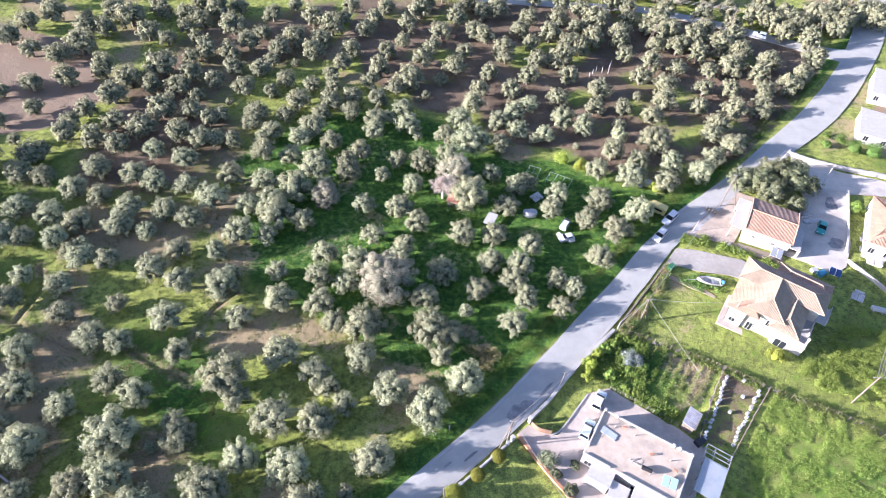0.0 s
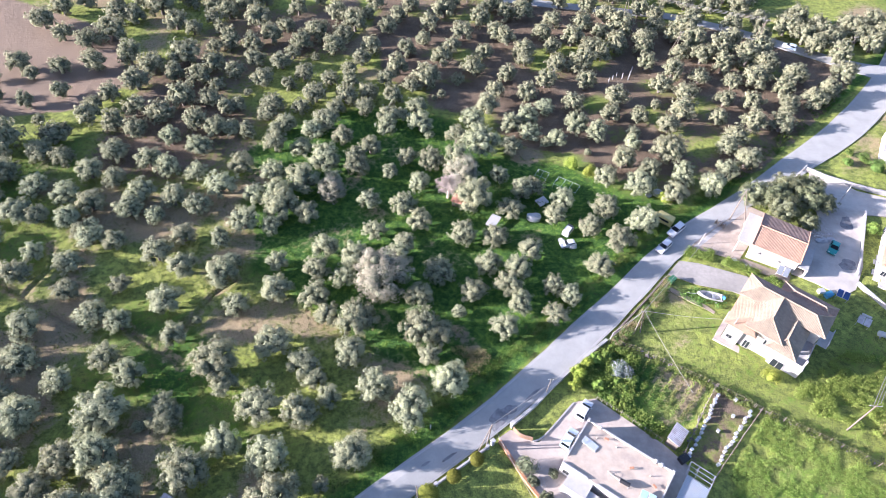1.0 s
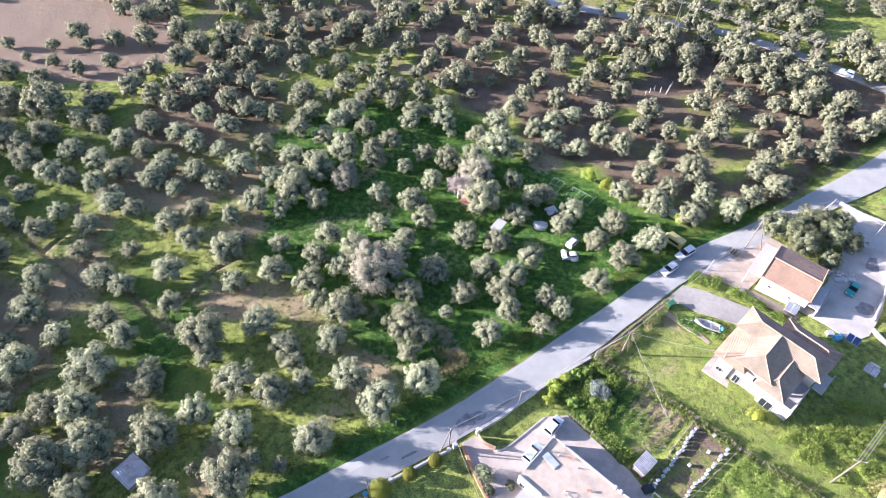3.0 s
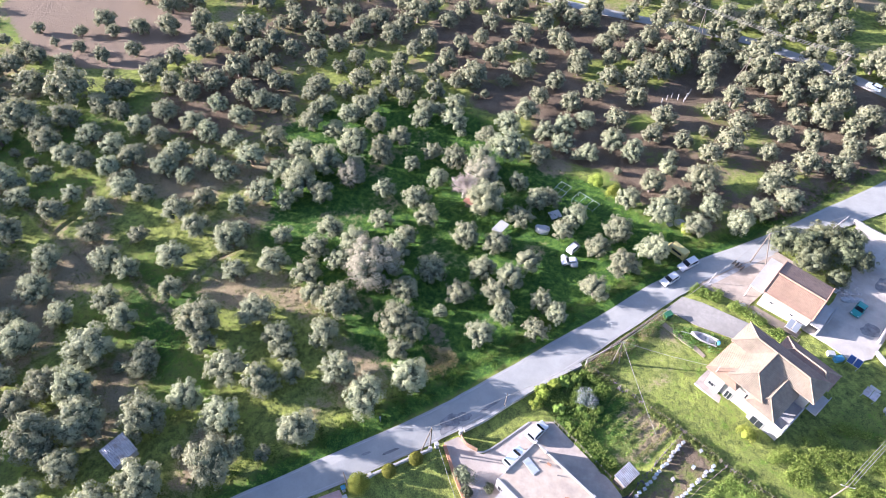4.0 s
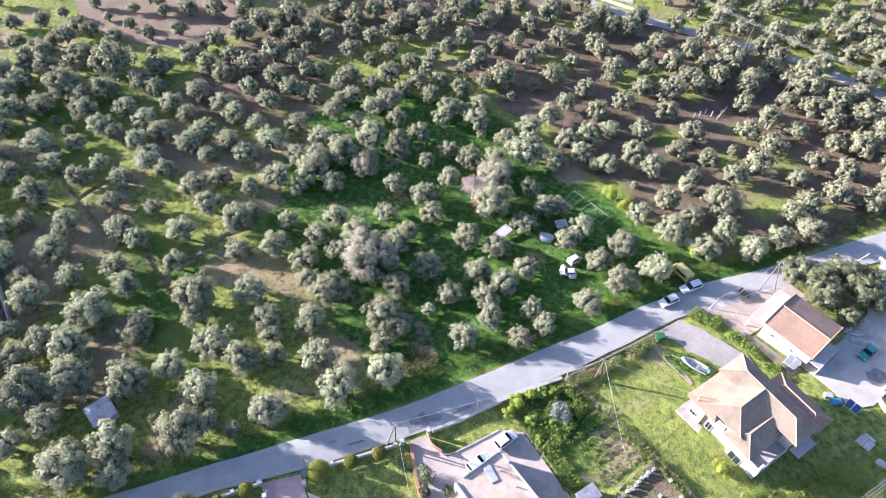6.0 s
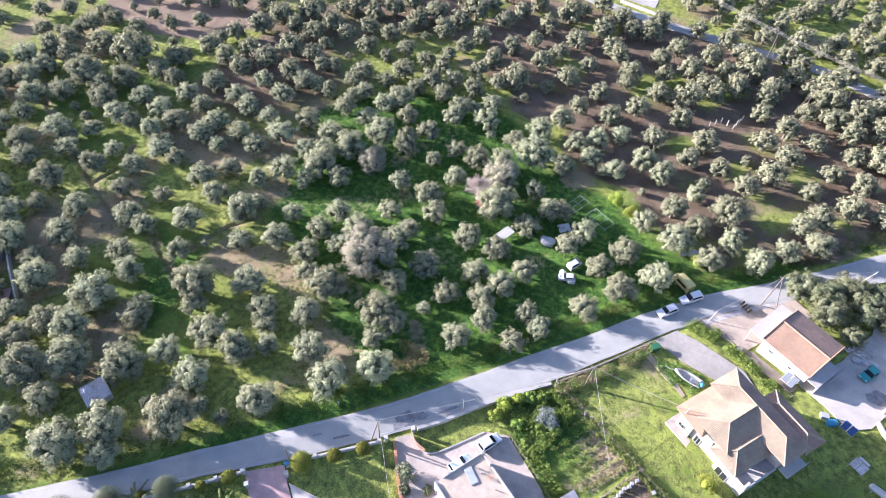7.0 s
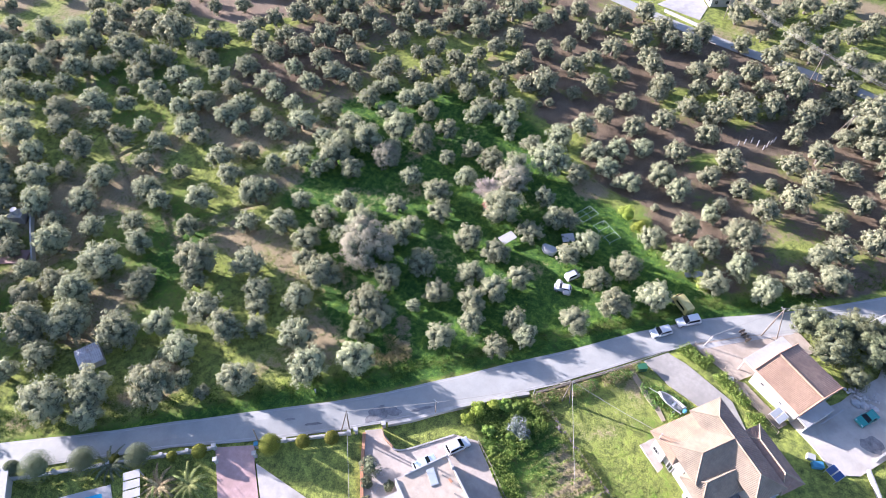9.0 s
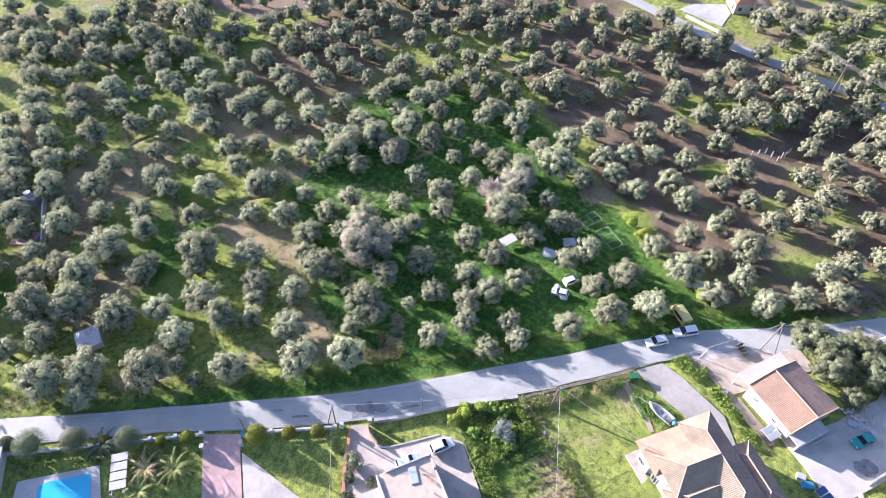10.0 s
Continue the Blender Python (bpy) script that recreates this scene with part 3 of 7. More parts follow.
def olive_crown(seed, lobes=20, spread=1.0, tall=1.0, per=33, clumps=9, leaf=0.185, mt=None):
    """A full, lumpy crown whose lobes lie over a rounded mass that comes down near the ground."""
    rng = np.random.default_rng(seed)
    C, R, S = [], [], []
    ends = []
    lean = rng.uniform(-0.45, 0.45, 2)
    for i in range(lobes):
        up = 1.0 - 1.5 * (i + 0.5) / lobes
        ang = i * 2.399 + rng.uniform(-0.5, 0.5)
        side = math.sqrt(max(0.0, 1 - up * up))
        out = rng.uniform(0.78, 1.2)
        c = np.array([1.9 * spread * side * out * math.cos(ang) + lean[0] * up, 1.9 * spread * side * out * math.sin(ang) + lean[1] * up,
                      1.95 + 1.75 * tall * up * rng.uniform(0.78, 1.22)])
        lr = rng.uniform(0.5, 0.92)
        rise = rng.uniform(0.8, 1.25)
        ends.append(c)
        for j in range(clumps):
            d = rng.normal(size=3)
            d /= np.linalg.norm(d)
            C.append(c + d * lr * np.array([0.85, 0.85, rise * 0.85]))
            R.append(rng.uniform(0.22, 0.40))
            S.append(c)
        C.append(c)
        R.append(lr * 0.72)
        S.append(c)
    V, F, N = leaf_cloud(rng, C, R, per, leaf, 0.5, 0.95, np.array([0, 0, 1.5]), S)
    leaves = len(F)
    # Dark cores: the crown's inner shade is put into their colour.
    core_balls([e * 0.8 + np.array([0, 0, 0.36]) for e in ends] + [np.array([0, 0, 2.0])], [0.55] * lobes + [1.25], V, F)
    N += [(0.0, 0.0, 0.0)] * (len(V) - len(N))
    me = bpy.data.meshes.new("crown")
    me.from_pydata([tuple(x) for x in V], [], F)
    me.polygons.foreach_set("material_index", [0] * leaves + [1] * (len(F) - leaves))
    me.shade_smooth()
    me.normals_split_custom_set_from_vertices(N)
    WAYS[me.name] = N
    me.materials.append(mt or olive_leaf)
    me.materials.append(shaded_twig)
    return me, ends


def olive_trunk(seed, ends, thick=0.28):
    rng = np.random.default_rng(seed + 50)
    bm = bmesh.new()
    fork = Vector((rng.uniform(-0.15, 0.15), rng.uniform(-0.15, 0.15), 1.1))
    rod(bm, (0, 0, -0.6), (fork.x * 0.5, fork.y * 0.5, 0.5), thick * 1.35, thick, 9)
    rod(bm, (fork.x * 0.5, fork.y * 0.5, 0.42), fork, thick, thick * 0.8, 9)
    for e in ends[::2]:
        e = Vector(e)
        mid = fork.lerp(e, 0.55) + Vector((rng.uniform(-0.2, 0.2), rng.uniform(-0.2, 0.2), 0.15))
        rod(bm, fork - Vector((0, 0, 0.1)), mid, thick * 0.5, thick * 0.3, 6)
        rod(bm, mid, e, thick * 0.3, thick * 0.1, 6)
    me = mesh_of("trunk", bm)
    me.materials.append(bark)
    return me


OLIVES = []
FAR_MESH = []
for i, (lobes, spread, tall) in enumerate(((26, 1.0, 1.0), (23, 1.1, 0.9), (27, 0.95, 1.12), (22, 0.98, 1.0), (28, 1.1, 1.0), (24, 1.05, 0.85), (23, 0.95, 1.18), (26, 1.08, 0.95))):
    crown, ends = olive_crown(100 + i, lobes, spread, tall)
    trunk = olive_trunk(100 + i, ends, 0.26 + 0.03 * (i % 3))
    ob = thing("olive_tree", "silver-green olive tree with a lumpy crown in the grove", "olive tree", "olive trees of the grove")
    part("trunk", trunk, bark, ob)
    part("crown", crown, olive_leaf, ob)
    OLIVES.append([ob, False])
    FAR_MESH.append((trunk, olive_crown(100 + i, lobes, spread, tall, 9, 7, 0.39)[0]))


def plant(ob_state, m):
    """Stands a kind of tree at m: the first time the original, later a copy."""
    if not ob_state[1]:
        ob_state[1] = True
        ob_state[0].matrix_basis = m
        return ob_state[0]
    k = ob_state[0].scale
    return copy_thing(ob_state[0], m @ Matrix.Diagonal((1 / k.x, 1 / k.y, 1 / k.z, 1)))


tree_rng = random.Random(5)
FAR = []
STOOD = []


def olive(x, y, r, far=False):
    i = tree_rng.randrange(len(OLIVES))
    STOOD.append((x, y))
    k = r / (2.5 + max(0.4 * smooth01(95, 130, y), 0.55 * smooth01(30, 70, -x) * smooth01(40, 75, y)))
    m = Matrix.Translation((x, y, terrain(x, y) - 0.05)) @ Matrix.Rotation(tree_rng.uniform(0, 6.28), 4, "Z")
    m = m @ Matrix.Diagonal((k, k * tree_rng.uniform(0.92, 1.08), k * tree_rng.uniform(0.95, 1.15), 1))
    if far or y + 0.35 * abs(x - 10) > FAR_LINE:
        FAR.append((i, m))
        return None
    ob = plant(OLIVES[i], m)
    if r < 2.1:
        tagged(ob, "small young olive tree with a thin silver-green crown")
    elif r > 4.4:
        tagged(ob, "large old olive tree with a wide silver-green crown")
    return ob


def grove(rows):
    for x, y, r in rows:
        olive(x, y, r)


FAR_LINE = 148.0
# trees parcel by parcel: place and crown radius
grove([(-30.2, 20.1, 3.8), (-22.8, 22.4, 2.8), (-25.9, 25.9, 4.0), (-24.1, 32.5, 1.2), (-16.6, 31.7, 4.3), (-20.0, 39.5, 3.5), (-15.4, 35.9, 1.6), (-10.6, 36.1, 1.4), (-6.4, 41.0, 3.2), (-4.3, 53.3, 3.3), (2.0, 49.3, 3.6), (8.3, 55.2, 3.4), (4.3, 60.8, 2.2), (5.7, 65.7, 2.7), (9.1, 71.6, 1.4), (17.6, 67.8, 2.7), (20.7, 73.8, 2.5), (18.4, 77.9, 2.8), (27.4, 71.4, 2.2), (20.3, 83.1, 2.9), (27.2, 78.5, 2.1), (30.4, 76.7, 2.1), (36.7, 84.3, 3.0), (35.9, 96.0, 2.5), (41.5, 91.6, 3.2), (39.4, 101.9, 3.1), (46.8, 97.4, 3.3), (48.2, 109.9, 3.6), (55.4, 107.4, 3.0), (51.3, 116.4, 2.8)])
grove([(58.4, 113.8, 3.1), (64.2, 110.3, 3.0), (56.4, 122.4, 4.4), (69.2, 116.6, 2.9), (74.4, 120.3, 3.8), (71.0, 125.3, 3.1), (74.3, 129.5, 3.4), (71.6, 137.7, 2.9), (79.7, 135.3, 3.5), (86.6, 135.5, 3.6), (82.1, 145.1, 3.4), (90.1, 142.2, 2.3), (91.2, 145.0, 3.1), (91.6, 151.5, 3.5), (98.0, 146.7, 3.6), (103.1, 151.3, 3.7), (96.2, 158.2, 3.8), (110.0, 159.9, 3.9), (112.1, 169.7, 4.0), (107.3, 175.5, 4.1), (113.4, 179.0, 4.0), (123.8, 176.5, 4.3), (121.8, 181.6, 4.3), (119.6, 186.9, 4.4), (122.3, 184.8, 4.6), (127.4, 180.8, 4.6), (127.4, 188.3, 4.5), (135.1, 182.0, 3.7), (136.8, 180.6, 4.4), (134.5, 185.9, 4.5)])
grove([(139.0, 187.5, 4.6), (-62.0, 35.8, 2.3), (-42.8, 19.2, 2.8), (-54.9, 32.1, 3.3), (-46.5, 27.2, 4.2), (-52.6, 36.8, 3.1), (-39.5, 24.8, 3.0), (-47.5, 37.7, 3.5), (-41.7, 32.2, 4.1), (-51.2, 42.5, 2.0), (-49.6, 45.6, 4.4), (-43.5, 44.1, 1.1), (-32.0, 35.8, 3.7), (-38.9, 45.6, 2.7), (-40.9, 48.7, 2.0), (-27.9, 41.7, 3.0), (-31.0, 52.6, 2.4), (-33.6, 56.2, 4.2), (-23.7, 48.5, 3.5), (-16.2, 47.5, 3.1), (-24.7, 61.4, 3.2), (-12.3, 51.2, 2.2), (-15.5, 54.7, 2.0), (-18.1, 57.4, 2.8), (-10.1, 60.1, 3.0), (-15.8, 68.6, 2.7), (-19.2, 72.8, 3.0), (-10.1, 67.4, 3.8), (-14.7, 78.9, 2.5), (2.2, 66.1, 3.4)])
grove([(-12.8, 83.2, 3.3), (1.1, 74.2, 2.8), (-4.4, 84.5, 3.0), (4.5, 80.9, 2.9), (-3.5, 88.8, 2.6), (11.5, 76.3, 2.8), (-1.0, 95.8, 2.9), (14.3, 83.6, 2.6), (8.7, 91.8, 2.8), (15.6, 91.5, 2.8), (23.0, 88.2, 2.7), (10.7, 102.6, 4.6), (18.7, 100.4, 2.8), (28.3, 99.0, 2.8), (21.5, 106.8, 2.9), (16.3, 112.3, 2.7), (23.8, 108.1, 2.6), (30.2, 103.7, 2.9), (40.8, 112.6, 3.0), (27.9, 126.3, 2.1), (30.3, 127.2, 3.0), (37.8, 123.4, 1.2), (45.5, 118.8, 3.4), (35.3, 132.7, 3.7), (40.3, 130.1, 3.3), (48.7, 126.2, 2.4), (49.6, 131.2, 2.1), (44.7, 138.8, 3.2), (52.1, 138.1, 2.8), (58.5, 133.8, 3.4)])
grove([(47.1, 146.1, 3.9), (57.2, 144.4, 1.9), (63.2, 140.1, 3.9), (59.6, 152.5, 3.7), (65.7, 148.8, 3.7), (75.3, 146.3, 3.3), (64.1, 159.7, 3.9), (71.1, 157.6, 3.2), (79.5, 155.3, 3.1), (67.8, 170.6, 3.0), (85.4, 155.8, 4.3), (78.4, 163.3, 3.6), (73.6, 168.1, 4.1), (71.9, 175.8, 5.4), (88.8, 160.7, 3.3), (79.7, 172.2, 4.6), (86.0, 166.8, 4.9), (90.2, 164.4, 3.7), (90.6, 172.0, 4.2), (84.4, 179.1, 3.9), (93.9, 181.7, 3.2), (87.1, 188.9, 4.1), (95.2, 190.5, 3.7), (105.8, 180.5, 4.2), (102.0, 185.9, 4.2), (111.8, 181.2, 4.2), (104.7, 192.4, 3.2), (107.5, 192.0, 4.3), (112.2, 189.1, 3.6), (-82.8, 42.3, 3.3)])
grove([(-86.1, 45.6, 3.3), (-75.4, 38.9, 3.5), (-69.6, 37.3, 3.1), (-77.1, 48.6, 3.5), (-69.3, 47.0, 2.5), (-63.4, 43.5, 3.6), (-69.5, 54.6, 3.4), (-60.6, 50.6, 3.0), (-72.2, 61.8, 3.5), (-54.9, 56.6, 2.7), (-48.6, 53.2, 3.1), (-60.8, 65.2, 3.4), (-55.2, 64.2, 3.0), (-58.9, 73.6, 2.6), (-43.7, 62.3, 2.6), (-48.0, 69.8, 3.6), (-41.2, 66.8, 1.0), (-54.3, 81.9, 3.5), (-47.8, 78.8, 3.4), (-34.4, 70.4, 2.6), (-39.1, 77.3, 3.5), (-38.6, 81.6, 1.9), (-42.7, 87.4, 2.3), (-27.2, 74.2, 3.1), (-29.0, 82.0, 2.4), (-39.1, 92.7, 3.2), (-33.0, 91.9, 2.2), (-20.5, 80.1, 2.8), (-31.9, 96.9, 3.7), (-19.8, 86.6, 2.9)])
grove([(-33.7, 101.6, 3.5), (-25.8, 96.0, 2.8), (-29.1, 105.9, 4.1), (-10.3, 92.2, 2.4), (-21.1, 104.1, 2.6), (-22.4, 107.2, 2.6), (-13.0, 102.0, 2.5), (-4.8, 100.4, 3.0), (-17.7, 113.4, 3.6), (-9.6, 111.8, 2.3), (-15.4, 120.4, 3.3), (-2.3, 108.6, 2.8), (-6.2, 117.4, 2.9), (-0.1, 116.5, 3.2), (6.0, 117.0, 3.8), (-1.6, 127.8, 1.4), (-4.1, 130.6, 3.8), (5.3, 126.6, 3.0), (11.7, 123.5, 4.8), (18.9, 123.1, 3.2), (9.2, 133.4, 3.4), (18.8, 132.6, 3.1), (12.7, 139.6, 3.5), (23.8, 129.0, 3.0), (23.0, 136.1, 3.4), (14.7, 147.1, 3.3), (27.8, 141.0, 2.9), (23.1, 146.3, 3.3), (17.5, 154.8, 3.4), (35.2, 143.1, 3.2)])
grove([(28.4, 152.9, 3.7), (39.4, 153.0, 3.7), (31.6, 161.3, 3.5), (37.0, 161.0, 3.1), (38.8, 162.9, 4.3), (31.0, 171.2, 2.9), (42.5, 170.3, 4.0), (37.1, 175.7, 4.1), (45.2, 168.1, 3.3), (57.3, 164.0, 3.2), (49.8, 172.9, 4.1), (45.5, 179.8, 3.4), (57.4, 172.0, 3.7), (51.8, 183.4, 4.7), (58.6, 178.0, 3.8), (67.6, 180.4, 3.5), (62.8, 186.1, 3.6), (59.3, 195.2, 3.7), (71.4, 183.8, 5.2), (64.1, 193.7, 3.7), (75.7, 192.2, 3.7), (68.7, 203.2, 3.4), (74.9, 201.4, 3.8), (71.9, 209.4, 3.5), (82.6, 200.3, 3.8), (80.5, 210.1, 4.0), (91.4, 199.9, 4.3), (77.5, 216.7, 3.6), (88.8, 207.3, 4.4), (86.2, 213.8, 4.0)])
grove([(96.6, 207.3, 4.0), (85.0, 221.2, 3.7), (95.2, 218.1, 5.6), (100.0, 228.4, 3.8), (-107.5, 56.0, 3.0), (-100.2, 52.8, 3.2), (-94.4, 49.8, 3.8), (-90.2, 47.7, 3.1), (-100.8, 60.4, 4.4), (-92.7, 58.1, 3.5), (-84.3, 53.4, 4.4), (-97.0, 68.6, 3.6), (-81.8, 58.9, 2.7), (-84.6, 65.3, 4.4), (-90.9, 75.6, 3.3), (-88.0, 75.7, 1.3), (-79.9, 74.2, 3.8), (-79.9, 80.1, 2.9), (-68.5, 71.0, 3.0), (-71.7, 77.9, 3.1), (-77.1, 90.0, 3.6), (-73.6, 87.0, 2.5), (-70.3, 85.1, 3.4), (-71.4, 88.2, 2.5), (-64.5, 84.6, 3.0), (-74.3, 95.1, 3.9), (-65.2, 94.4, 3.5), (-59.1, 93.0, 2.4), (-64.8, 99.8, 3.9), (-50.9, 87.7, 2.9)])
grove([(-56.8, 98.3, 3.4), (-50.7, 97.0, 3.0), (-61.7, 108.3, 3.3), (-54.5, 107.2, 3.2), (-47.2, 103.0, 3.7), (-56.9, 116.7, 3.3), (-38.8, 101.3, 2.7), (-44.8, 111.1, 3.4), (-36.5, 108.5, 3.3), (-47.0, 123.9, 2.6), (-38.9, 119.3, 3.5), (-40.4, 125.4, 2.3), (-32.2, 118.6, 3.1), (-25.5, 114.2, 3.9), (-38.1, 127.5, 3.0), (-30.6, 125.3, 3.2), (-36.0, 135.2, 2.7), (-22.7, 123.3, 3.1), (-28.3, 129.1, 3.9), (-33.2, 140.3, 3.8), (-26.8, 134.9, 3.0), (-25.0, 140.5, 3.4), (-12.6, 128.8, 3.1), (-19.3, 136.3, 2.9), (-12.5, 132.8, 3.5), (-25.2, 147.1, 3.1), (-19.5, 143.0, 3.0), (-9.2, 134.4, 2.2), (-12.3, 141.1, 3.3), (-5.7, 138.0, 2.9)])
grove([(-15.5, 150.2, 3.1), (-8.1, 147.8, 3.0), (-1.6, 144.1, 1.0), (-13.1, 155.3, 3.9), (0.2, 145.5, 1.5), (-4.4, 150.9, 4.5), (4.2, 152.1, 2.4), (-0.9, 161.5, 3.6), (8.2, 157.5, 3.5), (1.4, 168.4, 3.3), (11.1, 165.8, 3.2), (4.2, 176.8, 3.8), (22.9, 163.3, 2.8), (20.8, 166.5, 2.1), (22.7, 167.5, 4.0), (14.3, 177.3, 3.8), (17.4, 174.3, 3.4), (9.1, 185.3, 3.9), (17.1, 188.8, 3.6), (28.1, 178.8, 3.4), (21.9, 189.9, 4.0), (31.4, 185.7, 3.5), (23.2, 198.1, 3.7), (40.8, 185.3, 3.9), (34.4, 198.3, 3.3), (48.3, 190.5, 4.0), (43.3, 196.7, 3.7), (37.9, 207.5, 2.1), (45.6, 205.9, 3.0), (38.0, 215.0, 3.8)])
grove([(52.4, 203.5, 3.2), (46.8, 211.5, 4.1), (61.9, 204.4, 4.3), (55.1, 211.5, 3.9), (49.8, 224.3, 3.5), (59.9, 220.7, 3.4), (52.6, 231.1, 4.0), (-135.2, 72.1, 3.8), (-126.4, 73.6, 3.7), (-129.0, 78.6, 3.7), (-118.4, 70.0, 4.4), (-108.8, 64.4, 4.5), (-122.6, 80.9, 4.1), (-113.6, 74.3, 3.9), (-111.6, 80.4, 3.1), (-102.2, 72.1, 4.1), (-114.5, 86.4, 4.4), (-98.1, 79.5, 4.1), (-109.4, 91.4, 4.1), (-94.2, 79.6, 2.3), (-103.2, 89.0, 1.6), (-97.1, 87.2, 1.9), (-108.9, 99.6, 5.7), (-91.1, 83.8, 2.9), (-102.0, 97.9, 4.0), (-97.0, 93.3, 4.3), (-88.9, 90.6, 4.1), (-98.0, 102.8, 4.4), (-84.1, 90.3, 3.0), (-89.6, 99.4, 3.5)])
grove([(-81.2, 97.4, 3.7), (-93.9, 110.5, 3.7), (-87.6, 109.5, 3.2), (-79.2, 105.4, 3.8), (-72.5, 103.5, 3.3), (-76.3, 112.8, 3.8), (-81.4, 123.5, 3.7), (-67.2, 110.7, 3.7), (-74.6, 121.9, 3.6), (-78.4, 130.4, 3.7), (-65.0, 119.3, 3.1), (-70.7, 128.5, 4.3), (-61.0, 126.6, 3.8), (-67.9, 135.7, 4.8), (-55.6, 124.6, 3.7), (-51.6, 124.8, 2.7), (-60.2, 135.9, 3.6), (-55.2, 133.0, 2.8), (-52.4, 134.1, 2.8), (-60.8, 143.2, 2.6), (-44.0, 131.2, 3.0), (-52.0, 141.5, 1.4), (-43.7, 135.8, 3.4), (-57.7, 149.5, 3.4), (-49.0, 146.6, 3.6), (-53.6, 155.9, 3.4), (-41.4, 145.1, 2.5), (-46.1, 155.5, 3.4), (-38.5, 150.5, 3.2), (-44.0, 160.8, 2.6)])
grove([(-30.8, 148.5, 2.8), (-37.4, 160.1, 1.5), (-42.5, 165.8, 3.5), (-26.4, 154.6, 2.5), (-32.7, 164.1, 3.8), (-39.5, 171.8, 4.3), (-23.8, 159.1, 3.3), (-31.1, 171.5, 3.9), (-21.8, 165.6, 3.7), (-28.8, 177.6, 4.4), (-11.3, 165.3, 3.3), (-18.7, 177.4, 3.5), (-25.8, 185.1, 2.8), (-7.1, 171.6, 3.0), (-16.3, 184.3, 3.2), (-6.2, 180.3, 3.5), (-13.3, 191.3, 3.3), (-2.4, 189.1, 4.5), (-0.0, 194.7, 2.9), (4.6, 199.5, 4.0), (12.5, 194.2, 3.7), (15.4, 193.8, 2.4), (28.7, 213.1, 4.2), (31.9, 223.2, 4.4), (40.3, 223.4, 3.9), (44.6, 231.2, 4.0), (54.7, 239.3, 3.7), (-142.7, 76.1, 3.5), (-145.1, 83.0, 4.0), (-150.7, 90.5, 3.2)])
grove([(-134.7, 79.9, 4.7), (-141.3, 89.2, 2.6), (-133.7, 83.7, 3.0), (-137.2, 93.1, 4.8), (-127.3, 88.2, 3.8), (-130.5, 98.2, 4.8), (-122.6, 91.7, 4.1), (-122.6, 97.3, 4.2), (-127.3, 103.6, 4.3), (-133.0, 112.8, 2.9), (-127.6, 110.7, 3.7), (-120.6, 104.4, 4.0), (-115.8, 112.0, 4.8), (-104.2, 112.3, 6.2), (-116.2, 125.1, 3.1), (-100.9, 123.5, 2.1), (-108.1, 131.0, 2.8), (-93.7, 117.5, 4.1), (-92.3, 120.1, 2.2), (-101.3, 136.2, 3.2), (-88.8, 125.9, 4.2), (-90.0, 131.6, 2.7), (-87.1, 135.3, 3.5), (-97.1, 148.9, 4.2), (-82.4, 141.5, 4.7), (-88.9, 153.1, 4.5), (-80.8, 149.3, 4.4), (-73.7, 146.7, 3.5), (-66.5, 145.6, 3.8), (-73.6, 154.7, 5.2)])
grove([(-64.6, 152.7, 3.9), (-76.7, 171.0, 3.2), (-67.3, 162.3, 2.8), (-63.3, 164.2, 4.0), (-68.3, 171.9, 2.8), (-56.3, 163.4, 3.5), (-52.0, 168.5, 4.0), (-58.4, 177.4, 4.9), (-49.1, 174.6, 3.2), (-47.9, 185.5, 3.7), (-35.0, 183.3, 4.0), (-42.3, 192.8, 2.9), (-24.3, 192.0, 3.3), (-159.8, 86.8, 3.8), (-142.1, 123.6, 3.1), (-130.7, 116.8, 2.9), (-140.7, 130.3, 2.4), (-128.7, 119.3, 3.8), (-130.0, 125.8, 3.4), (-124.8, 125.0, 3.1), (-135.7, 138.5, 2.5), (-126.5, 134.0, 1.9), (-117.6, 133.3, 2.3), (-122.8, 140.9, 2.6), (-118.4, 147.4, 3.9), (-112.9, 143.2, 3.0), (-106.1, 146.9, 3.4), (-113.5, 163.5, 3.8), (-104.1, 160.3, 4.1), (-99.3, 165.1, 5.0)])
grove([(-101.4, 175.0, 4.8), (-96.2, 175.3, 4.3), (-96.5, 185.2, 4.9), (-82.8, 173.3, 4.1), (-90.5, 181.6, 5.2), (-72.9, 177.6, 2.9), (-81.7, 186.3, 3.5), (-84.5, 189.0, 3.9), (-73.8, 183.5, 4.2), (-68.8, 181.0, 3.7), (-65.5, 187.2, 4.7), (-59.6, 190.7, 3.4), (-122.5, 170.0, 4.5), (-120.3, 178.1, 4.5), (-114.8, 183.4, 4.6)])


fill_rng = random.Random(8)
KNOWN = STOOD


def fill(x0, x1, y0, y1, step, ok, small=2.3, large=3.4, gap=40):
    """Rows of trees on the land beyond the grove, or unseen ones that shade it."""
    y = y0
    while y < y1:
        x = x0
        while x < x1:
            px, py = x + fill_rng.uniform(-2, 2), y + fill_rng.uniform(-2, 2)
            if ok(px, py) and all((px - a) ** 2 + (py - b) ** 2 > gap for a, b in KNOWN) and fill_rng.random() < 0.85:
                olive(px, py, fill_rng.uniform(small, large), True)
            x += step
        y += step


fill(-70, 150, 216, 275, 9.5, lambda x, y: not (4 < x < 36 and 205 < y < 236) and y > 216)
fill(-200, -128, 60, 250, 8.5, lambda x, y: y + 0.35 * abs(x - 10) > 160 and not (x > -162 and 120 < y < 195))
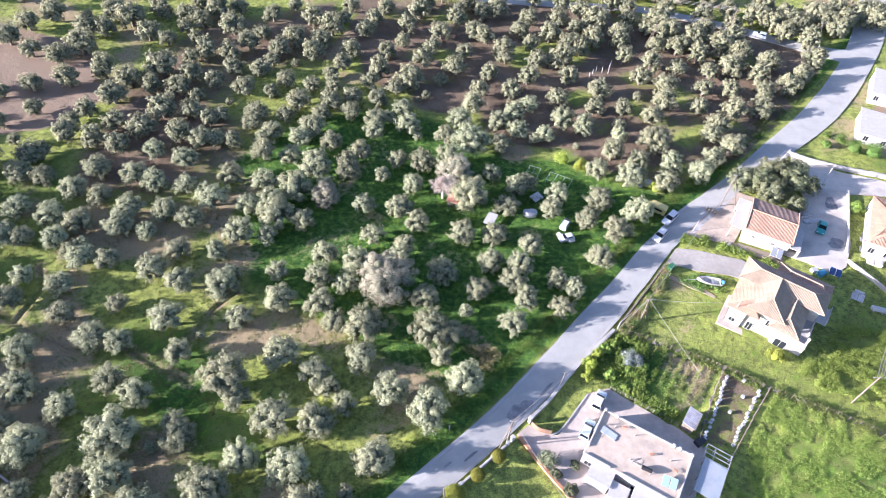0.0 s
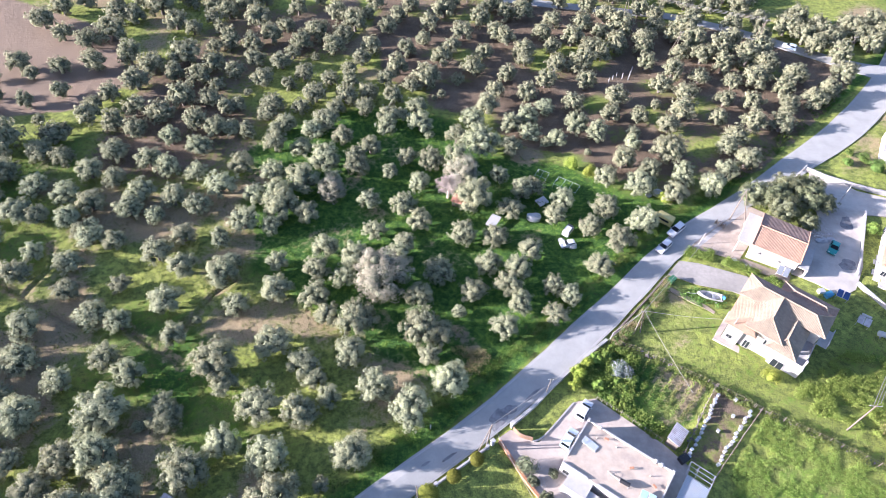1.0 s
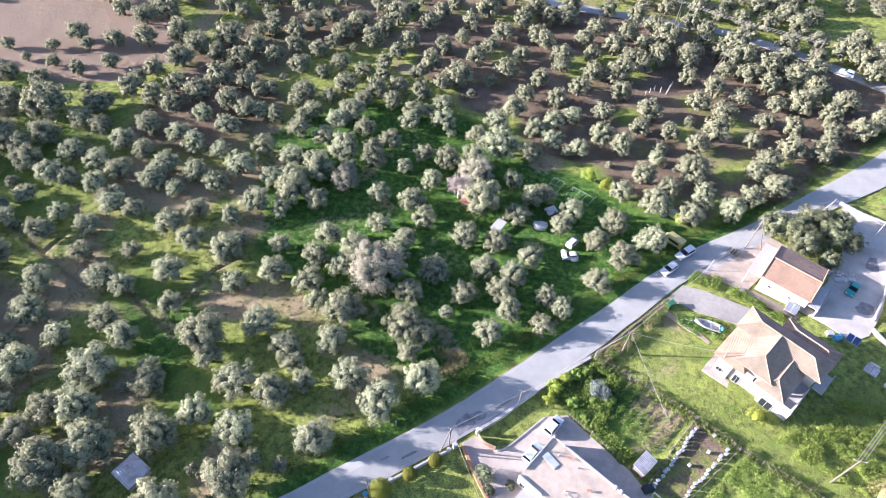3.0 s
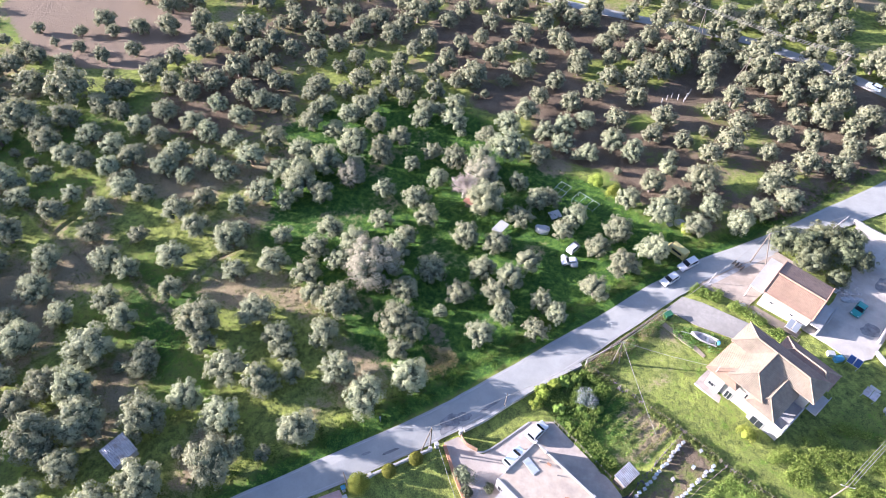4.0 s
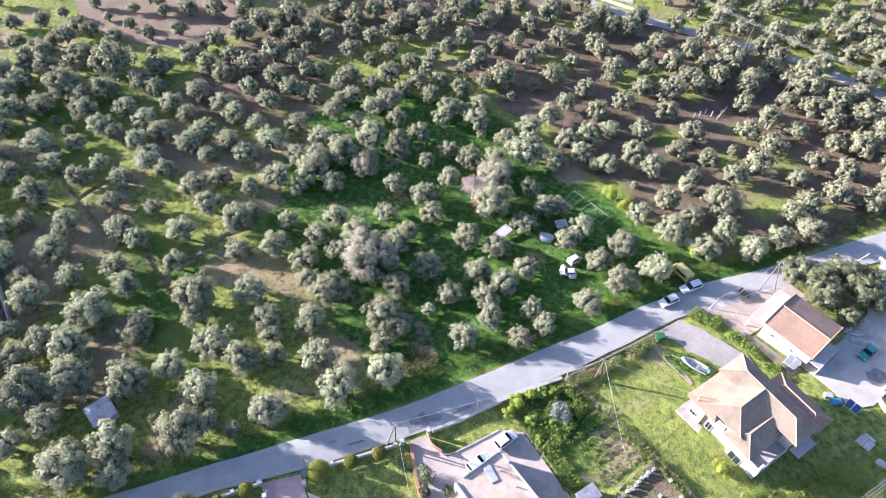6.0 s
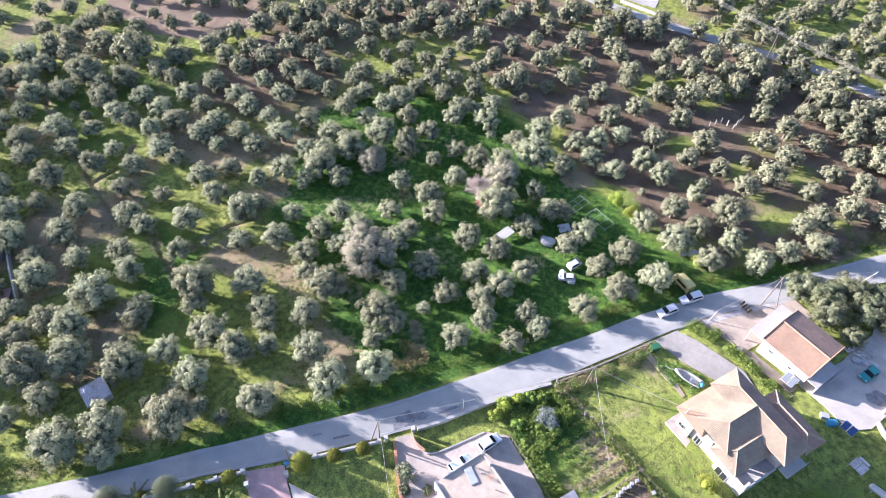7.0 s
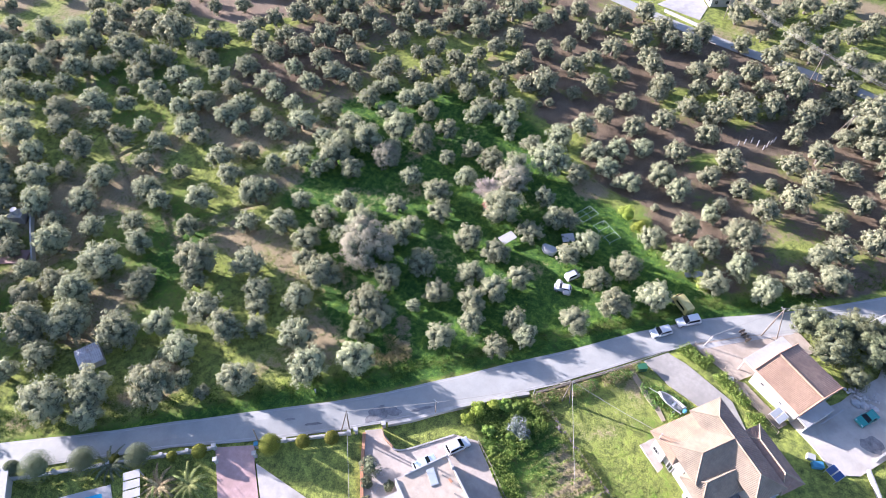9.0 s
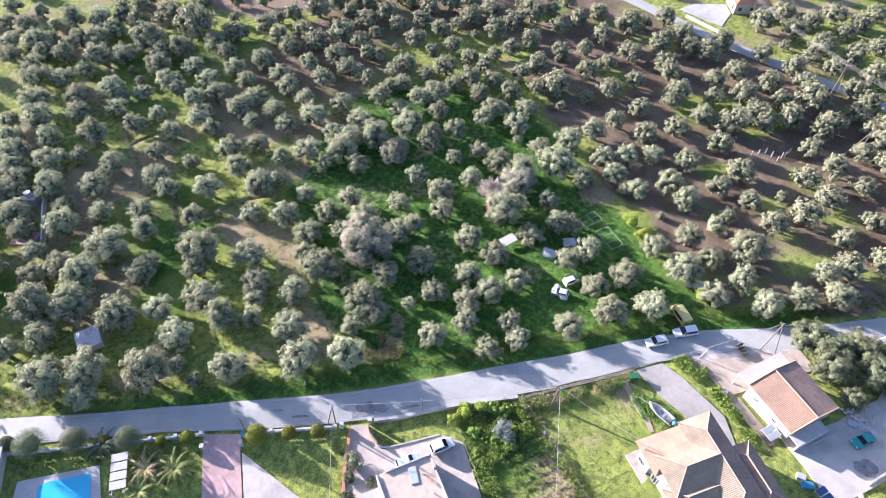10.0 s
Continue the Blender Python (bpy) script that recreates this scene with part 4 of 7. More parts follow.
fill(-120, -60, 175, 250, 8.0, lambda x, y: True)
fill(-170, -120, 20, 120, 8.5, lambda x, y: 0.62 * x + y < -2 and x < -118)
# Unseen dense trees left of the view, added only to cast shade.
fill(-105, -36, -45, 48, 6.4, lambda x, y: -0.72 * x + 0.69 * y - 25.4 > 6 and 0.9 * x + y < -28 and math.hypot(x + 72, y - 42) > 9, 3.2, 4.4, 30)


def far_grove():
    """The trees too far to pick apart and the unseen shading ones, joined."""
    V, F, M, N, o = [], [], [], [], 0
    for i, m in FAR:
        for slot, me in enumerate(FAR_MESH[i]):
            co = np.empty(len(me.vertices) * 3, np.float32)
            me.vertices.foreach_get("co", co)
            co = co.reshape(-1, 3) @ np.array(m.to_3x3()).T + np.array(m.translation)
            V.append(co)
            turn = np.array(m.to_3x3().inverted().transposed())
            N.append(np.array(WAYS[me.name]) @ turn.T if me.name in WAYS else np.zeros((len(co), 3)))
            F.extend([[o + k for k in p.vertices] for p in me.polygons])
            M.extend([slot + p.material_index for p in me.polygons])
            o += len(co)
    me = bpy.data.meshes.new("distant_grove")
    me.from_pydata(np.concatenate(V).tolist(), [], F)
    me.polygons.foreach_set("material_index", M)
    N = np.concatenate(N)
    N /= np.maximum(np.linalg.norm(N, axis=1), 1e-9)[:, None]
    me.shade_smooth()
    me.normals_split_custom_set_from_vertices(N.tolist())
    for mt in (bark, olive_leaf, shaded_twig):
        me.materials.append(mt)
    tagged(new("distant_grove", me), "far rows of silver-green olive trees, with unseen ones added for shade", "olive grove", kind="stuff")


far_grove()

# ---- buildings ----
def local(x, y, z, ux, uy):
    """A frame with its u axis along (ux, uy) on plan."""
    return Matrix.Translation((x, y, z)) @ Matrix.Rotation(math.atan2(uy, ux), 4, "Z")


def ribs(bm, poly, step=0.25, w=0.165, h=0.032):
    """Rounded rows of roof tiles down the slope of one roof plane."""
    P = [Vector(p) for p in poly]
    nrm = (P[1] - P[0]).cross(P[2] - P[0]).normalized()
    if nrm.z < 0:
        nrm = -nrm
    if abs(nrm.z) > 0.9999:
        return
    down = (Vector((nrm.x, nrm.y, 0)) - nrm * nrm.dot(Vector((nrm.x, nrm.y, 0)))).normalized()
    acr = nrm.cross(down)
    o = P[0]
    Q = [((p - o).dot(acr), (p - o).dot(down)) for p in P]
    lo, hi = min(q[0] for q in Q), max(q[0] for q in Q)
    a = lo + step * 0.5
    while a < hi:
        cuts = []
        for (x1, y1), (x2, y2) in zip(Q, Q[1:] + Q[:1]):
            if (x1 <= a) != (x2 <= a):
                cuts.append(y1 + (y2 - y1) * (a - x1) / (x2 - x1))
        if len(cuts) >= 2 and max(cuts) - min(cuts) > 0.15:
            s0, s1 = min(cuts), max(cuts) + 0.03
            vs = []
            for s in (s0, s1):
                for da, dh in ((-w / 2, 0.0), (-w / 4, h), (w / 4, h), (w / 2, 0.0)):
                    vs.append(bm.verts.new(o + acr * (a + da) + down * s + nrm * (dh + 0.01)))
            for k in range(3):
                bm.faces.new((vs[k], vs[k + 1], vs[k + 5], vs[k + 4]))
            bm.faces.new(vs[:4])
            bm.faces.new(vs[7:3:-1])
        a += step


def hip_planes(u0, u1, v0, v1, ze, zr, along="u", hips=(True, True), rv=None):
    """The planes of a hipped roof over a rectangle, with its ridge along u or v."""
    if along == "u":
        vm = (v0 + v1) / 2 if rv is None else rv
        run = (v1 - v0) / 2
        a = u0 + (run if hips[0] else 0)
        b = u1 - (run if hips[1] else 0)
        R0, R1 = (a, vm, zr), (b, vm, zr)
        out = [[(u0, v0, ze), (u1, v0, ze), R1, R0], [(u1, v1, ze), (u0, v1, ze), R0, R1]]
        out.append([(u0, v1, ze), (u0, v0, ze), R0])
        out.append([(u1, v0, ze), (u1, v1, ze), R1])
        return out
    pl = hip_planes(v0, v1, u0, u1, ze, zr, "u", hips, rv)
    return [[(q[1], q[0], q[2]) for q in p] for p in pl]


def roof_part(parent, planes, mats, thick=0.16, tile_label="ribbed clay tile roof"):
    """A roof slab for each plane with tile rows of the same tone."""
    for k, poly in enumerate(planes):
        mt = mats[min(k, len(mats) - 1)]
        bm = bmesh.new()
        P = [Vector(p) for p in poly]
        n = (P[1] - P[0]).cross(P[2] - P[0]).normalized()
        if n.z < 0:
            P.reverse()
        top = [bm.verts.new(p) for p in P]
        bot = [bm.verts.new(p - Vector((0, 0, thick))) for p in P]
        bm.faces.new(top)
        bm.faces.new(bot[::-1])
        for i in range(len(P)):
            j = (i + 1) % len(P)
            bm.faces.new((top[i], bot[i], bot[j], top[j]))
        slope = part("roof_slope", bm, mt, parent, tile_label)
        bm = bmesh.new()
        ribs(bm, poly)
        part("tiling", bm, mt, slope, kind="stuff")


def cap_line(bm, a, b, r=0.13):
    rod(bm, a, b, r, r, 6)


def window(parent, at, yaw, w, h, shutter=True):
    """A framed window set on a wall at its sill middle; yaw faces outwards."""
    m = Matrix.Translation(at) @ Matrix.Rotation(radians(yaw), 4, "Z")
    bm = bmesh.new()
    for x, z, sx, sz in ((0, -0.06, w + 0.16, 0.06), (0, h, w + 0.16, 0.08), (-w / 2 - 0.04, 0, 0.08, h), (w / 2 + 0.04, 0, 0.08, h), (0, 0, 0.05, h)):
        box(bm, x, -0.02, z, sx, 0.12, sz, m=m)
    f = part("window_frame", bm, white_paint, parent)
    bm = bmesh.new()
    box(bm, 0, 0.0, 0, w, 0.05, h, m=m)
    part("pane", bm, glass_dark, f)


def block_walls(bm, u0, u1, v0, v1, z0, z1, t=0.25):
    """Four walls of a room as a ring."""
    box(bm, (u0 + u1) / 2, v0 + t / 2, z0, u1 - u0, t, z1 - z0)
    box(bm, (u0 + u1) / 2, v1 - t / 2, z0, u1 - u0, t, z1 - z0)
    box(bm, u0 + t / 2, (v0 + v1) / 2, z0, t, v1 - v0 - 2 * t, z1 - z0)
    box(bm, u1 - t / 2, (v0 + v1) / 2, z0, t, v1 - v0 - 2 * t, z1 - z0)


def villa():
    v = thing("villa", "white two-storey villa with cream ribbed tile hip roofs", "house", m=local(56.6, 68.9, 0.1, 0.829, -0.559))
    ze, zr = 6.1, 7.3
    bm = bmesh.new()
    block_walls(bm, 0.3, 14.4, 7.4, 12.2, -0.8, ze + 0.1)
    part("wall", bm, white_paint, v)
    bm = bmesh.new()
    block_walls(bm, 3.5, 9.1, 1.2, 7.4, -0.8, ze + 0.1)
    part("wall", bm, white_paint, v)
    bm = bmesh.new()
    block_walls(bm, 0.8, 3.5, 0.6, 7.4, -0.8, 5.25)
    part("wall", bm, white_paint, v)
    bm = bmesh.new()
    block_walls(bm, 5.8, 14.8, 12.2, 15.8, -0.8, 5.0)
    part("wall", bm, white_paint, v)
    # east porch: lower storey, terrace floor, arch pillars
    bm = bmesh.new()
    block_walls(bm, 9.1, 14.6, 0.6, 7.4, -0.8, 2.7)
    box(bm, 11.85, 4.0, 2.7, 5.7, 6.9, 0.2)
    part("terrace", bm, white_paint, v, "tiled first-floor terrace")
    for u, w in ((9.5, 0.5), (11.9, 0.5), (14.3, 0.3)):
        bm = bmesh.new()
        box(bm, u, 0.85, 2.9, w, 0.3, 2.6, bev=0.03)
        part("pillar", bm, white_paint, v)
    bm = bmesh.new()
    for u in (9.3, 14.5):
        box(bm, u, 4.0, 2.9, 0.12, 6.6, 0.9)
    box(bm, 12.0, 0.7, 2.9, 5.0, 0.12, 0.9)
    part("parapet", bm, white_paint, v)
    # balcony on the far corner
    bm = bmesh.new()
    box(bm, 15.6, 10.0, 2.9, 1.8, 4.4, 0.18, bev=0.02)
    for k in range(12):
        rod(bm, (16.4, 7.95 + k * 0.37, 3.05), (16.4, 7.95 + k * 0.37, 3.95), 0.04, n=5)
    box(bm, 16.4, 10.0, 3.92, 0.12, 4.4, 0.08)
    part("balcony", bm, white_paint, v)
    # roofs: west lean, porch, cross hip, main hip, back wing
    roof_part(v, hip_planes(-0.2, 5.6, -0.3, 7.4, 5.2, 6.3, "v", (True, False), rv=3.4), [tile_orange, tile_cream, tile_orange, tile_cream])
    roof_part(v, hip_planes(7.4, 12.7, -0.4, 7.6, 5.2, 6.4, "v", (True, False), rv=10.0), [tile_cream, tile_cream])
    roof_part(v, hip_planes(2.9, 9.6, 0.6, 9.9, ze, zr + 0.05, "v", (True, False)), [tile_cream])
    # The north-east slope gets the darker tile, its shade put into the colour.
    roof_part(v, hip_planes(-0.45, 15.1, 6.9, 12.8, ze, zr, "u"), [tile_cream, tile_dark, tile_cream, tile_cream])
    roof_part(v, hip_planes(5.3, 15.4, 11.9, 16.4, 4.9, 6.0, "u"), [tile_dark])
    for a, b in (((2.5, 9.85, zr + 0.05), (12.15, 9.85, zr + 0.05)), ((6.25, 3.9, zr + 0.1), (6.25, 9.85, zr + 0.1)), ((2.5, 9.85, zr), (-0.45, 6.9, ze)), ((2.5, 9.85, zr), (-0.45, 12.8, ze)),
                 ((12.15, 9.85, zr), (15.1, 6.9, ze)), ((12.15, 9.85, zr), (15.1, 12.8, ze)), ((6.25, 3.95, zr), (2.9, 0.6, ze)), ((6.25, 3.95, zr), (9.6, 0.6, ze)),
                 ((10, 2.25, 6.45), (7.4, -0.4, 5.2)), ((10, 2.25, 6.45), (12.7, -0.4, 5.2)), ((10, 2.25, 6.45), (10, 7.2, 6.45)), ((3.4, 2.6, 6.35), (-0.2, -0.3, 5.2)),
                 ((7.55, 14.15, 6.05), (13.15, 14.15, 6.05)), ((7.55, 14.15, 6.05), (5.3, 16.4, 4.9)), ((13.15, 14.15, 6.05), (15.4, 16.4, 4.9)), ((13.15, 14.15, 6.05), (15.4, 11.9, 4.9)), ((7.55, 14.15, 6.05), (5.3, 11.9, 4.9))):
        bm = bmesh.new()
        cap_line(bm, a, b)
        part("ridge_cap", bm, tile_cream, v)
    bm = bmesh.new()
    rod(bm, (1.4, 0.2, 4.9), (1.4, 0.2, 6.9), 0.09, n=8)
    rod(bm, (1.4, 0.2, 6.9), (1.4, 0.2, 7.05), 0.16, n=8)
    part("flue_pipe", bm, metal_grey, v)
    for u, vv, z, yaw, w, h in ((1.8, 0.55, 1.0, 0, 1.0, 0.9), (4.9, 1.15, 0.2, 0, 1.0, 2.0), (7.4, 1.15, 3.4, 0, 0.7, 1.4),
                                (0.75, 3.2, 3.6, 90, 1.0, 1.2), (0.25, 9.5, 3.7, 90, 1.1, 1.2), (10.8, 0.55, 0.1, 0, 2.0, 2.1)):
        at = (u, vv - 0.06, z) if yaw == 0 else (u - 0.06, vv, z)
        window(v, at, 0 if yaw == 0 else -90, w, h)
    # solar panel lying on the terrace
    s = thing("terrace_panel", "dark glass panel in a white frame on the terrace", "panel", m=v.matrix_basis @ pose(11.4, 4.6, 2.95, 12, 0, 15))
    bm = bmesh.new()
    box(bm, 0, 0, 0, 1.3, 2.0, 0.08, bev=0.02)
    part("frame", bm, white_plastic, s)
    bm = bmesh.new()
    box(bm, 0, 0, 0.06, 1.1, 1.8, 0.04)
    part("glass", bm, glass_dark, s)
    # paved terrace round the house
    bm = bmesh.new()
    box(bm, 7.4, 0.0, -0.6, 15.2, 1.4, 0.66, bev=0.03)
    box(bm, 0.2, 4.0, -0.6, 1.0, 6.6, 0.64, bev=0.03)
    solo("pavement_villa", bm, paving, "pale paved terrace strip along the villa", "pavement", kind="structure", m=v.matrix_basis)
    # garden stair down from the terrace
    bm = bmesh.new()
    for k in range(7):
        box(bm, 8.6 - k * 0.32, -1.7, -0.6, 0.32, 1.1, 0.6 - k * 0.08)
    solo("garden_steps", bm, white_paint, "low white steps beside the villa terrace", "steps", m=v.matrix_basis)
    return v


villa()


def workshop():
    w = thing("workshop", "white workshop with an orange ribbed gable roof, back slope shaded brown", "building", m=local(67.0, 90.0, -0.85, 0.888, -0.46))
    L, D = 9.6, 10.2
    bm = bmesh.new()
    block_walls(bm, 0.25, L - 0.25, 0.3, D - 0.3, -0.5, 4.2)
    part("wall", bm, white_paint, w)
    bm = bmesh.new()
    for u in (0.4, L - 0.4):
        tri = [bm.verts.new((u + s, vv, z)) for s in (-0.12, 0.12) for vv, z in ((0.3, 4.15), (D - 0.3, 4.15), (5.0, 5.2))]
        bm.faces.new(tri[:3])
        bm.faces.new(tri[3:][::-1])
        for i, j in ((0, 1), (1, 2), (2, 0)):
            bm.faces.new((tri[i], tri[i + 3], tri[j + 3], tri[j]))
    bmesh.ops.recalc_face_normals(bm, faces=bm.faces[:])
    part("gable", bm, cream_paint, w)
    pl = [[(0, 0, 4.2), (L, 0, 4.2), (L, 5.0, 5.35), (0, 5.0, 5.35)], [(L, D, 4.2), (0, D, 4.2), (0, 5.0, 5.35), (L, 5.0, 5.35)]]
    # Back slope in the darker tile, standing for its shaded side.
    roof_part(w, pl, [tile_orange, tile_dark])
    for a, b in [((-0.05, 5.0, 5.42), (L + 0.05, 5.0, 5.42))] + [((u, q, 4.28), (u, 5.0, 5.42)) for u in (0.05, L - 0.05) for q in (0, D)]:
        bm = bmesh.new()
        cap_line(bm, a, b, 0.13)
        part("ridge_cap", bm, tile_orange, w)
    bm = bmesh.new()
    box(bm, -1.25, 5.0, 3.2, 2.7, 9.4, 0.22, bev=0.03)
    part("canopy", bm, white_paint, w, "flat white canopy roof")
    for vv in (0.6, 5.0, 9.4):
        bm = bmesh.new()
        box(bm, -2.4, vv, -0.5, 0.2, 0.2, 3.75, bev=0.02)
        part("post", bm, white_paint, w)
    for u, z, ww, h in ((2.2, 2.2, 0.5, 0.45), (6.2, 2.2, 0.5, 0.45)):
        window(w, (u, 0.24, z), 0, ww, h)
    # lean-to roof by the lane
    bm = bmesh.new()
    box(bm, L + 0.9, 3.4, 2.9, 2.0, 6.4, 0.2, bev=0.03)
    box(bm, L + 1.75, 3.4, -0.5, 0.25, 6.4, 3.5)
    part("annex", bm, white_paint, w, "white annex with a flat roof")
    # two solar collectors with their tank
    s = thing("solar_collectors", "two grey solar collectors on a white frame", "solar heater", m=w.matrix_basis @ pose(7.6, -1.0, 1.6, 0, 0, 0))
    for k in (-0.58, 0.58):
        bm = bmesh.new()
        box(bm, k, 0, 0, 1.05, 2.0, 0.09, bev=0.015, m=pose(0, 0, 0, 28, 0, 0))
        c = part("collector", bm, white_plastic, s)
        bm = bmesh.new()
        box(bm, k, 0, 0.08, 0.92, 1.84, 0.03, m=pose(0, 0, 0, 28, 0, 0))
        part("glass", bm, plain("grey_collector", (0.16, 0.18, 0.21), 0.15), c)
    for a, b in (((-1.1, -0.8, -2.1), (-1.1, -0.8, -0.4)), ((1.1, -0.8, -2.1), (1.1, -0.8, -0.4)), ((-1.1, 0.85, -2.1), (-1.1, 0.85, 0.45)), ((1.1, 0.85, -2.1), (1.1, 0.85, 0.45))):
        bm = bmesh.new()
        rod(bm, a, b, 0.04)
        part("leg", bm, metal_grey, s)
    # low wall round the yard towards the lane
    bm = bmesh.new()
    box(bm, 12.0, 5.2, -0.6, 0.25, 9.0, 1.7, bev=0.02)
    solo("yard_wall", bm, white_paint, "low white yard wall beside the lane", "wall", kind="structure", m=w.matrix_basis)


workshop()


def white_house():
    h = thing("flat_roof_house", "white flat-roofed house with a parapet and sandy roof", "house", m=local(26.7, 41.6, -2.0, 0.86, -0.51))
    # u runs along the long side that faces the drive, v away from it
    L, D, H = 15.2, 9.0, 3.4
    bm = bmesh.new()
    block_walls(bm, 0, L, 0, D, -0.3, H)
    part("wall", bm, white_paint, h)
    bm = bmesh.new()
    box(bm, L / 2, D / 2, H - 0.1, L - 0.4, D - 0.4, 0.25)
    part("flat_roof", bm, roof_screed, h, "sandy screed flat roof")
    for x, y, sx, sy in ((L / 2, D - 0.12, L, 0.24), (L - 0.12, D / 2, 0.24, D - 0.48), (0.12, D / 2 + 0.7, 0.24, D - 1.9), (2.2, 0.12, 4.4, 0.24), (10.6, 0.12, 9.2, 0.24)):
        bm = bmesh.new()
        box(bm, x, y, H + 0.002, sx, sy, 0.45, bev=0.02)
        part("parapet", bm, white_paint, h)
    for x, y in ((0.2, D - 0.2), (2.3, D - 0.2), (L - 0.3, D - 0.3), (L - 0.3, 0.3), (11.9, D - 0.25), (12.9, D - 0.25)):
        bm = bmesh.new()
        box(bm, x, y, H, 0.42, 0.42, 0.95, bev=0.03)
        part("pillar_stub", bm, white_paint, h)
    for x, y, sx, sy, z in ((3.6, -1.3, 3.6, 2.7, 2.9), (7.0, -2.4, 2.6, 2.6, 2.6), (11.5, -1.1, 5.0, 2.2, 2.8)):
        bm = bmesh.new()
        box(bm, x, y, -0.3, sx, sy, z + 0.3, bev=0.04)
        box(bm, x, y - 0.05, z, sx + 0.3, sy + 0.2, 0.18, bev=0.02)
        part("porch", bm, white_paint, h, "white porch block with a flat top")
    for u, z in ((1.2, 0.9), (9.0, 0.9), (14.3, 0.9)):
        window(h, (u, -0.06, z), 0, 1.2, 1.2)
    for vv in (2.0, 6.2):
        window(h, (-0.06, vv, 0.9), -90, 1.2, 1.2)
    m0 = h.matrix_basis
    # things lying on the roof
    p = thing("roof_panel", "pale blue-white panel lying on the flat roof", "panel", m=m0 @ pose(2.2, 5.4, H + 0.18, 0, 0, -8))
    bm = bmesh.new()
    box(bm, 0, 0, 0, 2.7, 1.3, 0.1, bev=0.02)
    part("sheet", bm, white_plastic, p)
    bm = bmesh.new()
    box(bm, 0, 0, 0.09, 2.5, 1.1, 0.03)
    part("cover", bm, polycarb, p)
    t = thing("water_heater", "black tank and grey pipes of a heater on the roof", "water heater", m=m0 @ pose(9.4, 2.6, H + 0.15))
    bm = bmesh.new()
    rod(bm, (-0.8, 0, 0.5), (0.8, 0.15, 0.5), 0.34, n=14)
    part("tank", bm, black_plastic, t)
    for k in (-0.7, 0.7):
        bm = bmesh.new()
        rod(bm, (k, -0.3, 0), (k, 0, 0.5), 0.05)
        rod(bm, (k, 0.3, 0), (k, 0, 0.5), 0.05)
        part("leg", bm, metal_grey, t)
    bm = bmesh.new()
    bmesh.ops.create_cone(bm, cap_ends=False, segments=20, radius1=0.55, radius2=0.5, depth=0.08, matrix=pose(-1.9, 0.3, 0.1, 20, 0, 0))
    rod(bm, (-2.4, 0.3, 0.05), (-0.8, 0, 0.3), 0.05)
    part("pipe_coil", bm, metal_grey, t)
    s = thing("roof_solar_panel", "two blue solar panels leaning on the roof parapet", "solar panel", m=m0 @ pose(13.2, 2.6, H + 0.4, 25, 0, 8))
    for k in (-0.6, 0.6):
        bm = bmesh.new()
        box(bm, k, 0, 0, 1.1, 1.9, 0.07, bev=0.015)
        c = part("panel", bm, white_plastic, s)
        bm = bmesh.new()
        box(bm, k, 0, 0.065, 1.0, 1.8, 0.02)
        part("cell_sheet", bm, plain("cyan_cells", (0.22, 0.42, 0.52), 0.2), c)
    for x, y, r in ((4.0, 7.6, 10), (9.3, 5.6, 40), (13.4, 5.0, -20)):
        c = thing("roof_stand", "small terracotta-coloured stand on the flat roof", "stand", group="stands on the flat roof", m=m0 @ pose(x, y, H + 0.15, 0, 0, r))
        bm = bmesh.new()
        box(bm, 0, 0, 0.32, 0.7, 0.35, 0.06, bev=0.02)
        part("top", bm, terracotta, c)
        for a, b in ((-0.28, -0.12), (0.28, -0.12), (-0.28, 0.12), (0.28, 0.12)):
            bm = bmesh.new()
            rod(bm, (a, b, 0), (a, b, 0.34), 0.03)
            part("leg", bm, terracotta, c)
    for x, y in ((5.9, 7.3), (2.6, 6.9), (12.2, 6.2), (6.6, 3.0)):
        bm = bmesh.new()
        rod(bm, (0, 0, 0), (0, 0, 0.5), 0.09, 0.07)
        solo("vent_pipe", bm, cream_paint, "short pale vent pipe on the flat roof", "vent pipe", "vent pipes on the roof", m=m0 @ pose(x, y, H + 0.12))


white_house()


def tin_hut():
    h = thing("tin_hut", "small hut with a grey corrugated roof under olives", "hut", m=local(-35.7, 28.9, terrain(-33, 30.5), 0.42, 0.907))
    bm = bmesh.new()
    block_walls(bm, 0.2, 4.0, -3.9, -0.2, -0.4, 2.0, 0.15)
    part("wall", bm, white_paint, h)
    pl = [[(0, 0.15, 2.05), (4.2, 0.15, 2.05), (4.2, -1.7, 2.5), (0, -1.7, 2.5)], [(4.2, -4.2, 2.0), (0, -4.2, 2.0), (0, -1.7, 2.5), (4.2, -1.7, 2.5)]]
    for poly in pl:
        bm = bmesh.new()
        P = [bm.verts.new(p) for p in poly]
        Q = [bm.verts.new((p[0], p[1], p[2] - 0.06)) for p in poly]
        bm.faces.new(P)
        bm.faces.new(Q[::-1])
        for i in range(4):
            bm.faces.new((P[i], Q[i], Q[(i + 1) % 4], P[(i + 1) % 4]))
        bmesh.ops.recalc_face_normals(bm, faces=bm.faces[:])
        sheet = part("roof_sheet", bm, tin, h, "grey corrugated roof sheet")
        bm = bmesh.new()
        ribs(bm, poly, 0.36, 0.18, 0.08)
        part("corrugation", bm, tin, sheet, kind="stuff")
    # Black panel on the closed wall, in place of the doorway's unlit inside.
    bm = bmesh.new()
    box(bm, 0.24, -3.0, -0.3, 0.12, 0.9, 1.9)
    part("doorway", bm, black_plastic, h, "black panel standing for the dark open doorway")


tin_hut()


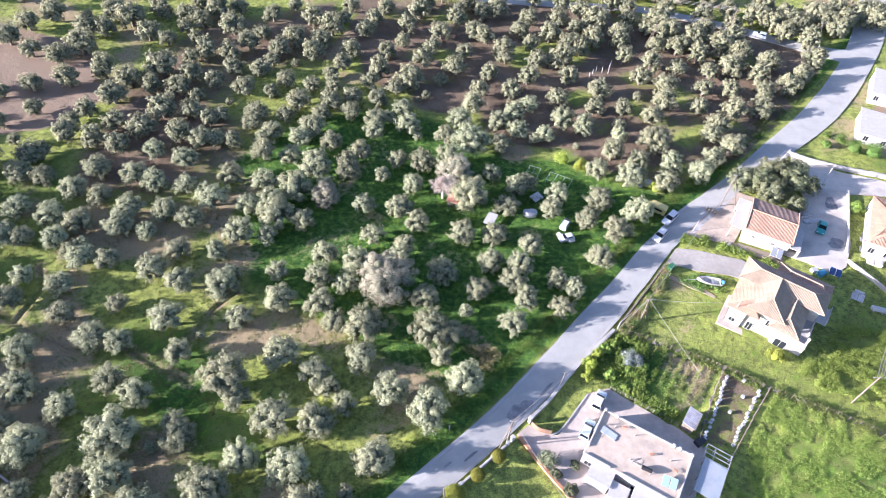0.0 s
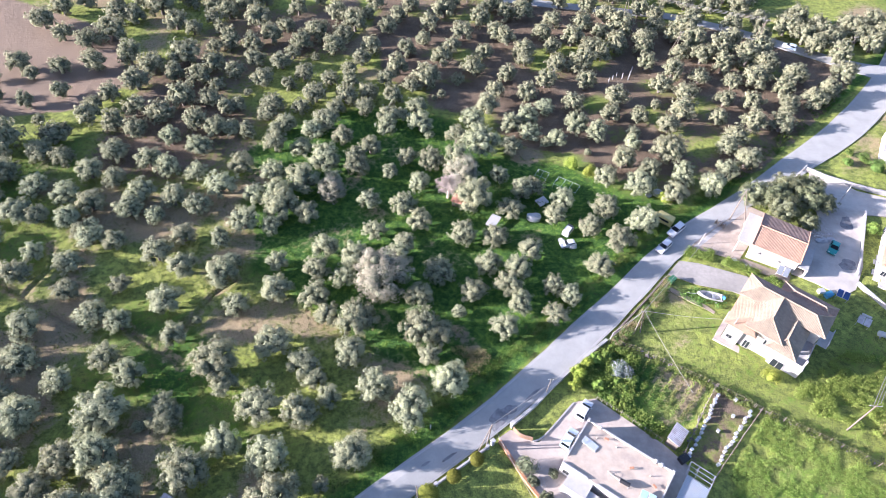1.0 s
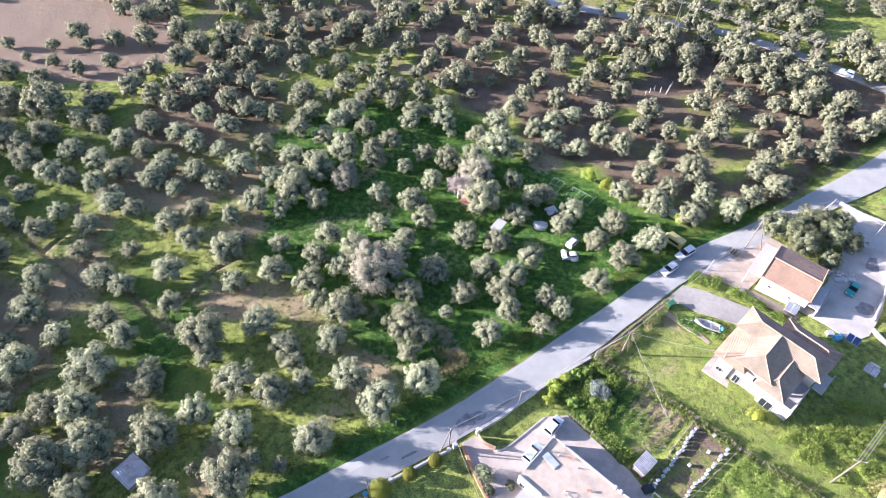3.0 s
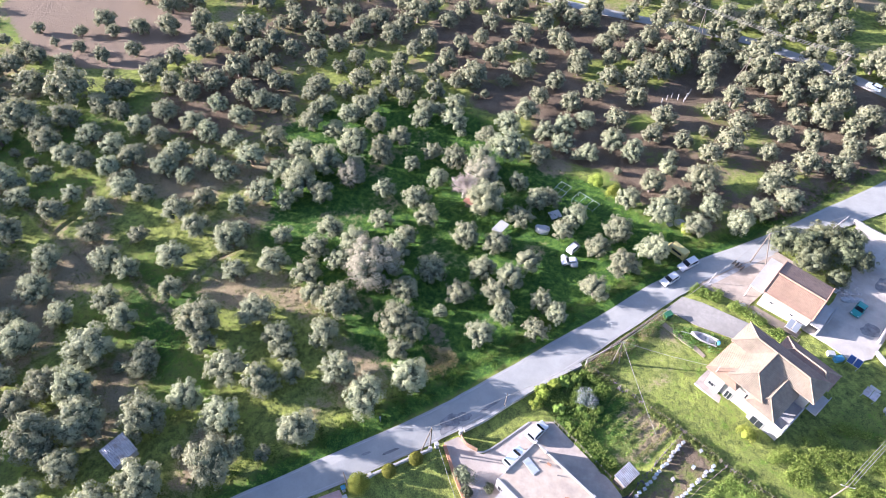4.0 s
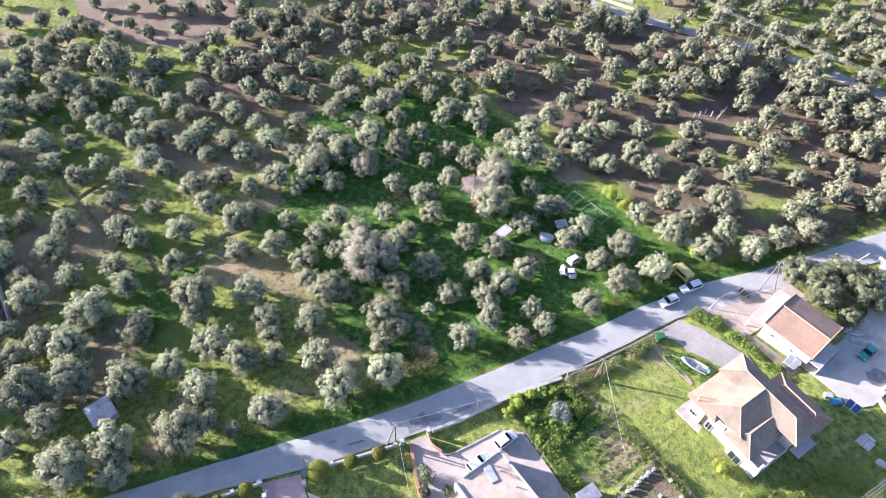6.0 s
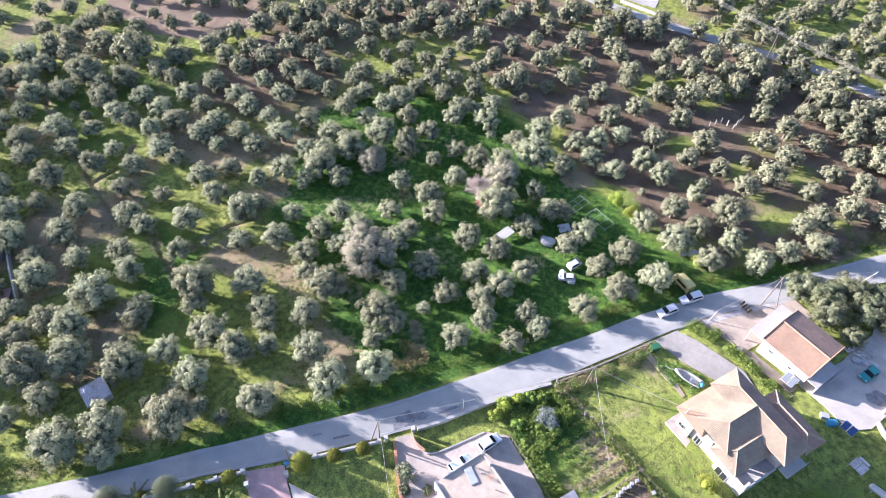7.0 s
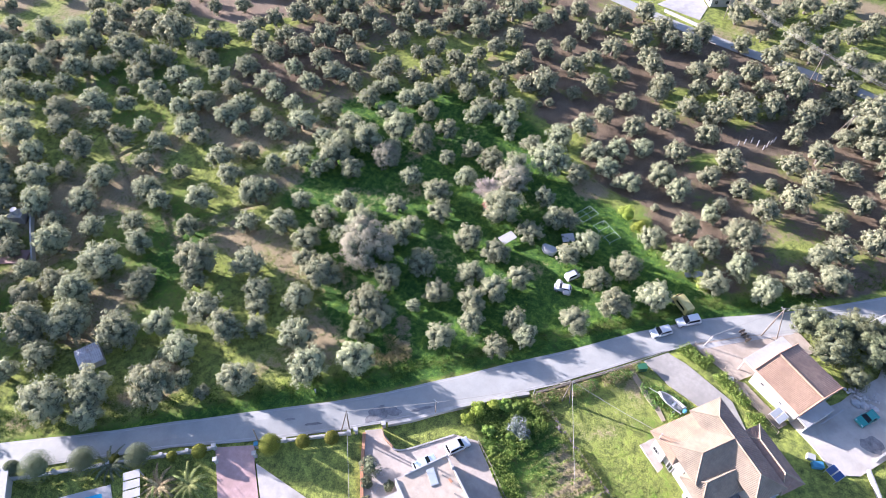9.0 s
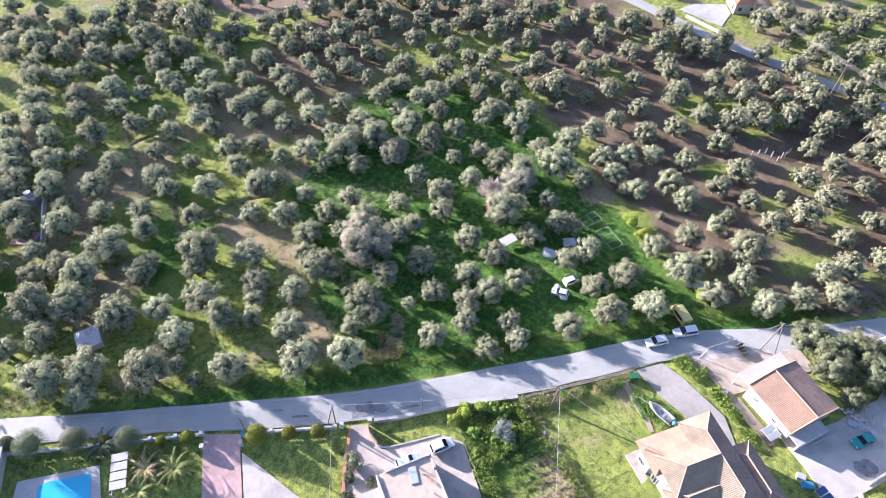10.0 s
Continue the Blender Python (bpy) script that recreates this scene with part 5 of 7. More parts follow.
def simple_house(name, label, x, y, z, ux, uy, L, D, H, rise, wall, tiles, flat=False):
    h = thing(name, label, "house", m=local(x, y, z, ux, uy))
    bm = bmesh.new()
    block_walls(bm, 0.3, L - 0.3, 0.3, D - 0.3, -1.0, H)
    part("wall", bm, wall, h)
    if flat:
        bm = bmesh.new()
        box(bm, L / 2, D / 2, H, L, D, 0.25, bev=0.03)
        part("flat_roof", bm, wall, h)
    else:
        roof_part(h, hip_planes(0, L, 0, D, H, H + rise, "u"), [tiles])
    n = max(2, int(L / 3))
    for k in range(n):
        window(h, ((k + 0.5) * L / n, 0.24, 1.0), 0, 1.0, 1.2)
    for k in range(max(1, int(D / 4))):
        window(h, (0.24, (k + 0.5) * D / max(1, int(D / 4)), 1.0), -90, 1.0, 1.2)
    return h


simple_house("orange_roof_house", "white house with an orange tile roof beside the lane", 91.3, 86.6, 0.3, 0.889, -0.458, 12, 15.6, 3.7, 1.7, white_paint, tile_orange)
simple_house("red_roof_house", "white house with a red tile roof behind the grove", 19.0, 218.4, terrain(20, 222), 0.79, 0.61, 11, 8, 3.4, 1.8, white_paint, terracotta)
simple_house("roadside_house", "white flat-roofed house above the road bend", 116.7, 140.7, terrain(120, 141) + 0.2, 0.88, -0.47, 10, 13, 2.9, 0, white_paint, tile_orange, True)
simple_house("roadside_store", "low white flat-roofed store by the road bend", 105.9, 123.6, terrain(108, 124) + 0.2, 0.90, -0.44, 8, 11.5, 2.6, 0, white_paint, tile_orange, True)


def terrace_steps():
    """White stepped terraces on the slope beside the lane."""
    s = thing("white_terraces", "white stepped terraces climbing beside the lane", "terrace", m=local(89.6, 84.6, 0.2, 0.42, 0.90))
    for k in range(7):
        for j in range(3):
            bm = bmesh.new()
            box(bm, 0.8 + k * 1.55, -1.3 - j * 1.5 - (k % 2) * 0.4, -0.8, 1.4, 1.35, 0.9 + j * 0.45 + (k % 3) * 0.12, bev=0.03)
            part("block", bm, white_paint, s)


terrace_steps()

# ---- plants beside the olives ----
def shrub_mesh(seed, r, tall, per, leaf, mt, clumps=14, name="foliage"):
    rng = np.random.default_rng(seed)
    C, R = [], []
    for k in range(clumps):
        d = rng.normal(size=3)
        d /= np.linalg.norm(d)
        d[2] = abs(d[2])
        C.append(np.array([d[0] * r * 0.68, d[1] * r * 0.68, tall * 0.3 + d[2] * tall * 0.5]))
        R.append(r * rng.uniform(0.28, 0.45))
    V, F, _ = leaf_cloud(rng, C, R, per, leaf, 0.55)
    core_balls([np.array([0, 0, tall * 0.42])], [min(r, tall) * 0.55], V, F)
    me = bpy.data.meshes.new(name)
    me.from_pydata([tuple(v) for v in V], [], F)
    me.materials.append(mt)
    return me


def ball_mesh(seed, r, mt, per=6500, leaf=0.14):
    """A clipped round bush."""
    rng = np.random.default_rng(seed)
    V, F, _ = leaf_cloud(rng, [np.array([0, 0, r * 1.0])], [r], per, leaf, 0.6, 0.95)
    core_balls([np.array([0, 0, r])], [r * 0.66], V, F, 0.95)
    me = bpy.data.meshes.new("foliage")
    me.from_pydata([tuple(v) for v in V], [], F)
    me.materials.append(mt)
    return me


grey_leaf = leaf_mat("grey_green_leaf", (0.10, 0.12, 0.065), (0.155, 0.175, 0.10), (0.23, 0.245, 0.15))
clipped_grey = leaf_mat("clipped_grey_leaf", (0.085, 0.105, 0.06), (0.125, 0.15, 0.085), (0.18, 0.20, 0.12))
clipped_yellow = leaf_mat("clipped_yellow_leaf", (0.11, 0.125, 0.02), (0.17, 0.18, 0.03), (0.26, 0.255, 0.045))
dark_leaf = leaf_mat("dark_green_leaf", (0.035, 0.07, 0.02), (0.06, 0.10, 0.025), (0.10, 0.15, 0.04))
fresh_leaf = leaf_mat("fresh_green_leaf", (0.09, 0.15, 0.03), (0.16, 0.24, 0.045), (0.28, 0.35, 0.08))
bramble_leaf = leaf_mat("bramble_leaf", (0.13, 0.20, 0.035), (0.21, 0.30, 0.055), (0.33, 0.41, 0.10))
dry_leaf = leaf_mat("dry_leaf", (0.20, 0.16, 0.08), (0.30, 0.25, 0.13), (0.40, 0.34, 0.19))
flower_leaf = leaf_mat("white_blossom", (0.05, 0.08, 0.05), (0.12, 0.15, 0.13), (0.52, 0.53, 0.56))
mound_leaf = leaf_mat("dry_mound_growth", (0.14, 0.135, 0.055), (0.22, 0.205, 0.085), (0.34, 0.31, 0.14))
palm_leaf = leaf_mat("palm_leaf", (0.12, 0.15, 0.04), (0.19, 0.22, 0.07), (0.28, 0.30, 0.12))
grass_leaf = leaf_mat("grass_blades", (0.07, 0.095, 0.03), (0.125, 0.15, 0.04), (0.23, 0.24, 0.07), 0.3)
lush_leaf = leaf_mat("lush_blades", (0.032, 0.075, 0.012), (0.062, 0.130, 0.020), (0.17, 0.25, 0.04), 0.25)
SHRUBS = {}


def shrub(x, y, r, kind="shrub", label="green leafy shrub", tall=None, mt=None, group=""):
    """A bush; each size class is one mesh."""
    mt = mt or shrub_leaf
    key = (mt.name, round(r * 2) / 2, kind)
    tall = tall or r * 1.3
    if key not in SHRUBS:
        SHRUBS[key] = ball_mesh(len(SHRUBS), max(0.5, key[1]), mt) if kind == "round_bush" else shrub_mesh(len(SHRUBS) + 20, max(0.5, key[1]), max(0.5, key[1]) * 1.3, 110, 0.21, mt)
    k = r / max(0.5, key[1])
    m = Matrix.Translation((x, y, terrain(x, y) - 0.05)) @ Matrix.Rotation(x * 3.1 + y, 4, "Z") @ Matrix.Diagonal((k, k, k, 1))
    ob = new(kind, SHRUBS[key])
    ob.matrix_basis = m
    return tagged(ob, label, "bush", group)


# clipped bushes along the white garden wall
for x, y, r, big in ((-25.3, 10.0, 1.2, 1), (-21.2, 12.4, 2.5, 1), (-16.2, 17.0, 2.2, 1), (-13.3, 20.0, 0.8, 0), (-9.8, 22.4, 2.0, 1), (-6.0, 25.4, 0.8, 0), (-2.8, 28.4, 1.1, 0), (6.2, 35.4, 1.7, 0), (10.0, 38.9, 1.1, 0), (13.5, 42.0, 1.1, 0)):
    shrub(x, y, r, "round_bush", "clipped grey-green round bush by the white wall" if big else "clipped yellow-green round bush by the white wall", mt=clipped_grey if big else clipped_yellow, group="clipped bushes along the wall")
# citrus and yellow shrubs in the grove
for x, y, r in ((33.7, 117.5, 2.5), (37.2, 115.4, 2.3), (53.4, 106.6, 1.9), (30.9, 59.6, 1.6), (30.2, 57.2, 1.3), (32.6, 61.6, 1.2)):
    shrub(x, y, r, "citrus_shrub", "yellow-green citrus shrub in the grass", mt=lemon_leaf)
for x, y, r in ((25.8, 41.0, 0.9), (21.6, 41.6, 1.9), (24.6, 37.0, 1.2), (22.6, 39.4, 1.0)):
    shrub(x, y, r, "olive_shrub", "grey-green bush beside the paved drive", mt=grey_leaf)
shrub(38.4, 60.0, 2.3, "blossom_shrub", "shrub covered in white blossom in the garden", mt=flower_leaf)
shrub(64.2, 60.6, 1.7, "dry_shrub", "yellow-green shrub by the villa terrace", mt=lemon_leaf)
shrub(83.0, 50.5, 4.0, "bare_shrub", "wide dry pinkish shrub at the field's edge", mt=dry_leaf)
for x, y, r in ((104.0, 119.5, 2.6), (107.5, 117.5, 2.9), (102.5, 123.5, 1.8), (98.5, 122.0, 1.4), (100.2, 126.0, 1.3)):
    shrub(x, y, r, "bank_shrub", "green shrub on the bank by the road bend", mt=shrub_leaf)
shrub(95.8, 99.0, 1.8, "garden_shrub", "leafy green shrub above the lane wall", mt=fresh_leaf)


def leaf_bed(name, label, category, poly_or_pts, count, size, r, mt, seed, lift=0.1, tall=0.5):
    """Many plants nobody could count: leaf sprays standing on the land inside poly."""
    rng = np.random.default_rng(seed)
    poly = poly_or_pts
    xs, ys = np.array([p[0] for p in poly]), np.array([p[1] for p in poly])
    pts = np.empty((0, 2))
    while len(pts) < count:
        c = np.stack([rng.uniform(xs.min(), xs.max(), count * 2), rng.uniform(ys.min(), ys.max(), count * 2)], -1)
        keep = soft_in(c[:, 0], c[:, 1], poly, 0.6) > 0.35
        w = np.array([noise.noise((x * 0.35, y * 0.35, seed)) for x, y in c])
        pts = np.concatenate([pts, c[keep & (w > -0.12)]])
    pts = pts[:count]
    V, F = [], []
    for x, y in pts:
        z = terrain(x, y) + lift + tall * rng.uniform(0, 1)
        v, f, _ = leaf_cloud(rng, [np.array([x, y, z])], [r * rng.uniform(0.5, 1.2)], 7, size, 0.5)
        o = len(V)
        V += v
        F += [[o + k for k in q] for q in f]
    me = bpy.data.meshes.new(name)
    me.from_pydata([tuple(v) for v in V], [], F)
    me.materials.append(mt)
    return tagged(new(name, me), label, category, kind="stuff")


leaf_bed("garden_plants", "dense green garden plants behind the fence", "garden plants", [(30.5, 59.0), (34, 64.8), (38, 66), (42, 63.5), (41, 58.6), (39.5, 54.5), (45, 50.6), (42.9, 48.4), (33.4, 55.6)], 1300, 0.27, 0.38, fresh_leaf, 3, 0.0, 0.7)
leaf_bed("garden_weeds", "tangled dark green weeds in the garden", "weeds", [(30.5, 59.0), (34, 64.8), (38, 66), (43, 63.6), (40, 57), (38, 52.6), (33.4, 55.6)], 500, 0.26, 0.35, shrub_leaf, 4, 0.0, 0.35)
leaf_bed("hedge_growth", "tall bright weeds between drive and workshop yard", "hedge", [(54.6, 89.6), (56.3, 92.0), (58.0, 92.6), (64.6, 88.6), (74.0, 82.6), (71.4, 81.2), (66.4, 85.4), (60, 88.3)], 1100, 0.27, 0.42, fresh_leaf, 5, 0.0, 0.7)
leaf_bed("field_weeds", "tall green weeds in the lower field", "weeds", [(62, 53.5), (80, 44.6), (96, 34), (90, 20), (54, 24), (50.5, 38)], 15000, 0.15, 0.30, bramble_leaf, 6, -0.05, 0.22)
leaf_bed("bushy_growth", "thick bramble growth on the meadow below the villa", "bushes", [(67.5, 58.0), (71.0, 61.0), (75, 64), (80, 67.5), (92, 66), (100, 52), (86, 48.5), (76, 53), (70, 54.6)], 4600, 0.24, 0.5, bramble_leaf, 7, 0.0, 0.9)
leaf_bed("boat_weeds", "weeds round the boat and beside the drive", "weeds", [(51.2, 81.6), (56, 81.2), (61, 79.6), (60.4, 76.4), (56.6, 75.4), (52.6, 78)], 300, 0.3, 0.35, shrub_leaf, 8, 0.0, 0.4)
leaf_bed("pool_garden_plants", "low green plants round the pool lawn", "garden plants", [(-24, 8.6), (-8.5, 22), (-3.0, 26.8), (2.5, 27.0), (-3, 20), (-8, 20.5), (-19.5, 8.4)], 260, 0.28, 0.35, shrub_leaf, 9, 0.0, 0.3)
VERGE = [(-60, -8), (-31.8, 13.4), (-20.8, 22.6), (-10.3, 32), (0, 41.2), (10.7, 50.7), (17, 57.4), (25, 66.2), (32, 74.2), (39, 82.2), (45, 89.5), (50, 95), (56.6, 101.6), (69.5, 112), (83, 125), (98, 140), (112, 157), (108, 158), (94, 141), (66, 114), (50, 100), (38, 86), (24, 70), (10, 55), (-12, 36), (-34, 17), (-62, -5)]
leaf_bed("verge_weeds", "thick green weeds along the grove's road verge", "weeds", VERGE, 3600, 0.24, 0.38, lush_leaf, 10, 0.0, 0.45)
leaf_bed("fence_growth", "dry brown and olive growth along the garden fence", "brush", [(37.4, 67.4), (42.6, 66.0), (48.0, 63.1), (56.4, 58.4), (60.8, 56.0), (72, 50.6), (82, 45.4), (81.5, 43.6), (71.4, 48.9), (60.2, 54.2), (55.8, 56.8), (47.4, 61.5), (42.2, 64.4), (37.6, 66.0)], 1500, 0.24, 0.32, grass_leaf, 13, 0.0, 0.5)
leaf_bed("roadside_brush", "dry brown and green brush along the road fence", "brush", [(37.2, 66.8), (42.4, 72.2), (47.2, 78.6), (50.0, 82.6), (50.9, 81.6), (48.4, 77.4), (43.6, 71.2), (38.6, 65.8)], 620, 0.22, 0.45, dry_leaf, 14, 0.0, 1.0)
leaf_bed("roadside_bramble", "dark bramble leaves tangled through the road fence", "brush", [(37.2, 66.8), (42.4, 72.2), (47.2, 78.6), (50.0, 82.6), (50.9, 81.6), (48.4, 77.4), (43.6, 71.2), (38.6, 65.8)], 520, 0.22, 0.5, shrub_leaf, 15, 0.0, 1.1)
leaf_bed("mound_growth", "dry brush on a low mound by the verge", "brush", [(5.5, 60), (9.0, 64), (15.5, 63.4), (16.2, 59.5), (11, 57.2)], 520, 0.22, 0.4, mound_leaf, 11, 0.0, 0.7)
leaf_bed("tin_brush", "dark brush round the tin shed and old vehicles", "brush", [(2, 100), (6, 110), (14, 114), (22, 108), (30, 102), (24, 98), (12, 98)], 420, 0.32, 0.6, dark_leaf, 12, 0.2, 1.5)


def tufts(name, label, count, box_, mt, seed, size, cond):
    """Grass tufts scattered over the land."""
    rng = np.random.default_rng(seed)
    x = rng.uniform(box_[0], box_[1], count)
    y = rng.uniform(box_[2], box_[3], count)
    keep = cond(x, y)
    x, y = x[keep], y[keep]
    w = np.array([noise.noise((a * 0.2, b * 0.2, seed)) + 0.6 * noise.noise((a * 0.7, b * 0.7, seed + 3)) for a, b in zip(x, y)])
    x, y = x[w > -0.05], y[w > -0.05]
    V, F = [], []
    for a, b in zip(x, y):
        z = terrain(a, b) + bump_xy(a, b) - 0.1
        s = size * rng.uniform(0.6, 1.5)
        for k in range(3):
            t = rng.uniform(0, 6.28)
            dx, dy = math.cos(t), math.sin(t)
            px, py = a + rng.uniform(-0.3, 0.3), b + rng.uniform(-0.3, 0.3)
            lean = rng.uniform(0.2, 0.9)
            o = len(V)
            V.extend(((px - dy * s * 0.4, py + dx * s * 0.4, z), (px + dy * s * 0.4, py - dx * s * 0.4, z), (px + dy * s * 0.25 + dx * s * lean, py - dx * s * 0.25 + dy * s * lean, z + s * 0.6), (px - dy * s * 0.25 + dx * s * lean, py + dx * s * 0.25 + dy * s * lean, z + s * 0.6)))
            F.append((o, o + 1, o + 2, o + 3))
    me = bpy.data.meshes.new(name)
    me.from_pydata(V, [], F)
    me.materials.append(mt)
    return tagged(new(name, me), label, "grass", kind="stuff")


LUSH_L, MEADOW_L, SOIL_L = LUSH, MEADOW, EAST_SOIL
tufts("grass_lush", "lush green grass tufts under the trees", 16000, (-50, 60, 54, 140), lush_leaf, 21, 0.2, lambda x, y: soft_in(x, y, LUSH_L, 3) > 0.5)
tufts("grass_olive", "short olive-green grass tufts in the grove", 26000, (-120, 20, 15, 125), grass_leaf, 22, 0.2, lambda x, y: (-0.72 * x + 0.69 * y - 25.4 > 5) & (soft_in(x, y, LUSH_L, 3) < 0.5))
tufts("grass_meadow", "yellow-green meadow grass round the villa", 9000, (34, 110, 40, 86), grass_leaf, 23, 0.13, lambda x, y: (soft_in(x, y, MEADOW_L, 2) > 0.5) & ~((np.abs((x - 64.7) * 0.829 - (y - 71.0) * 0.559) < 8.5) & (np.abs((x - 64.7) * 0.559 + (y - 71.0) * 0.829) < 8)))


def vegetable_rows():
    rng = np.random.default_rng(31)
    for k in range(7):
        V, F = [], []
        a, b = Vector((39.6 + k * 1.3, 56.6 - k * 0.85)), Vector((44.0 + k * 1.45, 63.3 - k * 0.75))
        for j in range(30):
            p = a.lerp(b, j / 29) + Vector((rng.uniform(-0.25, 0.25), rng.uniform(-0.25, 0.25)))
            if rng.random() < 0.18:
                continue
            v, f, _ = leaf_cloud(rng, [np.array([p.x, p.y, terrain(p.x, p.y) + 0.15])], [rng.uniform(0.2, 0.45)], 16, 0.24, 0.5)
            o = len(V)
            V += v
            F += [[o + q for q in g] for g in f]
        me = bpy.data.meshes.new("vegetable_row")
        me.from_pydata([tuple(v) for v in V], [], F)
        me.materials.append(fresh_leaf if k % 2 else grass_leaf)
        tagged(new("vegetable_row", me), "row of green vegetables in the garden", "vegetable row", "vegetable rows in the garden", "stuff")


vegetable_rows()
garden_rng = random.Random(17)
for k in range(26):
    x, y = garden_rng.uniform(31, 41), garden_rng.uniform(53, 66)
    if soft_in(np.array([x]), np.array([y]), [(30.8, 59.2), (34, 64.8), (38, 66), (42, 63.0), (40, 57.5), (39.5, 52.5), (34, 55.6)], 0.4)[0] > 0.5:
        shrub(x, y, garden_rng.uniform(0.6, 1.15), "garden_bush", "leafy bright green bush in the overgrown garden", mt=garden_rng.choice((fresh_leaf, fresh_leaf, bramble_leaf)), group="bushes of the overgrown garden")


# ---- clump of olives by the workshop, the tall pale tree, the dead tree ----
DARK = []
for i in range(3):
    crown, ends = olive_crown(300 + i, 22, 1.05, 1.05, 34, 8, 0.19, olive_leaf_dark)
    ob = thing("olive_tree", "dense dark olive tree in the clump by the workshop", "olive tree", "olive clump by the workshop")
    part("trunk", olive_trunk(300 + i, ends), bark, ob)
    part("crown", crown, olive_leaf_dark, ob)
    DARK.append([ob, False])
for i, (x, y, r) in enumerate(((72.5, 107.6, 3.6), (76.7, 106.6, 3.8), (81.0, 110.0, 4.0), (77.6, 102.9, 3.8), (83.8, 106.6, 3.9), (87.0, 105.6, 3.0), (82.3, 99.8, 2.4), (85.6, 110.6, 3.4))):
    k = r / 2.6
    plant(DARK[i % 3], Matrix.Translation((x, y, terrain(x, y))) @ Matrix.Rotation(i * 1.9, 4, "Z") @ Matrix.Diagonal((k, k, k * 0.86, 1)))


def tall_tree(x, y, r, h, label, seed):
    t = thing("tall_tree", label, "tree", m=Matrix.Translation((x, y, terrain(x, y) - 0.1)) @ Matrix.Diagonal((r / 2.5, r / 2.5, h / 5.6, 1)))
    crown, ends = olive_crown(seed, 34, 0.95, 1.3, 60, 9, 0.115, pale_leaf)
    part("crown", crown, pale_leaf, t)
    part("trunk", olive_trunk(seed, ends), bark, t)


pale_leaf = leaf_mat("pale_grey_leaf", (0.34, 0.335, 0.235), (0.42, 0.405, 0.295), (0.50, 0.475, 0.355), 0.35)
tall_tree(-6.6, 77.6, 5.7, 11.5, "tall pale grey-green tree rising above the olives", 71)
tall_tree(7.6, 112.8, 4.2, 8.0, "tall pale tree beside the tin-roofed shed", 72)
tall_tree(-22.0, 104.0, 3.4, 6.5, "broad pale green tree in the lush grove", 73)


def dead_tree(x, y):
    t = thing("bare_tree", "leafless pinkish-grey tree with spreading twigs", "tree", m=Matrix.Translation((x, y, terrain(x, y))) @ Matrix.Scale(1.45, 4))
    rng = random.Random(4)
    bm = bmesh.new()
    rod(bm, (0, 0, -0.4), (0.1, 0.1, 2.0), 0.25, 0.18, 8)
    part("trunk", bm, dead_wood, t)
    for k in range(26):
        bm = bmesh.new()
        a = k * 2.399 + rng.uniform(-0.2, 0.2)
        up = rng.uniform(0.25, 1.6)
        d = Vector((math.cos(a), math.sin(a), up)).normalized()
        p0 = Vector((0.1, 0.1, 1.5 + 0.02 * k))
        p1 = p0 + d * rng.uniform(1.4, 2.2)
        rod(bm, p0, p1, 0.075, 0.035, 5)
        for j in range(16):
            q = p0.lerp(p1, 0.3 + 0.7 * j / 15)
            e = q + (d + Vector((rng.uniform(-1, 1), rng.uniform(-1, 1), rng.uniform(-0.4, 0.9))) * 0.9).normalized() * rng.uniform(0.5, 1.3)
            rod(bm, q, e, 0.026, 0.012, 3)
            for _ in range(3):
                f = q.lerp(e, rng.uniform(0.4, 1.0))
                g = f + Vector((rng.uniform(-1, 1), rng.uniform(-1, 1), rng.uniform(-0.5, 0.8))).normalized() * rng.uniform(0.25, 0.6)
                rod(bm, f, g, 0.016, 0.010, 3)
        part("branch", bm, dead_wood, t)


dead_tree(4.6, 105.8)


def palm(x, y, h, label, seed, mt):
    t = thing("palm", label, "palm", "palms by the pool", m=Matrix.Translation((x, y, terrain(x, y))))
    bm = bmesh.new()
    for k in range(6):
        rod(bm, (0, 0, k * h / 6 - 0.1), (0, 0, (k + 1) * h / 6), 0.26 - 0.01 * k, 0.22 - 0.01 * k, 10)
    part("trunk", bm, bark, t)
    rng = random.Random(seed)
    for k in range(22):
        a = k * 2.399
        up = 1.25 - 0.06 * k
        L = rng.uniform(2.7, 3.5)
        bm = bmesh.new()
        pts = []
        for j in range(9):
            s = j / 8
            pts.append(Vector((math.cos(a) * L * s, math.sin(a) * L * s, h + up * L * s * 0.9 - 1.5 * s * s * L * 0.55)))
        for j in range(8):
            d = (pts[j + 1] - pts[j]).normalized()
            sd = d.cross(Vector((0, 0, 1))).normalized()
            for q in range(4):
                b0 = pts[j].lerp(pts[j + 1], q / 4)
                ln = 0.5 * (1 - 0.6 * (j / 8)) + 0.12
                for sg in (-1, 1):
                    tip = b0 + sd * sg * ln * 0.62 + d * 0.8 * ln - Vector((0, 0, 0.05))
                    vs = [bm.verts.new(b0), bm.verts.new(b0 + d * 0.12), bm.verts.new(tip)]
                    bm.faces.new(vs)
        part("frond", bm, mt, t)


palm(0.2, 23.8, 1.8, "green date palm with arching fronds by the pool", 1, palm_leaf)
palm(-3.6, 21.0, 1.6, "palm with brown withered fronds by the pool", 2, dry_leaf)
palm(-1.6, 18.3, 1.5, "low green palm beside the pool lawn", 3, palm_leaf)
palm(-13.0, 19.2, 0.8, "small bare grey palm by the white wall", 4, grey_leaf)


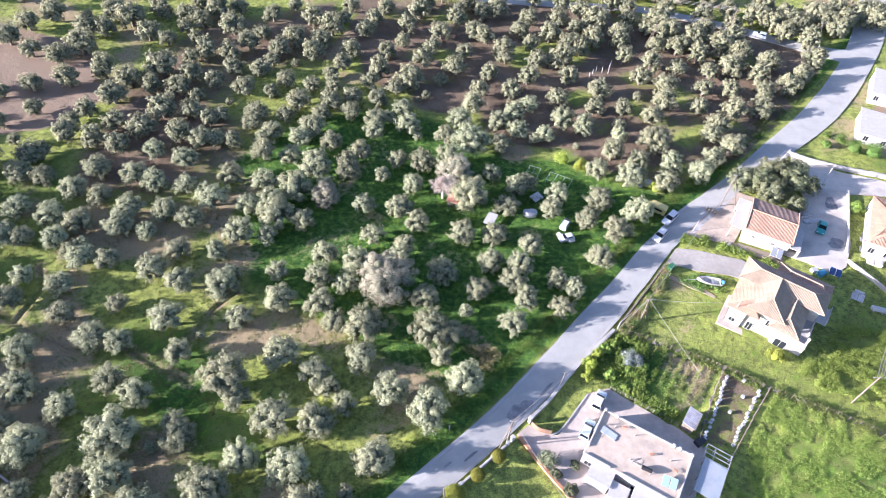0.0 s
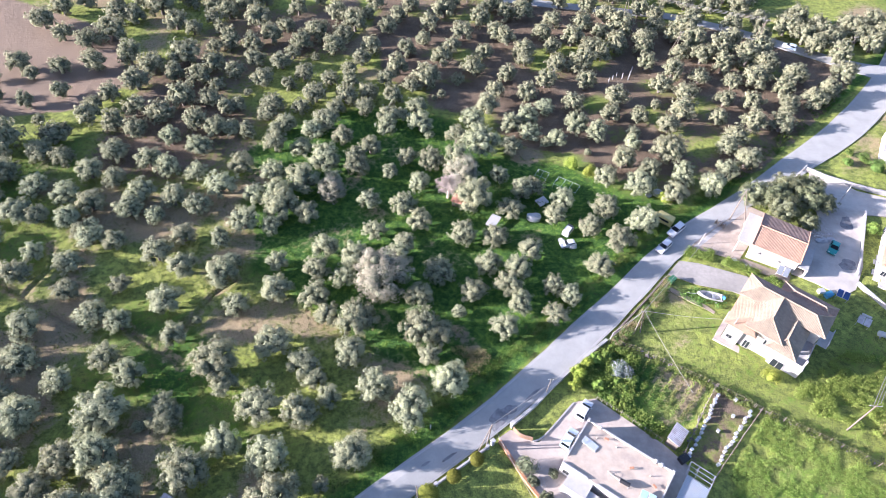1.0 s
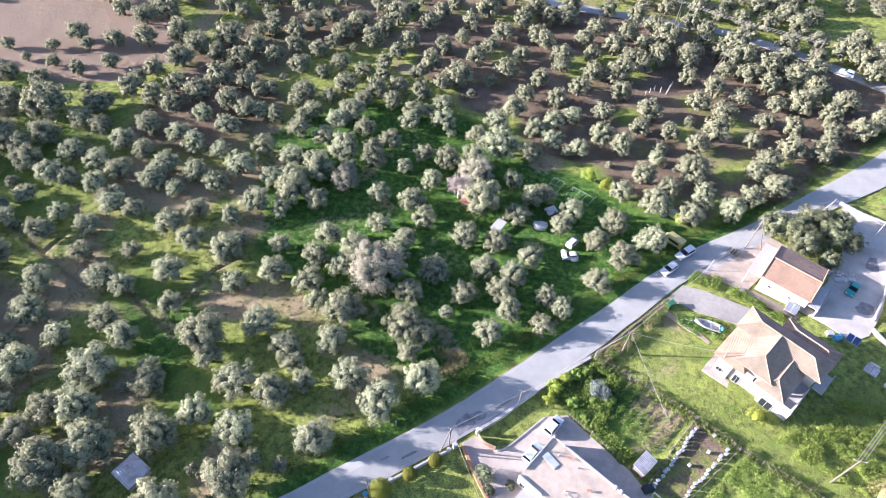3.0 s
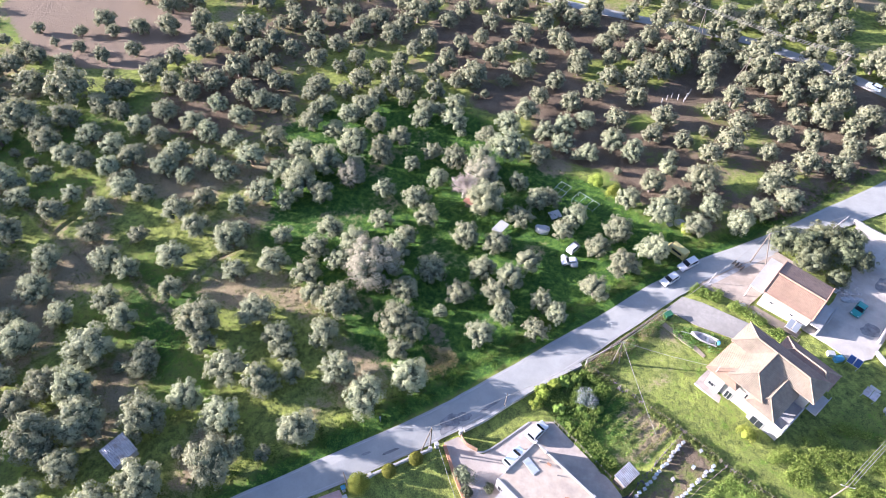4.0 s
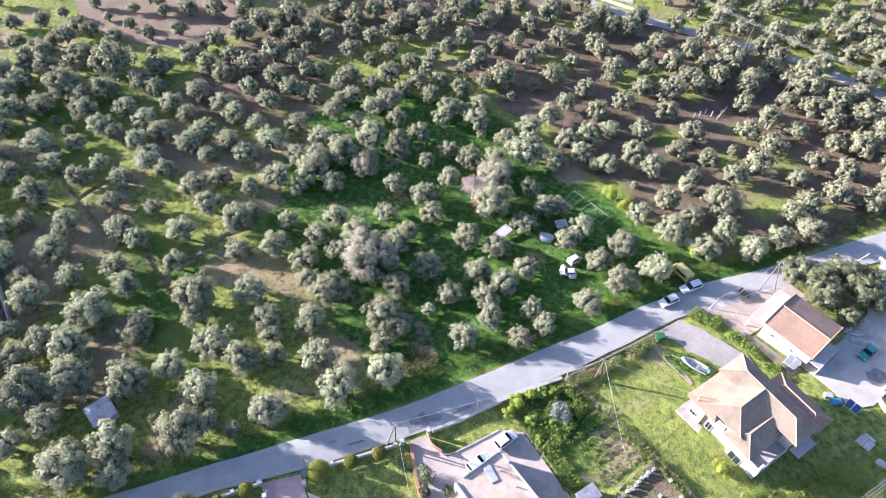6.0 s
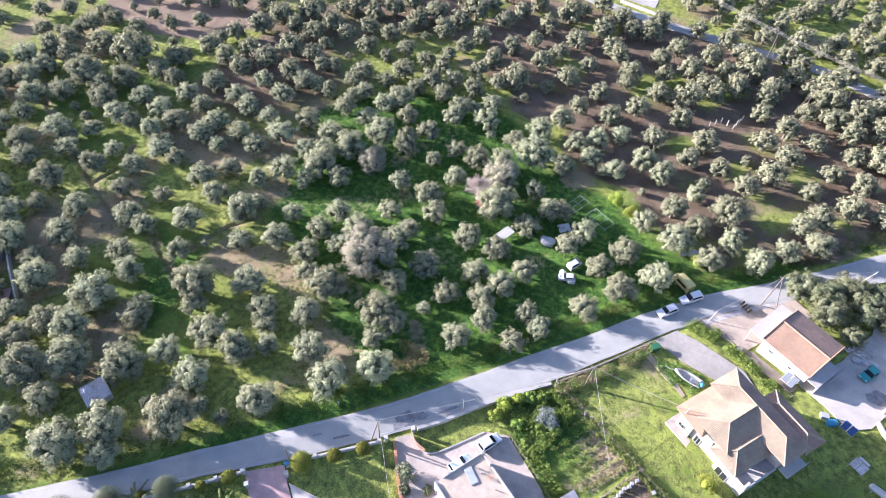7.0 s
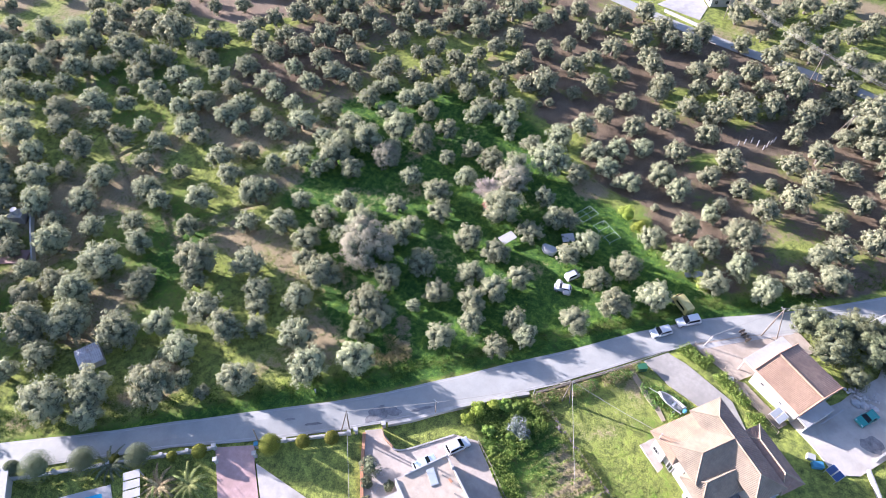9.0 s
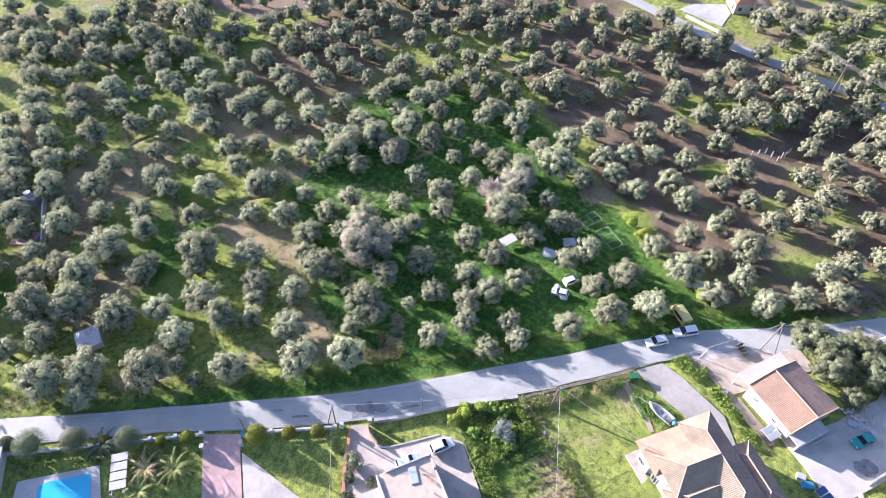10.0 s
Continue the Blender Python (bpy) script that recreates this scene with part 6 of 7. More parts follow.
# ---- poles and wires ----
def pole(x, y, h, label, lean=(0, 0), strut=None, arm=0.0, r=0.13, mt=None, arm_dir=0.0):
    z = terrain(x, y)
    t = thing("utility_pole", label, "utility pole", m=Matrix.Translation((x, y, z)))
    bm = bmesh.new()
    top = Vector((lean[0], lean[1], h))
    rod(bm, (0, 0, -0.5), top, r, r * 0.7, 9)
    part("post", bm, mt or wood_grey, t)
    if strut:
        bm = bmesh.new()
        rod(bm, (strut[0], strut[1], -0.5), top * 0.96, r * 0.9, r * 0.65, 8)
        part("strut", bm, mt or wood_grey, t)
    if arm:
        ax, ay = math.cos(arm_dir) * arm, math.sin(arm_dir) * arm
        bm = bmesh.new()
        rod(bm, top + Vector((-ax, -ay, -0.3)), top + Vector((ax, ay, -0.3)), 0.05, n=6)
        a = part("crossarm", bm, metal_grey, t)
        for k in (-0.9, 0, 0.9):
            bm = bmesh.new()
            rod(bm, top + Vector((ax * k, ay * k, -0.3)), top + Vector((ax * k, ay * k, 0.0)), 0.06, 0.04, 6)
            part("insulator", bm, white_plastic, a)
    return Vector((x, y, z)) + top


tA = pole(41.9, 69.0, 6.2, "grey wooden pole with a strut on the lawn", (0.4, 1.0), (1.3, 0.4), 0.5)
tC = pole(15.0, 44.7, 8.0, "wooden pole with a strut by the yard gate", (0.2, 0.2), (-1.3, -0.9), 0.5)
tB = pole(66.6, 101.2, 9.0, "tall wooden pole propped by struts at the yard", (0.6, 0.6), (3.0, -2.2), 0.6)
tP = pole(4.9, 34.4, 6.4, "dark wooden pole beside the entrance gate", (-0.5, 0.5), None, 0.0)
tD = pole(25.1, 55.2, 5.2, "slim wooden pole at the roadside wall", (0.1, 0.1), None, 0.45, 0.09)
tE = pole(82.5, 111.6, 8.0, "slim pole rising from the olive clump", (0.4, 0.3), (-2.6, -0.6), 0.0, 0.08, metal_grey)
tF = pole(75.2, 52.2, 8.5, "wooden power pole with a crossarm in the field", (0.3, 0.2), None, 1.0, 0.15)
tG = pole(94.6, 77.5, 9.5, "brown wooden power pole beside the lane", (0.2, 0.2), None, 1.0, 0.15, wood_brown)
tH = pole(66.8, 172.1, 8.0, "grey pole with a stay among the far olives", (0.3, 0.3), (-2.4, -1.4), 0.5)
tI = pole(54.9, 195.0, 9.0, "wooden power pole by the back lane", (0, 0), (1.6, 0.6), 1.0)
tJ = pole(92.0, 178.5, 9.0, "wooden power pole by the lane junction", (0, 0), (-2.2, 0.6), 1.0)
tK = pole(25.0, 214.0, 9.0, "wooden power pole beyond the back lane", (0, 0), None, 1.0)
tL = pole(92.5, 108.6, 5.5, "white concrete lamp post on the lane corner", (0.3, 0.3), None, 0.0, 0.10, white_paint)
tM = pole(37.3, 67.1, 2.6, "short grey fence corner post by the road", (0.05, 0.2), None, 0.0, 0.09, white_paint)
tN = pole(58.4, 93.2, 3.2, "leaning white stake at the yard corner", (0.6, 0.5), None, 0.0, 0.08, white_paint)
tO = pole(114.0, 170.6, 8.0, "grey pole at the road junction", (0.4, 0.2), (2.0, -1.0), 0.6)


def wire(a, b, sag=0.8, r=0.034):
    bm = bmesh.new()
    a, b = Vector(a), Vector(b)
    n = 8
    pts = [a.lerp(b, k / n) - Vector((0, 0, sag * 4 * (k / n) * (1 - k / n))) for k in range(n + 1)]
    side = (b - a).cross(Vector((0, 0, 1))).normalized()
    up = side.cross(b - a).normalized()
    rings = [[bm.verts.new(p + side * r * math.cos(k * 1.2566) + up * r * math.sin(k * 1.2566)) for k in range(5)] for p in pts]
    for p, q in zip(rings[:-1], rings[1:]):
        for k in range(5):
            bm.faces.new((p[k], p[(k + 1) % 5], q[(k + 1) % 5], q[k]))
    bmesh.ops.recalc_face_normals(bm, faces=bm.faces[:])
    solo("overhead_wire", bm, cable, "thin overhead wire hung between poles", "wire", "overhead wires")


wire(tC, tA, 1.2)
wire(tA, tM, 0.1)
wire(tA, (60.0, 69.5, 5.2), 0.6)
wire(tA, (50.2, 56.6, 0.4), 0.3)
wire(tA, tB, 1.2)
wire(tC, (24.5, 33.0, -0.6), 0.4)
for k in (-0.8, 0.0, 0.8):
    wire(tF + Vector((k * 0.9, k * 0.4, 0)), tG + Vector((k * 0.9, k * 0.4, 0)), 1.5)
    wire(tI + Vector((0, k, 0)), tK + Vector((0, k, 0)), 0.8, 0.03)
    wire(tI + Vector((0, k, 0)), tJ + Vector((0, k, 0)), 0.8, 0.03)
wire(tE, tB, 0.5)


# ---- walls and fences ----
def wall_run(name, pts, h, t, mt, label, lift=-0.3, kind="structure", cap=None, category="wall"):
    w = thing(name, label, category, kind=kind)
    P = curve_pts([(*p, 0) for p in pts], 3)
    bm = bmesh.new()
    for a, b in zip(P[:-1], P[1:]):
        m = (a + b) / 2
        d = b - a
        box(bm, m.x, m.y, terrain(m.x, m.y) + lift, d.length + 0.04, t, h - lift, math.degrees(math.atan2(d.y, d.x)))
    part("wall", bm, mt, w)
    return w


wall_run("wall_road", [(19.6, 49.2), (23.0, 52.6), (26.6, 56.9), (31.4, 62.0), (36.6, 67.0)], 0.75, 0.55, concrete, "low pale concrete wall along the road")
wall_run("wall_verge", [(37.6, 67.9), (42.0, 73.2), (47.0, 79.4), (50.0, 83.4)], 0.45, 0.35, stone, "low stone wall under the road fence")
wall_run("wall_lane", [(88.4, 119.4), (91.5, 116.8), (94.6, 115.0), (99.5, 112.6), (106, 110.2), (114, 108)], 1.1, 0.4, concrete, "curved concrete wall along the lane")
wall_run("wall_terrace", [(96.4, 105.0), (93.4, 98.0), (90.4, 91.0), (88.2, 86.4)], 0.9, 0.3, white_paint, "low white wall beside the lane")
wall_run("wall_field", [(87.5, 84.0), (91.0, 78.5), (96, 70), (99, 62)], 0.9, 0.3, concrete, "grey boundary wall beside the villa lawn")
wall_run("wall_ruin", [(-78.5, 47.5), (-72, 43), (-64.2, 38.2)], 1.6, 0.3, white_paint, "long white wall among the olives")
wall_run("kerb_drive", [(17.2, 45.8), (21.2, 40.0), (25.6, 34.6)], 0.45, 0.5, terracotta, "terracotta planter edge along the yard")


def white_balustrade(a, b, n):
    """A low white wall with raised piers."""
    w = thing("garden_wall", "low white garden wall with square piers", "wall")
    a, b = Vector((*a, 0)), Vector((*b, 0))
    ang = math.degrees(math.atan2(b.y - a.y, b.x - a.x))
    for k in range(n):
        p = a.lerp(b, (k + 0.5) / n)
        L = (b - a).length / n
        z = terrain(p.x, p.y)
        bm = bmesh.new()
        box(bm, p.x, p.y, z - 0.3, L - 0.4, 0.22, 0.75, ang, bev=0.02)
        box(bm, p.x, p.y, z + 0.75, L - 0.4, 0.3, 0.12, ang, bev=0.02)
        for j in range(5):
            q = a.lerp(b, (k + 0.14 + j * 0.18) / n)
            rod(bm, (q.x, q.y, z + 0.42), (q.x, q.y, z + 0.78), 0.07, n=6)
        part("panel", bm, white_paint, w)
    for k in range(n + 1):
        p = a.lerp(b, k / n)
        z = terrain(p.x, p.y)
        bm = bmesh.new()
        box(bm, p.x, p.y, z - 0.3, 0.45, 0.45, 1.4, ang, bev=0.03)
        box(bm, p.x, p.y, z + 1.08, 0.58, 0.58, 0.12, ang, bev=0.03)
        part("pier", bm, white_paint, w)


white_balustrade((-28.5, 5.0), (-1.6, 30.2), 9)
white_balustrade((4.6, 35.2), (15.2, 44.4), 4)


def gate_pillar(x, y, label, blue=False):
    g = thing("gate_pillar", label, "gate pillar", m=Matrix.Translation((x, y, terrain(x, y))))
    bm = bmesh.new()
    box(bm, 0, 0, -0.3, 0.5, 0.5, 1.7, 42, bev=0.04)
    part("shaft", bm, white_paint, g)
    bm = bmesh.new()
    box(bm, 0, 0, 1.4, 0.72, 0.72, 0.16, 42, bev=0.05)
    part("cap", bm, blue_cloth if blue else white_paint, g)


gate_pillar(4.1, 34.3, "white gate pillar with a blue cap", True)
gate_pillar(4.9, 33.0, "white gate pillar by the entrance drive")
gate_pillar(-1.4, 30.3, "white gate pillar at the pink drive")
gate_pillar(0.4, 28.8, "white gate pillar beside the pool garden")
gate_pillar(19.2, 48.6, "white rendered gate pillar by the road")
gate_pillar(16.0, 45.2, "white gate pillar at the yard entrance")


def board_wall(pts, label):
    w = thing("board_wall", label, "wall")
    P = curve_pts([(*p, 0) for p in pts], 5)
    for a, b in zip(P[:-1], P[1:]):
        m = (a + b) / 2
        d = b - a
        bm = bmesh.new()
        box(bm, m.x, m.y, terrain(m.x, m.y) - 0.2, d.length * 0.96, 0.12, 1.5, math.degrees(math.atan2(d.y, d.x)), bev=0.01)
        part("board", bm, wood_brown, w)


board_wall([(19.4, 48.0), (20.6, 46.9), (22.6, 46.4)], "curved brown board wall at the yard gate")
wall_run("wall_strip", [(22.8, 46.3), (24.6, 47.4), (29.8, 53.8)], 0.25, 0.25, concrete, "low kerb round the lawn strip")


def post_fence(name, pts, gap, h, label, rails=2, mt=None, r=0.06):
    f = thing(name, label, "fence")
    mt = mt or wood_grey
    P = [Vector((*p, 0)) for p in pts]
    rng = random.Random(len(pts) * 7)
    tops = []
    for a, b in zip(P[:-1], P[1:]):
        n = max(1, round((b - a).length / gap))
        for k in range(n):
            tops.append(a.lerp(b, k / n))
    tops.append(P[-1])
    base = []
    for p in tops:
        z = terrain(p.x, p.y)
        hh = h * rng.uniform(0.85, 1.15)
        bm = bmesh.new()
        rod(bm, (p.x, p.y, z - 0.3), (p.x + rng.uniform(-0.1, 0.1), p.y + rng.uniform(-0.1, 0.1), z + hh), r, r * 0.8, 6)
        part("post", bm, mt, f)
        base.append(Vector((p.x, p.y, z)))
    for k in range(rails):
        hk = h * (0.4 + 0.5 * k / max(1, rails - 1))
        for a, b in zip(base[:-1], base[1:]):
            bm = bmesh.new()
            rod(bm, a + Vector((0, 0, hk)), b + Vector((0, 0, hk)), 0.02, 0.02, 4)
            part("rail", bm, wood_grey, f)


post_fence("road_fence", [(37.6, 67.7), (42.0, 73.0), (47.0, 79.2), (50.2, 83.3)], 1.1, 1.3, "weathered wire and post fence along the road", 4)
post_fence("garden_fence", [(37.6, 66.8), (42.5, 65.2), (47.7, 62.3), (52, 60), (56.2, 57.6), (60.4, 55.2)], 1.7, 1.2, "weathered post fence between garden and lawn", 2)
post_fence("field_fence", [(60.6, 55.0), (64.9, 52.9), (71.6, 49.8), (76.4, 47.4), (82, 44), (96, 36)], 2.1, 1.2, "old weathered post fence along the field", 2, wood_grey, 0.07)
post_fence("hive_fence", [(54.7, 58.6), (52.0, 54.4), (49.4, 49.8), (46.9, 45.3)], 1.4, 1.2, "wood and wire fence beside the beehives", 3)
post_fence("hive_yard_fence", [(61.4, 54.4), (57.2, 49.4), (53.0, 44.2), (48.6, 38.2)], 1.3, 1.4, "timber rail fence beside the beehives", 3)
post_fence("yard_fence", [(33.9, 54.9), (37.8, 52.4), (41.4, 49.8), (44.0, 47.9)], 1.0, 1.0, "dark metal rail fence along the paved yard", 3, metal_grey, 0.04)
post_fence("workshop_fence", [(57.0, 92.4), (60.6, 91.8), (64.4, 89.4), (68.0, 86.6), (74.0, 82.4)], 1.5, 1.1, "low wire fence along the workshop yard", 2)
post_fence("grove_racks", [(46.6, 157.0), (49.0, 160.0), (52.2, 158.7), (53.6, 163.0)], 1.6, 1.6, "pale concrete posts standing in the far grove", 0, concrete, 0.14)


def stone_line(pts, n, label, seed):
    rng = random.Random(seed)
    P = curve_pts([(*p, 0) for p in pts], 10)
    w = thing("stone_row", label, "stones")
    shared = []
    for k in range(5):
        bm = bmesh.new()
        lump(bm, 0, 0, 0, 0.3, 1, 0.8, 0.6, 0.5, k * 3.1, 1)
        shared.append(mesh_of("stone", bm))
        shared[-1].materials.append(stone)
    for i in range(n):
        p = P[rng.randrange(len(P))]
        x, y = p.x + rng.gauss(0, 0.25), p.y + rng.gauss(0, 0.25)
        ob = new("stone", shared[i % 5])
        ob.parent = w
        s = rng.uniform(0.3, 0.85)
        ob.matrix_basis = Matrix.Translation((x, y, terrain(x, y) + 0.05)) @ Matrix.Rotation(rng.uniform(0, 6), 4, "Z") @ Matrix.Scale(s, 4)


stone_line([(38.0, 67.6), (47.7, 62.5), (56.4, 57.6), (60.6, 55.0), (71.6, 49.8), (80, 45)], 150, "row of field stones under the garden fence", 3)
stone_line([(54.7, 58.8), (49.6, 50.0), (47.0, 45.2)], 40, "row of stones along the beehive yard", 4)


def rubble(x, y):
    w = thing("rubble_heap", "heap of grey rubble and scraps by the lane", "rubble", m=Matrix.Translation((x, y, terrain(x, y))))
    rng = random.Random(9)
    for i in range(70):
        bm = bmesh.new()
        s = rng.uniform(0.12, 0.5)
        a, d = rng.uniform(0, 6.28), abs(rng.gauss(0, 1.3))
        lump(bm, math.cos(a) * d * 1.5, math.sin(a) * d, 0.5 * math.exp(-d * d / 2) * rng.uniform(0.3, 1.2), s, 1, rng.uniform(0.6, 1), 0.6, 0.6, i * 1.3, 1)
        part("chunk", bm, rubble_mat, w)
    for k in range(3):
        bm = bmesh.new()
        lump(bm, -0.5 + k * 1.3, -1.4 + 0.3 * k, 0.3, 0.75, 1.2, 0.9, 0.5, 0.5, k * 5.0, 2)
        part("sack", bm, white_plastic, w)


rubble(84.2, 96.8)


# ---- vehicles ----
def profile_body(bm, L, W, prof):
    """A car body: a side outline swept across the width, narrowed towards the top."""
    n = len(prof)
    rows = []
    for s in (-1, -0.86, 0.86, 1):
        row = []
        for x, z, tuck in prof:
            w = W / 2 * (1 - tuck) * (1 if abs(s) < 0.9 else 1)
            inset = 0.0 if abs(s) < 0.9 else 0.05
            row.append(bm.verts.new((x, s * w, z - inset * (1 if z > 0.5 else -0.6))))
        rows.append(row)
    for a, b in zip(rows[:-1], rows[1:]):
        for i in range(n):
            j = (i + 1) % n
            bm.faces.new((a[i], a[j], b[j], b[i]))
    bm.faces.new(rows[0][::-1])
    bm.faces.new(rows[-1])
    bmesh.ops.recalc_face_normals(bm, faces=bm.faces[:])


def car(x, y, heading, paint, label, L=4.2, W=1.75, H=1.5, box_back=True, z=None, name="car"):
    c = thing(name, label, "car", m=Matrix.Translation((x, y, (terrain(x, y) if z is None else z) + 0.12)) @ Matrix.Rotation(radians(heading), 4, "Z"))
    h = L / 2
    bm = bmesh.new()
    profile_body(bm, L, W, [(-h, 0.35, 0.04), (-h + 0.05, 0.78, 0.03), (-h + 0.3, 0.92, 0.02), (h * 0.42, 0.92, 0.02), (h - 0.2, 0.74, 0.05), (h, 0.58, 0.08), (h - 0.02, 0.3, 0.06), (h - 0.3, 0.2, 0.03), (-h + 0.25, 0.2, 0.03)])
    body = part("body", bm, paint, c)
    back = -h + (0.12 if box_back else 0.75)
    bm = bmesh.new()
    profile_body(bm, L, W, [(back, 0.9, 0.06), (back + 0.28, H - 0.06, 0.2), (back + 0.6, H, 0.22), (h * 0.08, H - 0.02, 0.22), (h * 0.48, 0.9, 0.07)])
    cab = part("cabin", bm, paint, c)
    rear, top_b, top_f, foot = Vector((back, 0, 0.9)), Vector((back + 0.28, 0, H - 0.06)), Vector((h * 0.08, 0, H - 0.02)), Vector((h * 0.48, 0, 0.9))
    for name_, lo, hi, w0, w1 in (("windscreen", foot, top_f, 0.90, 0.72), ("rear_window", rear, top_b, 0.86, 0.70)):
        along = hi - lo
        out = Vector((along.z, 0, -along.x)).normalized() * 0.02
        if lo is rear:
            out = -out
        a, b = lo + along * 0.12 + out, lo + along * 0.9 + out
        bm = bmesh.new()
        vs = [bm.verts.new((p.x, sy * W / 2 * w, p.z)) for p, w in ((a, w0), (b, w1)) for sy in (-1, 1)]
        bm.faces.new((vs[0], vs[1], vs[3], vs[2]))
        bmesh.ops.solidify(bm, geom=bm.faces[:], thickness=0.015)
        part(name_, bm, glass_dark, cab)
    for sy in (-1, 1):
        for x0, x1, x2, x3 in ((back + 0.3, h * 0.0 - 0.15, h * 0.0 - 0.18, back + 0.45), (h * 0.0 - 0.07, h * 0.36, h * 0.06, h * 0.0 - 0.10)):
            bm = bmesh.new()
            vs = [bm.verts.new((x, sy * (W / 2 * w + 0.015), z)) for x, z, w in ((x0, 0.99, 0.915), (x1, 0.99, 0.915), (x2, H - 0.13, 0.79), (x3, H - 0.13, 0.79))]
            bm.faces.new(vs)
            bmesh.ops.solidify(bm, geom=bm.faces[:], thickness=0.015)
            part("side_window", bm, glass_dark, cab)
        bm = bmesh.new()
        box(bm, h - 0.12, sy * W * 0.34, 0.56, 0.16, 0.36, 0.14, bev=0.03)
        part("headlight", bm, lamp_glass, c)
        bm = bmesh.new()
        box(bm, h * 0.36, sy * (W * 0.5 + 0.06), 0.92, 0.1, 0.2, 0.13, bev=0.03)
        part("mirror", bm, paint, c)
        for wx in (-h * 0.62, h * 0.63):
            bm = bmesh.new()
            rod(bm, (wx, sy * (W / 2 - 0.2), 0.2), (wx, sy * (W / 2 + 0.01), 0.2), 0.32, n=16)
            w = part("wheel", bm, black_rubber, c)
            bm = bmesh.new()
            rod(bm, (wx, sy * (W / 2), 0.2), (wx, sy * (W / 2 + 0.03), 0.2), 0.19, n=12)
            part("rim", bm, metal_grey, w)
    return c


road_z = terrain(52, 94) + 0.1
car(50.9, 91.6, 230, car_white, "white hatchback parked at the road edge", 4.1, z=road_z)
car(54.3, 96.8, 226, car_white, "white estate car parked on the verge", 4.6, H=1.6, z=road_z - 0.1)
car(31.4, 52.3, 60, car_white, "white jeep-like car parked in the paved yard", 4.1, H=1.65, z=terrain(31, 52) + 0.1)
car(28.6, 47.0, 60, car_blue, "pale blue car parked beside the white house", 4.0, z=terrain(28, 47) + 0.1)
car(85.5, 93.0, 238, car_teal, "old teal car with its bonnet by the rubble", 4.0, box_back=False, z=terrain(85.5, 93.0) + 0.1)
car(31.0, 91.4, 200, car_white, "old white car half hidden under the olives", 3.4, 1.5, 1.3, z=terrain(31, 91.4))
car(101.5, 177.5, 150, car_blue, "pale car on the back lane", 4.1, z=terrain(101.5, 177.5) + 0.12)


def van(x, y, heading, paint, label, L=4.6, W=1.9, H=2.1):
    v = thing("van", label, "van", m=Matrix.Translation((x, y, terrain(x, y) + 0.15)) @ Matrix.Rotation(radians(heading), 4, "Z"))
    h = L / 2
    bm = bmesh.new()
    profile_body(bm, L, W, [(-h, 0.3, 0.02), (-h, H - 0.15, 0.07), (-h + 0.2, H, 0.1), (h - 0.9, H, 0.1), (h - 0.25, 1.1, 0.04), (h, 0.95, 0.05), (h, 0.3, 0.03)])
    b = part("body", bm, paint, v)
    bm = bmesh.new()
    box(bm, h - 0.56, 0, 1.15, 0.06, W * 0.82, 0.75, m=None)
    part("windscreen", bm, glass_dark, b)
    for sy in (-1, 1):
        bm = bmesh.new()
        box(bm, -0.3, sy * (W / 2 - 0.05), 1.1, L * 0.55, 0.05, 0.55)
        part("side_window", bm, glass_dark, b)
        for wx in (-h * 0.6, h * 0.6):
            bm = bmesh.new()
            rod(bm, (wx, sy * (W / 2 - 0.22), 0.2), (wx, sy * (W / 2 + 0.01), 0.2), 0.34, n=14)
            part("wheel", bm, black_rubber, v)
    return v


van(52.0, 99.9, 146, car_yellow, "faded yellow van parked under the olives", 4.4)
van(31.2, 95.2, 60, car_white, "old white van with a dark roof hatch in the grove", 2.9, 1.5, 1.6)


